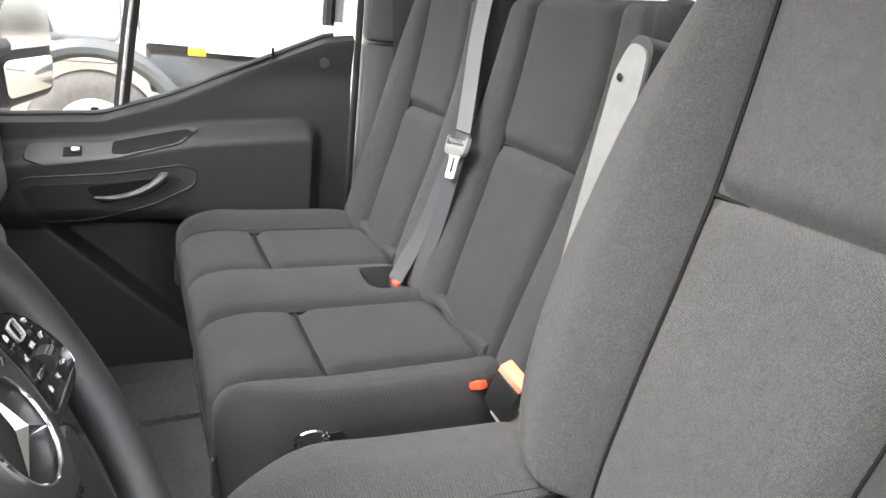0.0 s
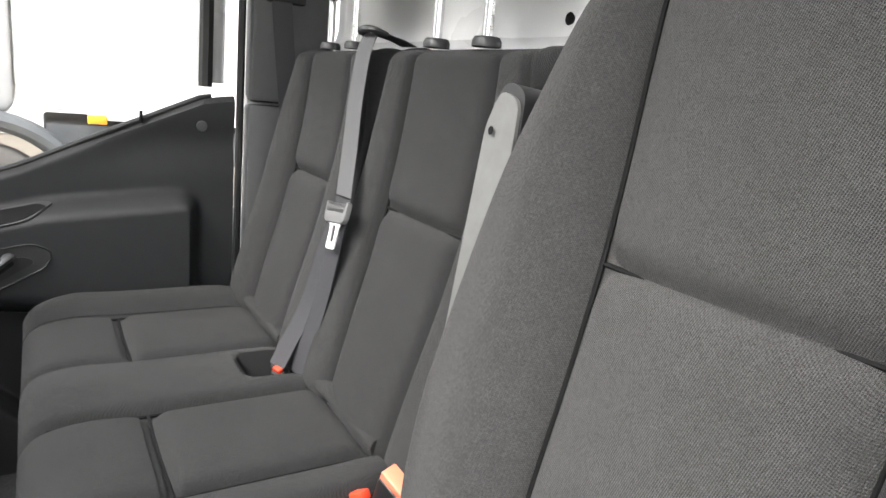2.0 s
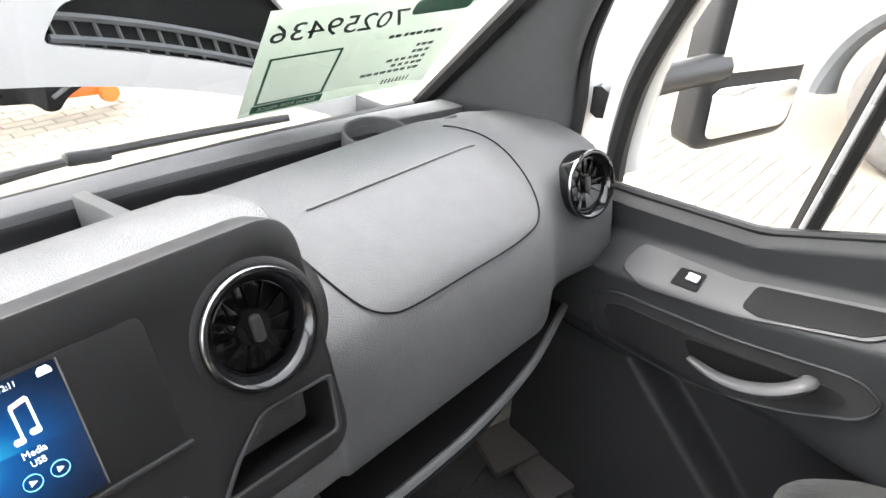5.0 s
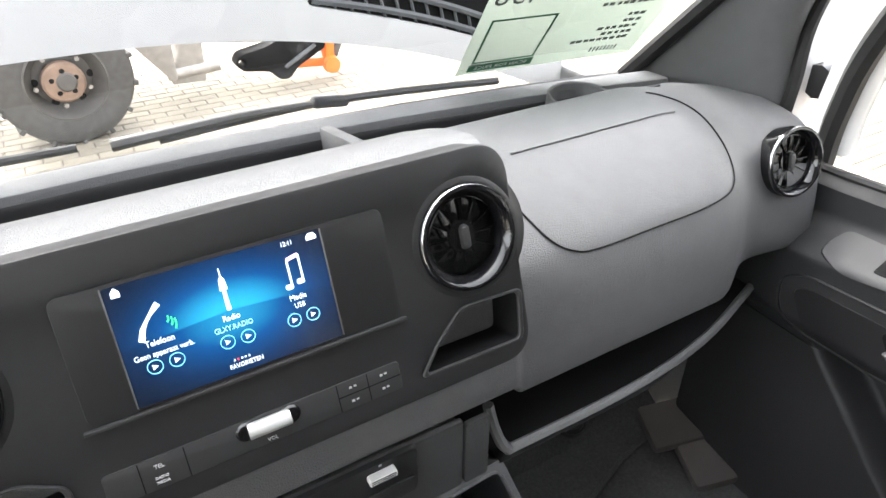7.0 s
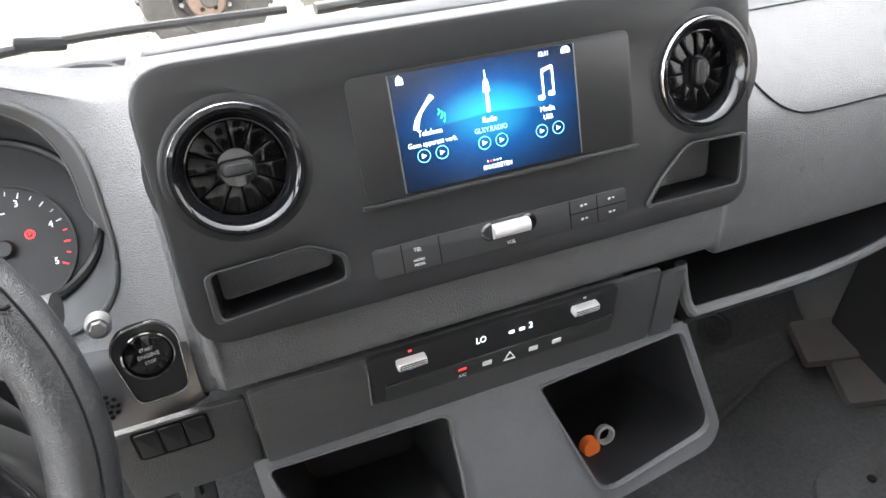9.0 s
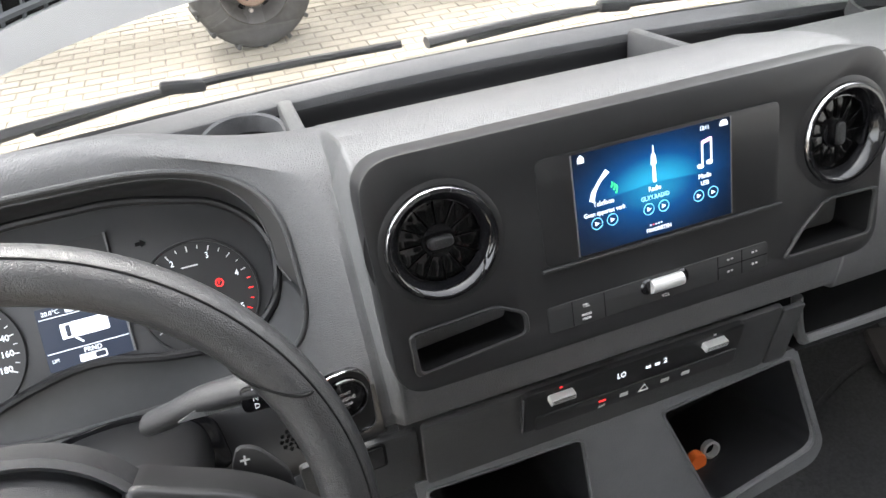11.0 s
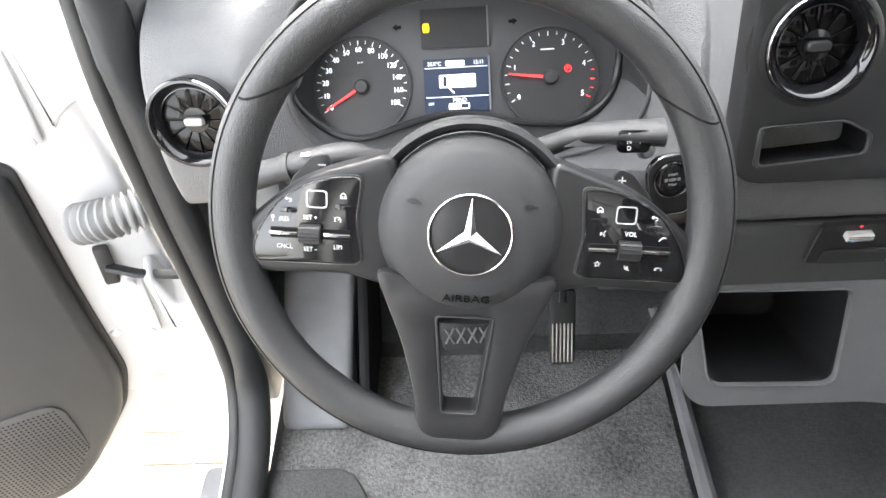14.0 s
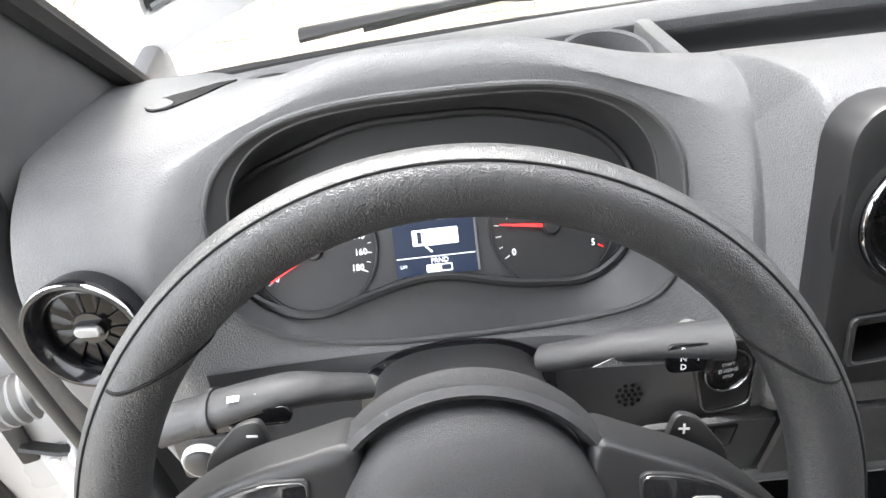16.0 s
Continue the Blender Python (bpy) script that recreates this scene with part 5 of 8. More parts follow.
BENCH_KEYS = [(-0.535, 0.47), (-0.548, 0.53), (-0.572, 0.62), (-0.598, 0.71), (-0.618, 0.795), (-0.632, 0.86), (-0.642, 0.93), (-0.648, 0.99), (-0.652, 1.045)]
bench = thing("double_passenger_seat", "charcoal cloth two-place passenger bench with raised middle strip", "bench seat", pose(0.36, -0.30, FLOOR_Z))
b_mid = Back(0.105, BENCH_KEYS, lambda t: table(t, [(0, 0.205), (0.6, 0.205), (0.9, 0.19), (1.0, 0.17)]), lambda t: table(t, [(0, 0.10), (0.6, 0.117), (1.0, 0.112)]), 0.10)
b_out = Back(0.555, BENCH_KEYS, lambda t: table(t, [(0, 0.245), (0.6, 0.235), (0.85, 0.20), (1.0, 0.16)]), lambda t: table(t, [(0, 0.10), (0.6, 0.112), (1.0, 0.105)]), 0.10)
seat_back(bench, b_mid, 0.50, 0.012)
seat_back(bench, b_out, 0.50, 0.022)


def cushion(parent, x0, x1, xi0, xi1, yf, ys, yb, ztop, drop, mat=None, roll_l=True, roll_r=True, rise=0.0, sides=(True, True), side_mat=None):
    """A seat cushion: rear insert, front roll and side strips over a moulded base."""
    inv = parent.matrix_basis.inverted()

    def top(x, y):
        side = max(smooth01(xi0, x0, x) if roll_l else 0, smooth01(xi1, x1, x) if roll_r else 0)
        return ztop + rise * (y - yb) / (yf - yb) + 0.012 * side * (1 - side) * 4

    def rear(u, v, sink):
        x, y = lerp(xi0, xi1, u), lerp(yb, ys, v)
        return inv @ Vector((x, y, top(x, y) + 0.006 * (1 - (2 * u - 1) ** 2) - sink))

    def front(u, v, sink):
        x = lerp(xi0, xi1, u)
        keys = [(ys, 0.0), (lerp(ys, yf, 0.5), 0.004), (lerp(ys, yf, 0.85), -0.006), (yf, -0.03), (yf + 0.004, -0.06), (yf - 0.004, -drop)]
        q = curve_points([(0, *k) for k in keys], 41)[round(v * 40)]
        return inv @ Vector((x, q.y, top(x, min(q.y, yf)) + q.z - sink))

    padded(parent, "rear_cushion_panel", rear, (0.24, 0.25), mat or M_CLOTH, label="padded charcoal cloth insert", away=(0, 0, -1))
    padded(parent, "front_cushion_panel", front, (0.24, 0.3), mat or M_CLOTH, nv=40, away=(0, 0, -1))
    part("cross_seam", tube([inv @ Vector((lerp(xi0, xi1, k / 10), ys, ztop + rise * (ys - yb) / (yf - yb) - 0.013)) for k in range(11)], 0.0024, 6), M_DARK, parent)
    for a, c, roll, made in ((xi0, x0, roll_l, sides[0]), (xi1, x1, roll_r, sides[1])):
        part("side_seam", tube([inv @ Vector((a, lerp(yb, yf - 0.03, k / 16), ztop + rise * (lerp(yb, yf - 0.03, k / 16) - yb) / (yf - yb) - 0.013)) for k in range(17)], 0.0024, 6), M_DARK, parent)
        if not made:
            continue
        def strip(u, v, sink, a=a, c=c, roll=roll):
            yq = curve_points([(0, y, z) for y, z in [(yb, 0), (lerp(yb, ys, 0.5), 0), (ys, 0.0), (lerp(ys, yf, 0.5), 0.003), (lerp(ys, yf, 0.85), -0.006), (yf, -0.03), (yf + 0.004, -0.06), (yf - 0.004, -drop)]], 61)[round(v * 60)]
            if roll:
                rk = [(a, 0), (lerp(a, c, 0.5), 0.017), (lerp(a, c, 0.85), 0.012), (c, -0.020), (lerp(a, c, 1.01), -0.06), (lerp(a, c, 0.99), -drop)]
            else:
                rk = [(a, 0), (lerp(a, c, 0.3), 0.006), (lerp(a, c, 0.7), 0.008), (c, 0.008)]
            rq = curve_points([(k[0], k[1], 0) for k in rk], 41)[round(u * 40)]
            x = rq.x
            if roll:
                front = smooth01(lerp(ys, yf, 0.1), yf + 0.004, yq.y)
                rear_in = smooth01(lerp(yb, ys, 0.25), yb, yq.y)
                x -= math.copysign(0.055 * front ** 2 + 0.02 * rear_in, c - a) * (rq.x - a) / (c - a)
            z = ztop + rise * (min(yq.y, yf) - yb) / (yf - yb) + max(-drop, yq.z + rq.y) - sink
            return inv @ Vector((x, yq.y, z))
        padded(parent, "cushion_side", strip, (0.12, 0.6), side_mat or M_CLOTH2, nu=40, nv=60, away=(0, 0, -1))


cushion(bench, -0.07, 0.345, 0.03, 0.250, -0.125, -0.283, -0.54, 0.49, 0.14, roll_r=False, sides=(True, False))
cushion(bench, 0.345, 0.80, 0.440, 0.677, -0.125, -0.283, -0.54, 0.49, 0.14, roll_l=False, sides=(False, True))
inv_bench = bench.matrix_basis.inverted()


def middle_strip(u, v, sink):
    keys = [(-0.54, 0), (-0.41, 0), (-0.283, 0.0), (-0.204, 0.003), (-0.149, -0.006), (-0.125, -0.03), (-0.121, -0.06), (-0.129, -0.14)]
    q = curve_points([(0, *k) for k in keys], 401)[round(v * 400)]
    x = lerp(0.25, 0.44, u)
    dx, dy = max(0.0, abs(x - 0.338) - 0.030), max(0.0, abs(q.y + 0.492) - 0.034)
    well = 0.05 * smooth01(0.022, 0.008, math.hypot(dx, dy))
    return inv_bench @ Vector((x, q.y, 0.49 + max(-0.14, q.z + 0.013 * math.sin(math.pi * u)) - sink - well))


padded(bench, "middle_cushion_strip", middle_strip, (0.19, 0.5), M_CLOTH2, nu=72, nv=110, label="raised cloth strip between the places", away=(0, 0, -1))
cushion(drv, -0.705, -0.165, -0.57, -0.30, -0.10, -0.28, -0.50, 0.50, 0.14, M_CLOTH_WORN_LIT, rise=0.02, side_mat=M_SIDE_WORN_LIT)
inv = bench.matrix_basis.inverted()
part("seat_base", rounded_box(0.80, 0.36, 0.28, 0.02, at=inv @ pose(0.36, -0.335, FLOOR_Z + 0.14)), M_DASH_LOW, bench, "black moulded seat box")
inv = drv.matrix_basis.inverted()
part("seat_base", rounded_box(0.46, 0.36, 0.30, 0.02, at=inv @ pose(-0.436, -0.33, FLOOR_Z + 0.15)), M_DASH_LOW, drv, "black moulded seat box")

# ---- instrument cluster ----
cluster = dpart("instrument_panel", slab(PLATE, 0.006, 0.002, GAUGE_AT @ Matrix.Translation((0, 0, -0.004))), M_MASK, label="grey instrument cluster with two round dials")


def gpos(x, y, out=0.0):
    return GAUGE_AT @ Matrix.Translation((x, y, 0.003 + out))


def dial(cx, cy, r, first, last, sweep0, sweep1, labels, minor, needle, red_from=None):
    d = dpart("dial", spin([(0, 0.0), (r, 0.0), (r, -0.001)], 56, gpos(cx, cy, 0.0006)), M_GAUGE, cluster, "round dial with white figures")
    dpart("ring", spin([(r, 0.0), (r + 0.0006, 0.0022), (r + 0.0020, 0.0022), (r + 0.0026, 0.0)], 64, gpos(cx, cy, 0.0004)), M_PANEL_GREY, d, "raised dial ring")
    for k in range(minor + 1):
        f = k / minor
        a = radians(lerp(sweep0, sweep1, f))
        major = k % 2 == 0
        L = 0.0052 if major else 0.0036
        rr = r - 0.0035 - L / 2
        m = M_PRINT if red_from is None or f < red_from else M_LIT_RED
        dpart("tick", rounded_box(L, 0.0011 if major else 0.0008, 0.0003, 0, 1, gpos(cx, cy, 0.0009) @ Matrix.Rotation(a, 4, "Z") @ Matrix.Translation((rr, 0, 0))), m, d, smooth=False)
    for txt, f in labels:
        a = radians(lerp(sweep0, sweep1, f))
        rr = r - 0.0135
        lettering(txt, 0.0086, M_LIT, d, DASH_AT.inverted() @ gpos(cx + rr * math.cos(a), cy + rr * math.sin(a), 0.001), squeeze=0.9)
    a = radians(lerp(sweep0, sweep1, needle))
    L = r - 0.008
    dpart("needle", slab([(0.004, -0.0015), (L, -0.0007), (L, 0.0007), (0.004, 0.0015)], 0.001, 0, gpos(cx, cy, 0.004) @ Matrix.Rotation(a, 4, "Z")), M_LIT_RED, d, "red pointer")
    dpart("cap", spin([(0, 0.008), (0.0065, 0.008), (0.0085, 0.005), (0.0085, 0.001)], 28, gpos(cx, cy, 0.0)), M_PANEL_GREY, d)
    return d


SP = [(str(v), i / 12) for i, v in enumerate((0, 10, 20, 30, 40, 50, 60, 80, 100, 120, 140, 160, 180))]
dial(-0.110, 0.002, 0.056, 0, 180, 211, -27, SP, 24, 0.004)
TA = [(str(v), i / 5) for i, v in enumerate((0, 1, 2, 3, 4, 5))]
dial(0.107, 0.002, 0.055, 0, 5, 210, -28, TA, 20, 0.155, 0.85)


def gbox(name, x0, x1, y0, y1, mat, h=0.0008, parent=None, label="", r=0.001):
    return dpart(name, slab(rounded_outline([(x0, y0), (x1, y0), (x1, y1), (x0, y1)], r, 2), h, 0, gpos(0, 0, 0.0)), mat, parent or cluster, label)


lcd = gbox("small_display", -0.0375, 0.0370, -0.031, 0.029, M_LCD, 0.0012, label="small dark blue trip display")
gbox("display_edge", 0.0370, 0.0390, -0.031, 0.030, M_GREYPL, 0.0026)
up = gbox("warning_display", -0.0385, 0.0370, 0.041, 0.085, M_PANEL, 0.0012, label="black warning light panel")
gbox("display_edge", 0.0372, 0.0390, 0.041, 0.086, M_GREYPL, 0.0026)
for x0, x1, y0, y1, m in ((-0.036, 0.036, 0.0185, 0.0192, M_LIT), (-0.036, 0.036, -0.0145, -0.0138, M_LIT), (-0.012, 0.010, 0.0205, 0.0265, M_LIT), (-0.010, 0.022, -0.004, 0.011, M_LIT), (-0.020, -0.009, -0.0038, 0.0108, M_LIT), (-0.010, 0.014, -0.0285, -0.0215, M_LIT), (0.004, 0.013, -0.0275, -0.0225, M_LCD)):
    gbox("mark", x0, x1, y0, y1, m, 0.0015 if m is M_LIT else 0.0018, lcd, r=0.0012)
gbox("mark", -0.0155, -0.0115, -0.002, 0.009, M_LCD, 0.0018, lcd)
dpart("mark", tube([gpos(-0.009, -0.004, 0.0015).translation, gpos(-0.003, -0.010, 0.0015).translation], 0.0009, 6), M_LIT, lcd)
for txt, x, y, sz in (("20.0°C", -0.025, 0.0235, 0.0062), ("12:11", 0.026, 0.0235, 0.0062), ("PRND", 0.003, -0.0183, 0.0068), ("LIM", -0.0305, -0.0215, 0.0045)):
    lettering(txt, sz, M_LIT, lcd, DASH_AT.inverted() @ gpos(x, y, 0.0014), squeeze=0.9)
dpart("door_warning_mark", slab(rounded_outline([(-0.003, -0.005), (0.003, -0.005), (0.004, 0), (0.003, 0.005), (-0.003, 0.005), (-0.004, 0)], 0.001, 2), 0.0004, 0, gpos(-0.0325, 0.064, 0.0013)), M_LIT_AMBER, up, "amber warning light")
dpart("brake_mark", spin([(0.0030, 0), (0.0030, 0.0004), (0.0042, 0.0004), (0.0042, 0)], 20, gpos(0.128, 0.011, 0.001)), M_LIT_RED, cluster, "red brake light")
lettering("P", 0.0052, M_LIT_RED, cluster, DASH_AT.inverted() @ gpos(0.128, 0.011, 0.0012))
for sx, x in ((-1, -0.066), (1, 0.067)):
    dpart("arrow_mark", slab([(0.005 * sx, 0), (0, 0.004), (0, 0.0018), (-0.005 * sx, 0.0018), (-0.005 * sx, -0.0018), (0, -0.0018), (0, -0.004)], 0.0003, 0, gpos(x, 0.067, 0.0)), M_DARK, cluster)
lettering("km/h", 0.0035, M_PRINT, cluster, DASH_AT.inverted() @ gpos(-0.110, 0.030, 0.001))
gbox("mark", 0.097, 0.113, 0.033, 0.0345, M_PRINT, 0.0012)

# ---- raised black rim round the dials' plate ----
dpart("panel_rim", tube([gpos(p[0], p[1], 0.001).translation for p in PLATE], 0.0045, 8, closed=True), M_PANEL, cluster, "black rim round the dial plate")

# ---- steering column: shroud and stalks ----
column = thing("steering_column", "black steering column shroud with two stalks", "steering column", pose(-0.45, 0.2, 0.66))
inv_col = column.matrix_basis.inverted()
STALKS = inv_col @ Matrix.Translation((-0.004, 0.030, -0.013))
AX = Vector((0, 0.866, -0.5))
C0 = Vector((-0.4496, 0.0387, 0.7533))


def shroud(u, v):
    d = lerp(0.060, 0.25, v)
    a = math.tau * u
    upv = Vector((0, 0.5, 0.866))
    w, h = lerp(0.046, 0.076, min(1.0, v * 4) ** 0.5), lerp(0.040, 0.046, v) - 0.012 * smooth01(0.10, 0.0, v)
    ca, sa = math.cos(a), math.sin(a)
    k = (abs(ca) ** 2.6 + abs(sa) ** 2.6) ** (-1 / 2.6)
    return inv_col @ (C0 + AX * d + Vector((w * ca * k, 0, 0)) + upv * (h * sa * k - 0.041))


part("shroud", grid(shroud, 48, 16, closed_u=True), M_PANEL, column, "matt black column shroud")


def stalk(keys, radii, name, label):
    pts = curve_points(keys, 26)
    rs = [float(np.interp(i / 25, np.linspace(0, 1, len(radii)), radii)) for i in range(26)]
    return part(name, tube([STALKS @ p for p in pts], rs, 14, squash=0.72), M_AIRBAG, column, label)


rs = stalk([(-0.385, 0.135, 0.738), (-0.365, 0.125, 0.752), (-0.345, 0.118, 0.765), (-0.32, 0.115, 0.7685), (-0.272, 0.112, 0.769)], [0.012, 0.013, 0.0125, 0.0135, 0.0165], "gear_stalk", "black gear selector stalk")
part("stalk_face", slab(rounded_outline([(-0.048, -0.004), (0.018, -0.0045), (0.018, 0.004), (-0.03, 0.004)], 0.002), 0.001, 0, STALKS @ plane_at((-0.312, 0.1045, 0.7675), (1, -0.05, 0.0), (0, 0.45, 0.9))), M_DASH_LOW, rs)
knob_at = STALKS @ plane_at((-0.300, 0.1022, 0.7688), (1, -0.05, 0.0), (0, 0.45, 0.9))
kn = part("selector_knob", slab(rounded_outline([(-0.0145, -0.010), (0.0145, -0.010), (0.0145, 0.010), (-0.0145, 0.010)], 0.006), 0.003, 0.001, knob_at), M_GLOSS, rs, "small gear selector button")
for txt, x, y, sz in (("R", -0.004, 0.0058, 0.0055), ("N", -0.004, 0.0, 0.0055), ("D", -0.004, -0.0058, 0.0055), ("P", 0.006, 0.0, 0.0062)):
    lettering(txt, sz, M_PRINT, kn, knob_at @ Matrix.Translation((x, y, 0.0032)))
ls = stalk([(-0.51, 0.135, 0.728), (-0.530, 0.125, 0.745), (-0.555, 0.118, 0.757), (-0.59, 0.115, 0.753), (-0.645, 0.112, 0.740)], [0.011, 0.012, 0.0145, 0.0155, 0.0165], "wiper_stalk", "black wiper and light stalk")
part("stalk_band", tube([STALKS @ Vector((-0.606, 0.1138, 0.7492)), STALKS @ Vector((-0.613, 0.1136, 0.7476))], 0.0182, 14, squash=0.74), M_PANEL_GREY, ls)
insert_at = STALKS @ plane_at((-0.582, 0.1022, 0.7535), (1, -0.03, 0.10), (0, 0.45, 0.9))
part("stalk_face", slab(rounded_outline([(-0.030, -0.0065), (0.026, -0.0065), (0.030, 0.0), (0.026, 0.0065), (-0.030, 0.0065)], 0.003), 0.0025, 0.0008, insert_at), M_GLOSS, ls, "gloss black insert with pale marks")
for dx in (-0.578, -0.560):
    part("mark", rounded_box(0.008, 0.0002, 0.004, 0, 1, STALKS @ plane_at((dx - 0.012, 0.1095, 0.766), (1, 0, 0.05), (0, 0.95, 0.3)) @ pose(0, 0, 0, 90)), M_PRINT, ls)

# ---- passenger door ----
BELT = [(-0.56, 0.925), (-0.53, 0.922), (-0.479, 0.913), (-0.30, 0.832), (-0.129, 0.752), (0.02, 0.700), (0.20, 0.690), (0.34, 0.688)]
pdoor = thing("passenger_door", "closed passenger door with charcoal trim and armrest", "door", pose(0.9, -0.12, FLOOR_Z))
inv_pd = pdoor.matrix_basis.inverted()


def belt_z(y):
    return float(np.interp(y, [b[0] for b in BELT], [b[1] for b in BELT]))


def arm_top(y):
    """Height of the crease above the armrest."""
    return float(np.interp(y, [-0.46, -0.30, -0.165, 0.0, 0.16, 0.30], [0.715, 0.702, 0.690, 0.655, 0.64, 0.63]))


def door_x(y, z):
    top = belt_z(y)
    zt = arm_top(y)
    q = min(1.0, max(0.0, (z - (zt - 0.065)) / 0.065))
    end = 0.045 * (1 - math.sqrt(max(0.0, 1 - q * q)))
    arm = smooth01(-0.480 + end, -0.440 + end, y)
    ledge = smooth01(zt + 0.004, zt - 0.045, z)
    face = lerp(smooth01(0.44, 0.50, z), smooth01(0.20, 0.34, z), smooth01(-0.05, -0.20, y))
    x = 0.866 - 0.055 * arm * ledge * (0.35 + 0.65 * face)
    # long shallow hollow above the armrest
    x += 0.010 * math.exp(-((z - (zt + 0.10)) / 0.05) ** 2) * smooth01(-0.2, -0.35, y)
    # map pocket: a deep hollow below the handle, its edge sweeping down to the rear
    edge = lerp(-0.16, 0.15, (z - 0.14) / 0.31)
    x += 0.055 * smooth01(0.0, 0.035, edge - y) * smooth01(0.475, 0.435, z) * smooth01(0.13, 0.19, z) * smooth01(-0.52, -0.44, y)
    x += 0.014 * smooth01(top - 0.014, top, z)
    return x


def door_sheet(u, v):
    y = lerp(-0.55, 0.34, u)
    z = lerp(0.0, belt_z(y), v)
    return inv_pd @ Vector((door_x(y, z), y, z))


part("inner_trim", thicken(grid(door_sheet, 140, 150), 0.006, (1, 0, 0)), M_DOOR, pdoor, "charcoal moulded door trim")
def pocket_sheet(u, v):
    y = lerp(-0.545, 0.335, u)
    z = lerp(0.002, 0.442 - 0.006 * math.cos(math.tau * (y + 0.1)), v)
    return inv_pd @ Vector((door_x(y, z) - 0.003, y, z))


part("lower_trim", thicken(grid(pocket_sheet, 140, 90), 0.002, (1, 0, 0)), M_DOOR_LOW, pdoor, "black lower door trim with a deep map pocket")
part("outer_skin", rounded_box(0.02, 0.92, 0.90, 0.008, at=inv_pd @ pose(0.975, -0.12, 0.20)), M_WHITE, pdoor, "white door skin")


def on_door(y, z, out=0.0):
    """A pose on the door trim: x along the door to the front, y up, z into the cab."""
    e = 0.004
    p = Vector((door_x(y, z), y, z))
    dz = Vector((door_x(y, z + e) - door_x(y, z - e), 0, 2 * e)).normalized()
    m = plane_at(p, (0, -1, 0), dz)
    return inv_pd @ (m @ Matrix.Translation((0, 0, out)))


def door_patch(outline, lift, mat, parent, name, label="", n=1):
    """A thin plate that follows the trim within an outline of (y, z)."""
    bm = bmesh.new()
    c = sum((Vector(p) for p in outline), Vector((0, 0))) / len(outline)
    rings = []
    fine = []
    for i, p in enumerate(outline):
        q = Vector(outline[(i + 1) % len(outline)])
        p = Vector(p)
        k = max(1, int((q - p).length / 0.008))
        fine += [p.lerp(q, j / k) for j in range(k)]
    outline = fine
    for f in [1.0, 0.985] + [1 - 0.07 * j for j in range(1, 14)]:
        ring = []
        for p in outline:
            q = c + (Vector(p) - c) * f
            m = on_door(q.x, q.y, lift if f < 1 else 0.0)
            ring.append(bm.verts.new(m.translation))
        rings.append(ring)
    cv = bm.verts.new(on_door(c.x, c.y, lift).translation)
    k = len(outline)
    for a, b in zip(rings, rings[1:]):
        for i in range(k):
            bm.faces.new((a[i], a[(i + 1) % k], b[(i + 1) % k], b[i]))
    for i in range(k):
        bm.faces.new((rings[-1][i], rings[-1][(i + 1) % k], cv))
    return part(name, bm, mat, parent, label)


sw = door_patch(rounded_outline([(0.175, 0.607), (0.165, 0.633), (0.02, 0.640), (-0.165, 0.682), (-0.185, 0.680), (-0.14, 0.650), (0.0, 0.614), (0.13, 0.597)], 0.012, 4), 0.004, M_SWITCH, pdoor, "switch_panel", "paler grey plate along the armrest")
# flat near-black sheets paint the shade of the slot and switch well
door_patch(rounded_outline([(0.005, 0.622), (0.0, 0.642), (-0.155, 0.676), (-0.172, 0.672), (-0.130, 0.650), (-0.02, 0.622)], 0.006, 4), 0.0055, M_DARK, sw, "pull_slot_shade", "flat dark sheet for the shade in the grab slot")
door_patch(rounded_outline([(0.098, 0.613), (0.096, 0.628), (0.060, 0.632), (0.060, 0.616)], 0.002, 3), 0.0055, M_DARK, sw, "switch_well_shade")
part("window_switch", rounded_box(0.017, 0.012, 0.006, 0.002, at=on_door(0.073, 0.624, 0.008)), M_SATIN, sw, "small silver window switch")

# handle cup: nested sheets, ever darker to paint the shade of a recess
cup_o = rounded_outline([(y, z + 0.020) for y, z in [(0.205, 0.53), (0.17, 0.552), (0.0, 0.562), (-0.145, 0.586), (-0.178, 0.566), (-0.165, 0.535), (-0.08, 0.49), (0.06, 0.452), (0.15, 0.448), (0.195, 0.475)]], 0.03, 5)
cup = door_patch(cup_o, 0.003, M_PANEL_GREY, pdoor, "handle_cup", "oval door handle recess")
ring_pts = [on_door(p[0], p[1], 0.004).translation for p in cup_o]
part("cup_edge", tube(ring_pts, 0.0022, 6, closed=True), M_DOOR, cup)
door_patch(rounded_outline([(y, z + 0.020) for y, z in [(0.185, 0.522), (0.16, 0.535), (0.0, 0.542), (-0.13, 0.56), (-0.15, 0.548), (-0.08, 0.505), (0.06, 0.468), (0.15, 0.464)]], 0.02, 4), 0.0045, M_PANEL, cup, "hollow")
door_patch(rounded_outline([(y, z + 0.022) for y, z in [(0.06, 0.53), (-0.10, 0.552), (-0.115, 0.545), (-0.07, 0.51), (0.03, 0.49)]], 0.015, 4), 0.006, M_DARK, cup, "grip_shade")
hk = [(0.040, 0.494, 0.012), (0.0, 0.497, 0.026), (-0.04, 0.508, 0.034), (-0.075, 0.526, 0.034), (-0.098, 0.545, 0.026), (-0.10, 0.548, 0.014)]
part("door_handle", tube(curve_points([on_door(y, z + 0.036, o).translation for y, z, o in hk], 24), [0.004 + 0.0105 * math.sin(math.pi * min(1, i / 23 * 0.75 + 0.05)) for i in range(24)], 12, squash=0.6), M_SWITCH, cup, "grey curved door release handle")
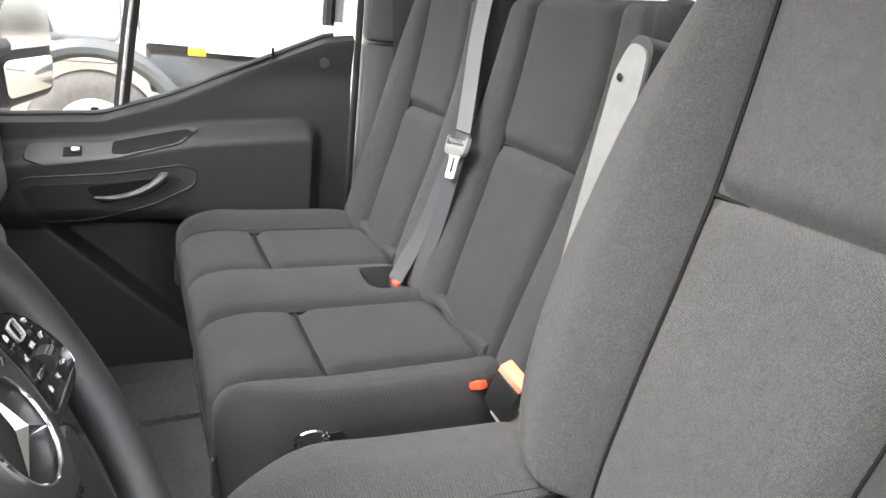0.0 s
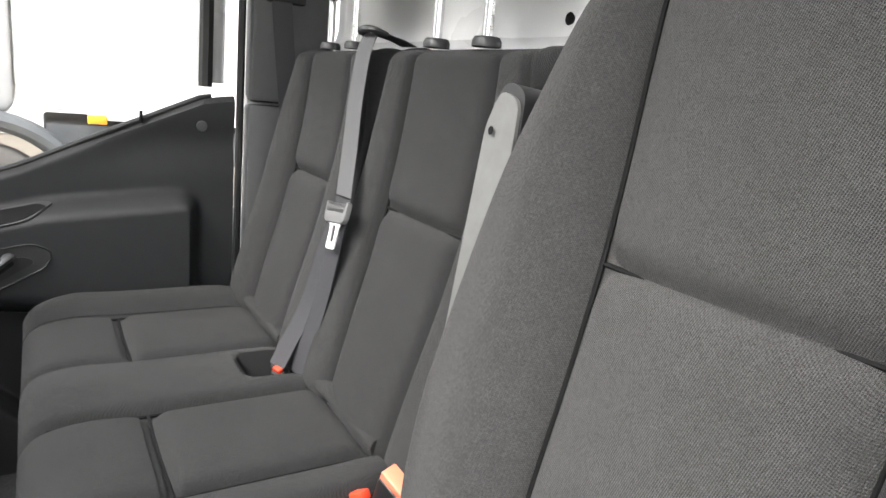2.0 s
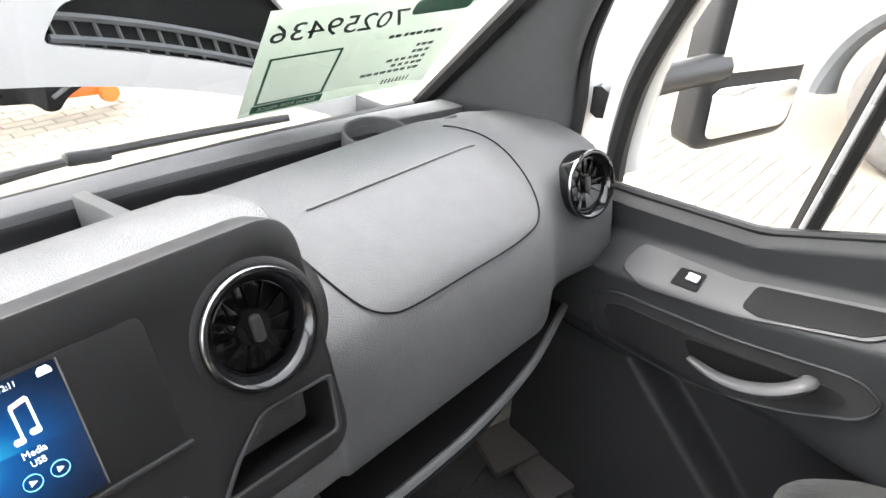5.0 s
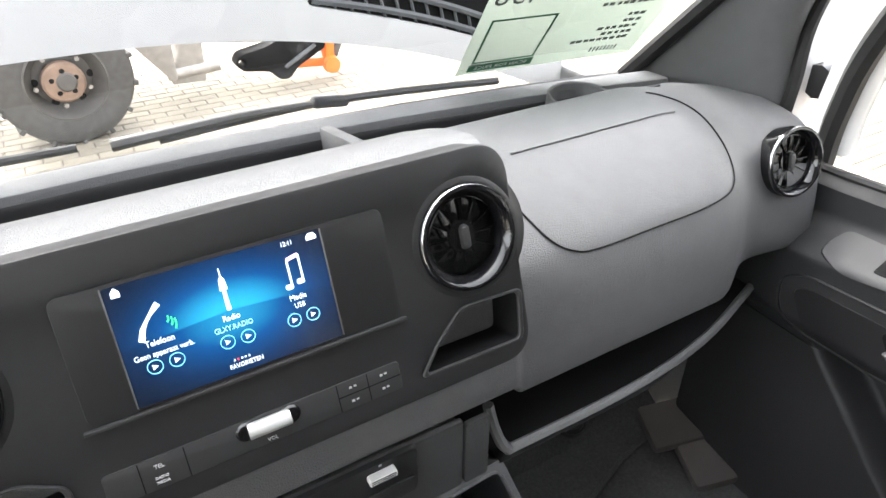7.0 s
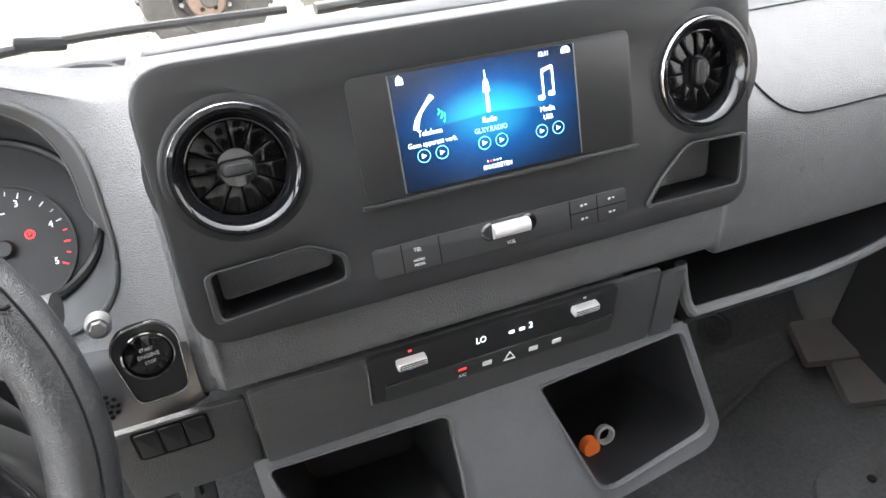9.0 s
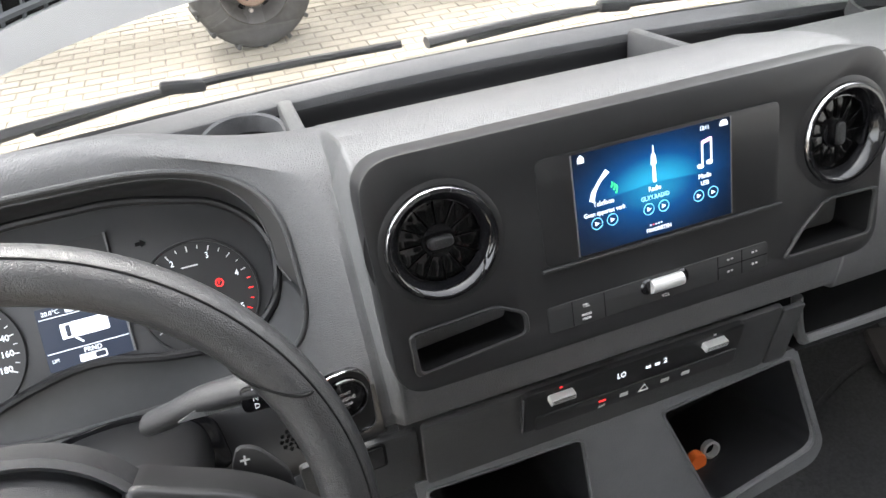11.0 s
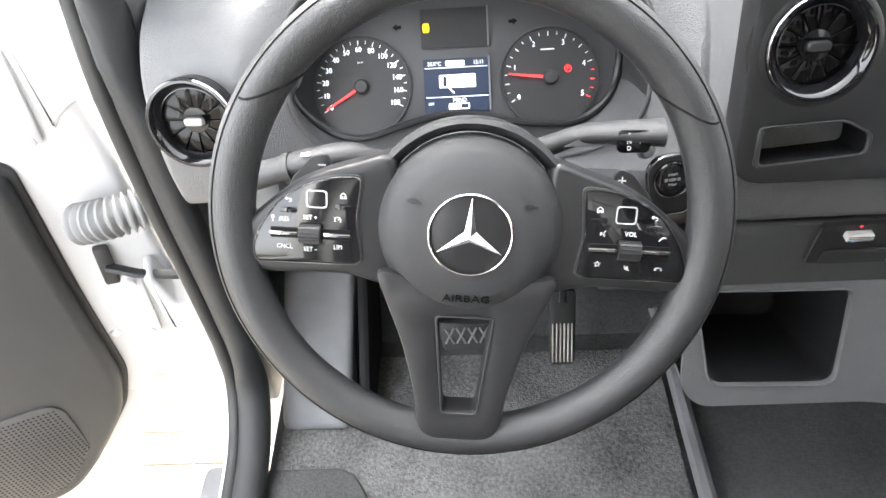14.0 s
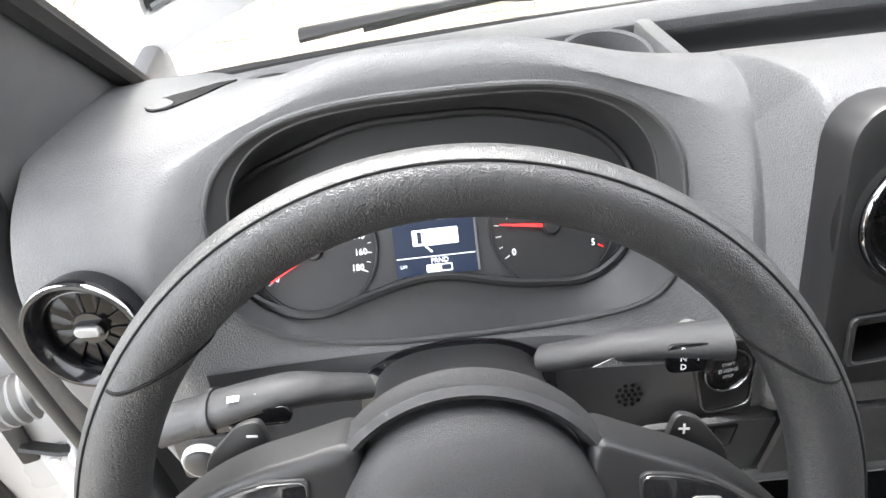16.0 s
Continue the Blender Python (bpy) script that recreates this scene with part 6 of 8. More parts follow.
part("cover_plug", spin([(0, 0.0015), (0.011, 0.0015), (0.0125, 0.0)], 24, on_door(-0.478, 0.852, 0.0)), M_DOOR_UP, pdoor, "round blank plug")
part("lock_pin", tube([inv_pd @ Vector((0.872, -0.352, 0.852)), inv_pd @ Vector((0.872, -0.352, 0.878))], 0.0035, 10), M_DARK, pdoor, "black lock pin")
part("belt_seal", tube([inv_pd @ Vector((0.885, lerp(-0.50, 0.26, i / 30), belt_z(lerp(-0.50, 0.26, i / 30)) + 0.002)) for i in range(31)], 0.007, 8), M_RUBBER, pdoor, "black rubber strip along the window")
# window frame, divider and panes
frame_keys = [(0.915, 0.262, 0.70), (0.915, 0.262, 0.78), (0.905, 0.235, 0.90), (0.885, 0.14, 1.10), (0.865, 0.0, 1.32), (0.85, -0.12, 1.46), (0.85, -0.20, 1.50), (0.86, -0.44, 1.50), (0.885, -0.50, 1.44), (0.905, -0.505, 1.2), (0.915, -0.505, 0.95)]
fr_pts = curve_points(frame_keys, 60)
part("window_frame", tube([inv_pd @ (p + Vector((0.02, 0, 0))) for p in fr_pts], 0.034, 10), M_WHITE, pdoor, "white painted window frame")
part("window_seal", tube([inv_pd @ (p + Vector((-0.012, -0.012 if p.y > 0 else 0.014, -0.01))) for p in fr_pts], 0.016, 8), M_RUBBER, pdoor, "black rubber window seal")
div = [(0.905, -0.018, 0.70), (0.893, -0.052, 0.95), (0.868, -0.10, 1.25), (0.848, -0.14, 1.48)]
part("window_divider", tube([inv_pd @ Vector(p) for p in curve_points(div, 16)], 0.017, 8), M_RUBBER, pdoor, "black divider between the panes")
part("divider_strip", tube([inv_pd @ (Vector(p) + Vector((-0.016, 0.002, 0))) for p in curve_points(div, 16)], 0.004, 6), M_SATIN, pdoor, "bright strip on the divider")
for ys in ([(0.25, 0.70), (0.25, 0.78), (0.20, 0.93), (0.02, 1.25), (-0.11, 1.42), (-0.03, 0.70)], [(-0.03, 0.70), (-0.11, 1.42), (-0.2, 1.48), (-0.49, 1.48), (-0.49, 0.915), (-0.30, 0.83)]):
    bm = bmesh.new()
    bm.faces.new([bm.verts.new(inv_pd @ Vector((0.91 - 0.05 * (z - 0.7), y, z))) for y, z in ys])
    g = part("window_pane", bm, M_GLASS, pdoor, "clear side window", smooth=False)

# ---- outside mirror ----
mirror = thing("side_mirror", "large black side mirror on two arms", "mirror", pose(1.10, 0.28, 0.70))
inv_m = mirror.matrix_basis.inverted()
MA = inv_m @ plane_at((1.30, 0.20, 0.88), (0.86, -0.50, 0.0), (0.02, 0.05, 1))
part("housing", slab(rounded_outline([(-0.115, -0.24), (0.10, -0.21), (0.115, 0.22), (-0.10, 0.24)], 0.04, 6), 0.07, 0.02, MA @ pose(0, 0, -0.075), 3), M_PANEL, mirror, "black mirror housing")
part("main_glass", slab(rounded_outline([(-0.092, -0.09), (0.092, -0.08), (0.096, 0.20), (-0.082, 0.21)], 0.015, 4), 0.002, 0, MA @ pose(0, 0, -0.003)), M_MIRROR, mirror, "flat mirror glass")
part("wide_angle_glass", slab(rounded_outline([(-0.095, -0.21), (0.078, -0.19), (0.090, -0.105), (-0.095, -0.115)], 0.02, 4), 0.003, 0.001, MA @ pose(0, 0, -0.003)), M_MIRROR, mirror, "small wide angle mirror glass")
for z in (0.98, 0.79):
    part("arm", tube([inv_m @ Vector(p) for p in ((0.95, 0.32, z - 0.01), (1.10, 0.30, z), (1.24, 0.25, z + 0.01))], 0.026, 10), M_PANEL, mirror, "black mirror arm")

# ---- driver's door, wide open ----
PHI = radians(70)
DD = Vector((-math.sin(PHI), -math.cos(PHI), 0))
ddoor = thing("driver_door", "wide open driver door with white edge and charcoal trim", "door", pose(-0.95, 0.42, -0.2))
inv_dd = ddoor.matrix_basis.inverted()
DOOR_AT = inv_dd @ plane_at((-0.95, 0.42, 0.0), DD, (0, 0, 1))
# local: x along the door from its hinges, y up, z towards the cab's inside
if (DOOR_AT.to_3x3() @ Vector((0, 0, 1))).dot(Vector((math.cos(PHI), -math.sin(PHI), 0))) < 0:
    DOOR_AT = DOOR_AT @ Matrix.Diagonal((1, 1, -1, 1))
shell_o = rounded_outline([(0.02, 0.16), (0.10, 0.09), (0.145, 0.01), (0.20, -0.06), (0.30, -0.34), (0.95, -0.34), (0.97, 0.80), (0.75, 0.92), (0.30, 0.78), (0.02, 0.74)], 0.03, 5)
part("door_shell", slab(shell_o, 0.085, 0.012, DOOR_AT @ pose(0, 0, -0.11), 3), M_WHITE_DIMMED, ddoor, "white painted inner door shell")
trim_o = rounded_outline([(0.150, 0.555), (0.34, 0.58), (0.90, 0.62), (0.92, -0.22), (0.42, -0.26), (0.33, -0.17), (0.225, -0.03), (0.19, 0.06), (0.176, 0.28)], [0.03, 0.02, 0.05, 0.05, 0.06, 0.05, 0.03, 0.03, 0.08], 6)
part("trim_seal", slab([Vector((0.53, 0.17)) + (Vector(p) - Vector((0.53, 0.17))) * 1.03 for p in trim_o], 0.010, 0.003, DOOR_AT @ pose(0, 0, -0.026)), M_RUBBER, ddoor, "black edge of the door trim")
part("door_trim", slab(trim_o, 0.045, 0.016, DOOR_AT @ pose(0, 0, -0.026), 4), M_DOOR, ddoor, "charcoal moulded door trim")
spk_o = rounded_outline([(0.30, 0.075), (0.52, 0.06), (0.56, -0.20), (0.42, -0.22), (0.315, -0.10)], 0.05, 6)
spk = part("speaker_grille", slab(spk_o, 0.004, 0.001, DOOR_AT @ pose(0, 0, 0.0185)), M_PANEL_GREY, ddoor, "perforated speaker grille")
rows = []
for i in range(26):
    for j in range(30):
        x, y = 0.310 + i * 0.0088, -0.205 + j * 0.0092
        if 0.318 + max(0, -(y + 0.10)) * 0.85 < x < 0.53 and y < 0.055:
            rows.append((x, y))
bm = bmesh.new()
for x, y in rows:
    bm.faces.new([bm.verts.new(DOOR_AT @ Vector((x + 0.0028 * math.cos(a), y + 0.0028 * math.sin(a), 0.0229))) for a in (0, 1.257, 2.513, 3.77, 5.027)])
part("perforations", bm, M_DARK, spk, "rows of small dark holes", smooth=False)["kind"] = "stuff"
for z in (0.645, 0.20):
    arm_o = rounded_outline([(0.060, z + 0.105), (0.046, z + 0.108), (0.038, z + 0.080), (0.030, z + 0.036), (0.015, z + 0.026), (-0.028, z + 0.040), (-0.036, z + 0.010), (0.020, z - 0.006), (0.042, z - 0.020), (0.054, z - 0.036), (0.062, z - 0.020), (0.060, z + 0.060)], 0.006, 3)
    hg = part("hinge", slab(arm_o, 0.058, 0.006, DOOR_AT @ pose(-0.008, 0.016, -0.024), 3), M_WHITE_DIMMED, ddoor, "white painted angular door hinge")
    part("hinge_pin", spin([(0, 0.052), (0.009, 0.050), (0.010, 0.0)], 14, DOOR_AT @ pose(-0.028, z + 0.014, 0.023, -90)), M_WHITE_DIMMED, hg)
    for p in ((0.085, z + 0.085, -0.01), (0.10, z - 0.055, -0.018)):
        part("bolt", spin([(0, 0.007), (0.008, 0.007), (0.0105, 0.0)], 12, DOOR_AT @ pose(*p)), M_WHITE_DIMMED, hg)
    part("hinge_leaf", rounded_box(0.035, 0.16, 0.012, 0.005, at=DOOR_AT @ pose(0.092, z + 0.02, -0.020, 0, 0, 6)), M_WHITE_DIMMED, hg)
bl = []
for i in range(60):
    t = i / 59
    p = Vector((lerp(0.095, -0.03, t), 0.452 + 0.012 * math.sin(3 * t), 0.012 + 0.02 * math.sin(math.pi * t)))
    bl.append(DOOR_AT @ p)
part("cable_boot", tube(bl, [0.028 + 0.005 * math.sin(i * 1.25) for i in range(60)], 18), material("grey_rubber_boot", (0.20, 0.20, 0.20), 0.7, vary=0.15), ddoor, "ribbed grey rubber cable boot")
part("check_strap", tube([DOOR_AT @ Vector(p) for p in ((0.103, 0.334, -0.01), (0.06, 0.322, 0.012), (0.0, 0.30, 0.02), (-0.05, 0.29, 0.02))], 0.011, 8, squash=0.5), M_RUBBER, ddoor, "dark door check strap")
part("strap_plate", rounded_box(0.024, 0.085, 0.014, 0.005, at=DOOR_AT @ pose(0.104, 0.334, -0.016, 0, 0, 8)), M_RUBBER, ddoor)
for x, y, r in ((0.047, 0.745, 0.009), (0.17, 0.66, 0.012), (0.13, 0.62, 0.006), (0.10, 0.20, 0.01), (0.16, 0.16, 0.008)):
    part("grommet", spin([(0, 0.003), (r, 0.003), (r + 0.002, 0.0)], 20, DOOR_AT @ pose(x, y, -0.0248)), M_DARK if r > 0.0085 else M_SATIN, ddoor)

# ---- driver's door opening: jamb, sill, seal ----
jamb_keys = [(-0.83, 0.02, 1.32), (-0.845, 0.20, 1.08), (-0.85, 0.310, 0.93), (-0.85, 0.334, 0.85), (-0.85, 0.318, 0.785), (-0.85, 0.302, 0.72), (-0.85, 0.293, 0.64), (-0.85, 0.287, 0.54), (-0.85, 0.284, 0.44), (-0.85, 0.278, 0.34), (-0.85, 0.270, 0.26), (-0.85, 0.245, 0.18), (-0.85, 0.17, 0.12), (-0.85, 0.06, 0.10), (-0.85, -0.10, 0.095), (-0.85, -0.60, 0.095)]
jamb_pts = curve_points(jamb_keys, 70)
jamb = part("door_jamb", tube(jamb_pts, 0.013, 10), M_RUBBER)
tagged(jamb, "black rubber seal round the driver's door opening", "door seal", kind="structure")
part("jamb_trim", tube([p + Vector((0.036, -0.008, 0.012)) for p in jamb_pts], 0.026, 12, squash=0.8), M_DOOR, jamb, "charcoal plastic trim inside the seal")
part("body_edge", tube([p + Vector((-0.016, 0.014, -0.014)) for p in jamb_pts], 0.008, 10), M_WHITE, jamb, "white painted body edge")
hinge_pillar = part("wall_hinge_pillar", rounded_box(0.085, 0.07, 1.0, 0.02, 3, at=pose(-0.895, 0.435, 0.23)), M_WHITE_DIMMED)
tagged(hinge_pillar, "white painted hinge pillar of the driver's door", "hinge pillar", kind="structure")
flare_o = rounded_outline([(-0.87, 0.36), (-0.945, 0.30), (-0.987, 0.175), (-1.068, -0.048), (-1.163, -0.328), (-0.87, -0.40)], 0.02, 4)
flare = part("wall_wing_edge", slab(flare_o, 0.05, 0.008, plane_at((0, 0.47, 0), (1, 0, 0), (0, 0, 1))), M_WHITE)
tagged(flare, "white rear edge of the front wing below the hinges", "wing edge", kind="structure")
sill = part("sill_step", rounded_box(0.10, 1.0, 0.12, 0.02, at=pose(-0.86, -0.34, 0.035)), M_DASH_LOW)
tagged(sill, "dark plastic sill below the driver's door", "sill", kind="structure")
step = part("entry_step", rounded_box(0.16, 0.50, 0.05, 0.015, at=pose(-0.93, -0.10, -0.28)), M_DASH_LOW)
tagged(step, "dark plastic entry step outside the cab", "step", kind="structure")
wing = part("wall_front_wing", rounded_box(0.06, 0.75, 0.62, 0.03, at=pose(-0.955, 0.83, 0.30)), M_WHITE)
tagged(wing, "white front wing of the van", "wing", kind="structure")
for sx in (-0.835, 0.885):
    kick = part("wall_kick_panel", rounded_box(0.03, 0.52, 0.66, 0.01, at=pose(sx, 0.57, 0.36)), M_DASH_LOW)
    tagged(kick, "dark side wall of the footwell", "kick panel", kind="structure")

# ---- headrests, belts and buckles ----
def headrest(cx, y, z, posts, top):
    h = thing("headrest", "charcoal cloth headrest on two steel posts", "headrest", pose(cx, y, z), group="headrests on the bench")
    o = rounded_outline([(-0.125, 0.0), (0.125, 0.0), (0.11, 0.17), (-0.11, 0.17)], 0.05, 6)
    part("pad", slab(o, 0.09, 0.03, plane_at((0, 0.045, 0.085), (1, 0, 0), (0, 0.02, 1)), 4), M_CLOTH2, h, "padded charcoal cloth headrest pad")
    part("piping", tube([Vector((p[0] * 0.94, -0.012, 0.085 + p[1])) for p in o], 0.0016, 6, closed=True), M_VINYL, h)
    for px in posts:
        part("post", tube([(px, 0, -0.01), (px, 0, 0.13)], 0.0072, 12), M_CHROME, h, "bright steel post")
        part("collar", spin([(0.010, 0.006), (0.017, 0.005), (0.020, 0.0), (0.020, -0.008)], 20, pose(px, 0, -0.004)), M_PANEL, h, "black post collar")
    for k in range(4):
        part("notch", spin([(0.0078, 0.002), (0.0062, 0.0), (0.0078, -0.002)], 12, pose(posts[0], 0, 0.012 + 0.014 * k)), M_STEEL, h)
    return h


headrest(0.545, -0.672, 1.052, (-0.062, 0.062), 1)
headrest(0.115, -0.672, 1.052, (-0.066, 0.066), 1)

# middle belt: over the backrest's top, down the strip between the seats, to the slot in the cushion
belt = thing("seat_belt", "grey lap and shoulder belt hanging down the bench back", "seat belt", pose(0.36, -0.58, 0.7))
inv_b = belt.matrix_basis.inverted()


up_pts = curve_points([Vector(p) for p in ((0.378, -0.73, 1.050), (0.374, -0.69, 1.060), (0.368, -0.648, 1.056), (0.346, -0.622, 0.97), (0.306, -0.598, 0.87), (0.272, -0.578, 0.800))], 40)
part("shoulder_strap", ribbon([inv_b @ p for p in up_pts], (1, 0.12, 0), 0.047), M_BELT, belt, "grey woven strap")
lo_pts = curve_points([Vector(p) for p in ((0.269, -0.577, 0.797), (0.277, -0.565, 0.70), (0.288, -0.550, 0.60), (0.301, -0.532, 0.52), (0.303, -0.525, 0.485))], 24)
part("lap_strap", ribbon([inv_b @ p for p in lo_pts], (1, 0.1, 0), 0.047), M_BELT_DARK, belt, "dark woven strap")
lo2 = curve_points([Vector(p) for p in ((0.294, -0.584, 0.772), (0.312, -0.569, 0.70), (0.330, -0.549, 0.60), (0.338, -0.520, 0.53), (0.336, -0.50, 0.49))], 24)
part("fold_strap", ribbon([inv_b @ p for p in lo2], (1, 0.35, 0), 0.040), M_BELT_DARK, belt, "second dark strap behind")
T = inv_b @ plane_at((0.268, -0.571, 0.774), (-1, -0.1, 0.12), (0, -0.25, 1))
to = rounded_outline([(-0.034, -0.012), (-0.026, -0.018), (0.026, -0.018), (0.034, -0.012), (0.036, 0.016), (0.029, 0.018), (0.027, 0.002), (-0.027, 0.002), (-0.029, 0.018), (-0.036, 0.016)], 0.004, 3)
tg = part("tongue_grip", slab(to, 0.009, 0.0025, T), M_GREYPL, belt, "pale grey moulded tongue grip")
part("tongue", plate_with_holes(rounded_outline([(-0.0135, -0.060), (0.0135, -0.060), (0.0135, -0.025), (0.020, -0.016), (-0.020, -0.016), (-0.0135, -0.025)], 0.004, 3), [rounded_outline([(-0.0055, -0.049), (0.0055, -0.049), (0.0055, -0.022), (-0.0055, -0.022)], 0.003, 3)], 0.0025, T @ pose(0, 0, 0.002)), M_TOGGLE, tg, "steel belt tongue", smooth=False)
part("belt_guide", tube(curve_points([inv_b @ Vector(p) for p in ((0.335, -0.665, 1.06), (0.345, -0.64, 1.068), (0.40, -0.645, 1.068), (0.41, -0.67, 1.06))], 14), 0.006, 8), M_PANEL, belt, "black belt guide on the backrest top")

# slot in the cushion with red buckle buttons
slot = thing("belt_buckle", "red buckle buttons sunk in a dark cushion slot", "buckle", pose(0.340, -0.49, 0.497))
part("slot_well", slab(rounded_outline([(-0.034, -0.036), (0.032, -0.036), (0.032, 0.036), (-0.034, 0.036)], 0.016, 5), 0.008, 0.002, pose(-0.002, -0.002, -0.046)), M_DARK, slot, "dark slot between the cushions")
for dx, dy in ((-0.016, -0.012), (0.012, -0.020)):
    bb = part("buckle_body", rounded_box(0.026, 0.018, 0.030, 0.004, at=pose(dx, dy, -0.026, -18, 0, 15)), M_PANEL, slot, "black buckle body")
    part("buckle_button", rounded_box(0.020, 0.010, 0.008, 0.002, at=pose(dx, dy + 0.004, -0.009, -18, 0, 15)), M_RED, bb, "red release button")

# driver's buckle
db = thing("belt_buckle", "black belt buckle with red button beside the driver seat", "buckle", pose(-0.108, -0.495, 0.495))
B = pose(0.0, -0.008, 0.010, -14, -24, 20)
part("buckle_body", rounded_box(0.050, 0.028, 0.085, 0.008, at=B @ pose(0, 0, -0.01)), M_PANEL, db, "black buckle body")
part("buckle_button", rounded_box(0.046, 0.022, 0.014, 0.003, at=B @ pose(0, 0, 0.036)), material("pale_red_plastic", (0.85, 0.22, 0.13), 0.35), db, "pale red release button")
part("buckle_strap", ribbon([B @ Vector((0.0, 0.0, -0.04)), Vector((-0.015, -0.03, -0.055)), Vector((-0.050, -0.05, -0.075))], (0.2, 0.6, -0.5), 0.036, 0.003), M_GREYPL, db)
part("buckle_button", rounded_box(0.040, 0.016, 0.012, 0.003, at=pose(0.045, 0.020, -0.004, 0, 30, 20)), M_RED, db, "red release button of the next buckle")
part("bolt", spin([(0, 0.008), (0.007, 0.008), (0.009, 0)], 12, pose(-0.108, 0.005, 0.012, 0, 60)), M_CHROME, db)

# folded armrest on the driver seat's inner side
arm = thing("armrest", "grey folded-up armrest on the driver seat's inner side", "armrest", pose(-0.165, -0.56, 0.60))
AA = plane_at((0, 0.055, 0.0), (-1, 0, 0), (0, -0.105, 1))
ao = rounded_outline([(-0.014, -0.02), (0.044, -0.02), (0.044, 0.34), (0.040, 0.388), (0.006, 0.397), (-0.010, 0.36)], 0.014, 5)
part("arm_body", slab(ao, 0.075, 0.008, AA @ pose(0, 0, -0.005) @ Matrix.Diagonal((1, 1, -1, 1)), 3), M_PANEL, arm, "dark armrest pad")
part("arm_side", slab([(p[0] * 0.93, p[1] * 0.975) for p in ao], 0.007, 0.002, AA @ pose(0, 0, -0.005) @ Matrix.Diagonal((1, 1, -1, 1)) @ pose(0, 0, -0.004)), material("pale_grey_plastic", (0.115, 0.115, 0.112), 0.55, vary=0.15, scale=60, fine=0.3), arm, "pale grey armrest underside")
part("arm_hole", spin([(0, 0.0), (0.0044, 0.0)], 16, plane_at((-0.006, 0.0575 - 0.105 * 0.345, 0.345), (1, 0, 0), (0, -0.105, 1))), M_DARK, arm)

# belt of the driver at the bulkhead and of the outer seat at the pillar
pb = thing("seat_belt", "dark belt on the door pillar above the bench", "seat belt", pose(0.85, -0.66, 1.2))
inv_p = pb.matrix_basis.inverted()
part("strap", ribbon([inv_p @ Vector(p) for p in ((0.852, -0.640, 1.20), (0.853, -0.655, 1.05), (0.853, -0.672, 0.90), (0.853, -0.685, 0.60), (0.853, -0.69, 0.30))], (0, 1, 0), 0.047), M_BELT_DARK, pb, "dark woven strap")
part("guide_plate", rounded_box(0.012, 0.09, 0.055, 0.006, at=inv_p @ pose(0.852, -0.64, 1.205)), M_PANEL, pb, "black pillar belt guide")
part("pillar_cover", rounded_box(0.020, 0.10, 0.16, 0.02, at=inv_p @ pose(0.858, -0.655, 1.22)), M_PANEL, pb)
dbelt = thing("seat_belt", "black driver belt hanging before the white bulkhead", "seat belt", pose(-0.72, -0.70, 0.7))
inv_d = dbelt.matrix_basis.inverted()
part("strap", ribbon([inv_d @ Vector(p) for p in ((-0.690, -0.70, 0.895), (-0.692, -0.685, 0.80), (-0.696, -0.665, 0.66), (-0.700, -0.65, 0.50), (-0.702, -0.64, 0.30))], (1, 0.35, 0), 0.042), M_PANEL, dbelt, "black woven strap")
part("clip", rounded_box(0.055, 0.025, 0.07, 0.010, at=inv_d @ pose(-0.692, -0.70, 0.885, 8)), M_PANEL, dbelt, "black belt tongue")
part("clip_bar", tube([inv_d @ Vector((-0.66, -0.69, 0.862)), inv_d @ Vector((-0.73, -0.695, 0.868))], 0.008, 8), M_PANEL, dbelt)

# chrome seat lever beside the bench base
lev = thing("seat_lever", "small chrome release lever on the bench side", "lever", pose(-0.073, -0.262, 0.447))
part("lever_plate", slab(rounded_outline([(-0.02, -0.012), (0.022, -0.008), (0.016, 0.012), (-0.016, 0.010)], 0.008), 0.004, 0.001, plane_at((0, 0, 0), (0, -1, 0), (0, 0, 1))), M_CHROME, lev)
part("lever_ring", tube([(-0.008, 0.022 * math.cos(a) + 0.028, 0.014 * math.sin(a) + 0.008) for a in [math.tau * k / 20 for k in range(20)]], 0.0022, 6, closed=True), M_CHROME, lev)

# rolled joint between cushion and back of each place
for x0, x1 in ((0.02, 0.250), (0.44, 0.68)):
    rl = part("rear_roll", tube([bench.matrix_basis.inverted() @ Vector((lerp(x0, x1, i / 8), -0.545, 0.496)) for i in range(9)], 0.013, 12), M_CLOTH2, bench, "rolled cloth welt")

# ---- steering wheel ----
WT = radians(30)
WHEEL_AT = plane_at((-0.4496, 0.0387, 0.7533), (1, 0, 0), (0, math.sin(WT), math.cos(WT))) @ Matrix.Rotation(radians(-5.8), 4, "Z") @ Matrix.Scale(1.073, 4)
wheel = thing("steering_wheel", "black pebbled steering wheel with gloss black button pods", "steering wheel", WHEEL_AT)
RW = 0.1752


def rim_ring(u, v):
    a, c = math.tau * u, math.tau * v
    grip = math.exp(-((abs(math.cos(a)) - 0.97) / 0.12) ** 2) * 0.5 + 0.5
    r = 0.0151 + 0.0018 * (grip - 0.5)
    inner = 1.0 + 0.10 * max(0.0, -math.cos(c))
    rr = RW + r * inner * math.cos(c)
    return Vector((rr * math.cos(a), rr * math.sin(a), 1.05 * r * math.sin(c)))


bm = grid(rim_ring, 128, 28, closed_u=True)
bmesh.ops.remove_doubles(bm, verts=bm.verts, dist=1e-5)
part("rim", bm, M_WHEEL, wheel, "pebbled black rim")


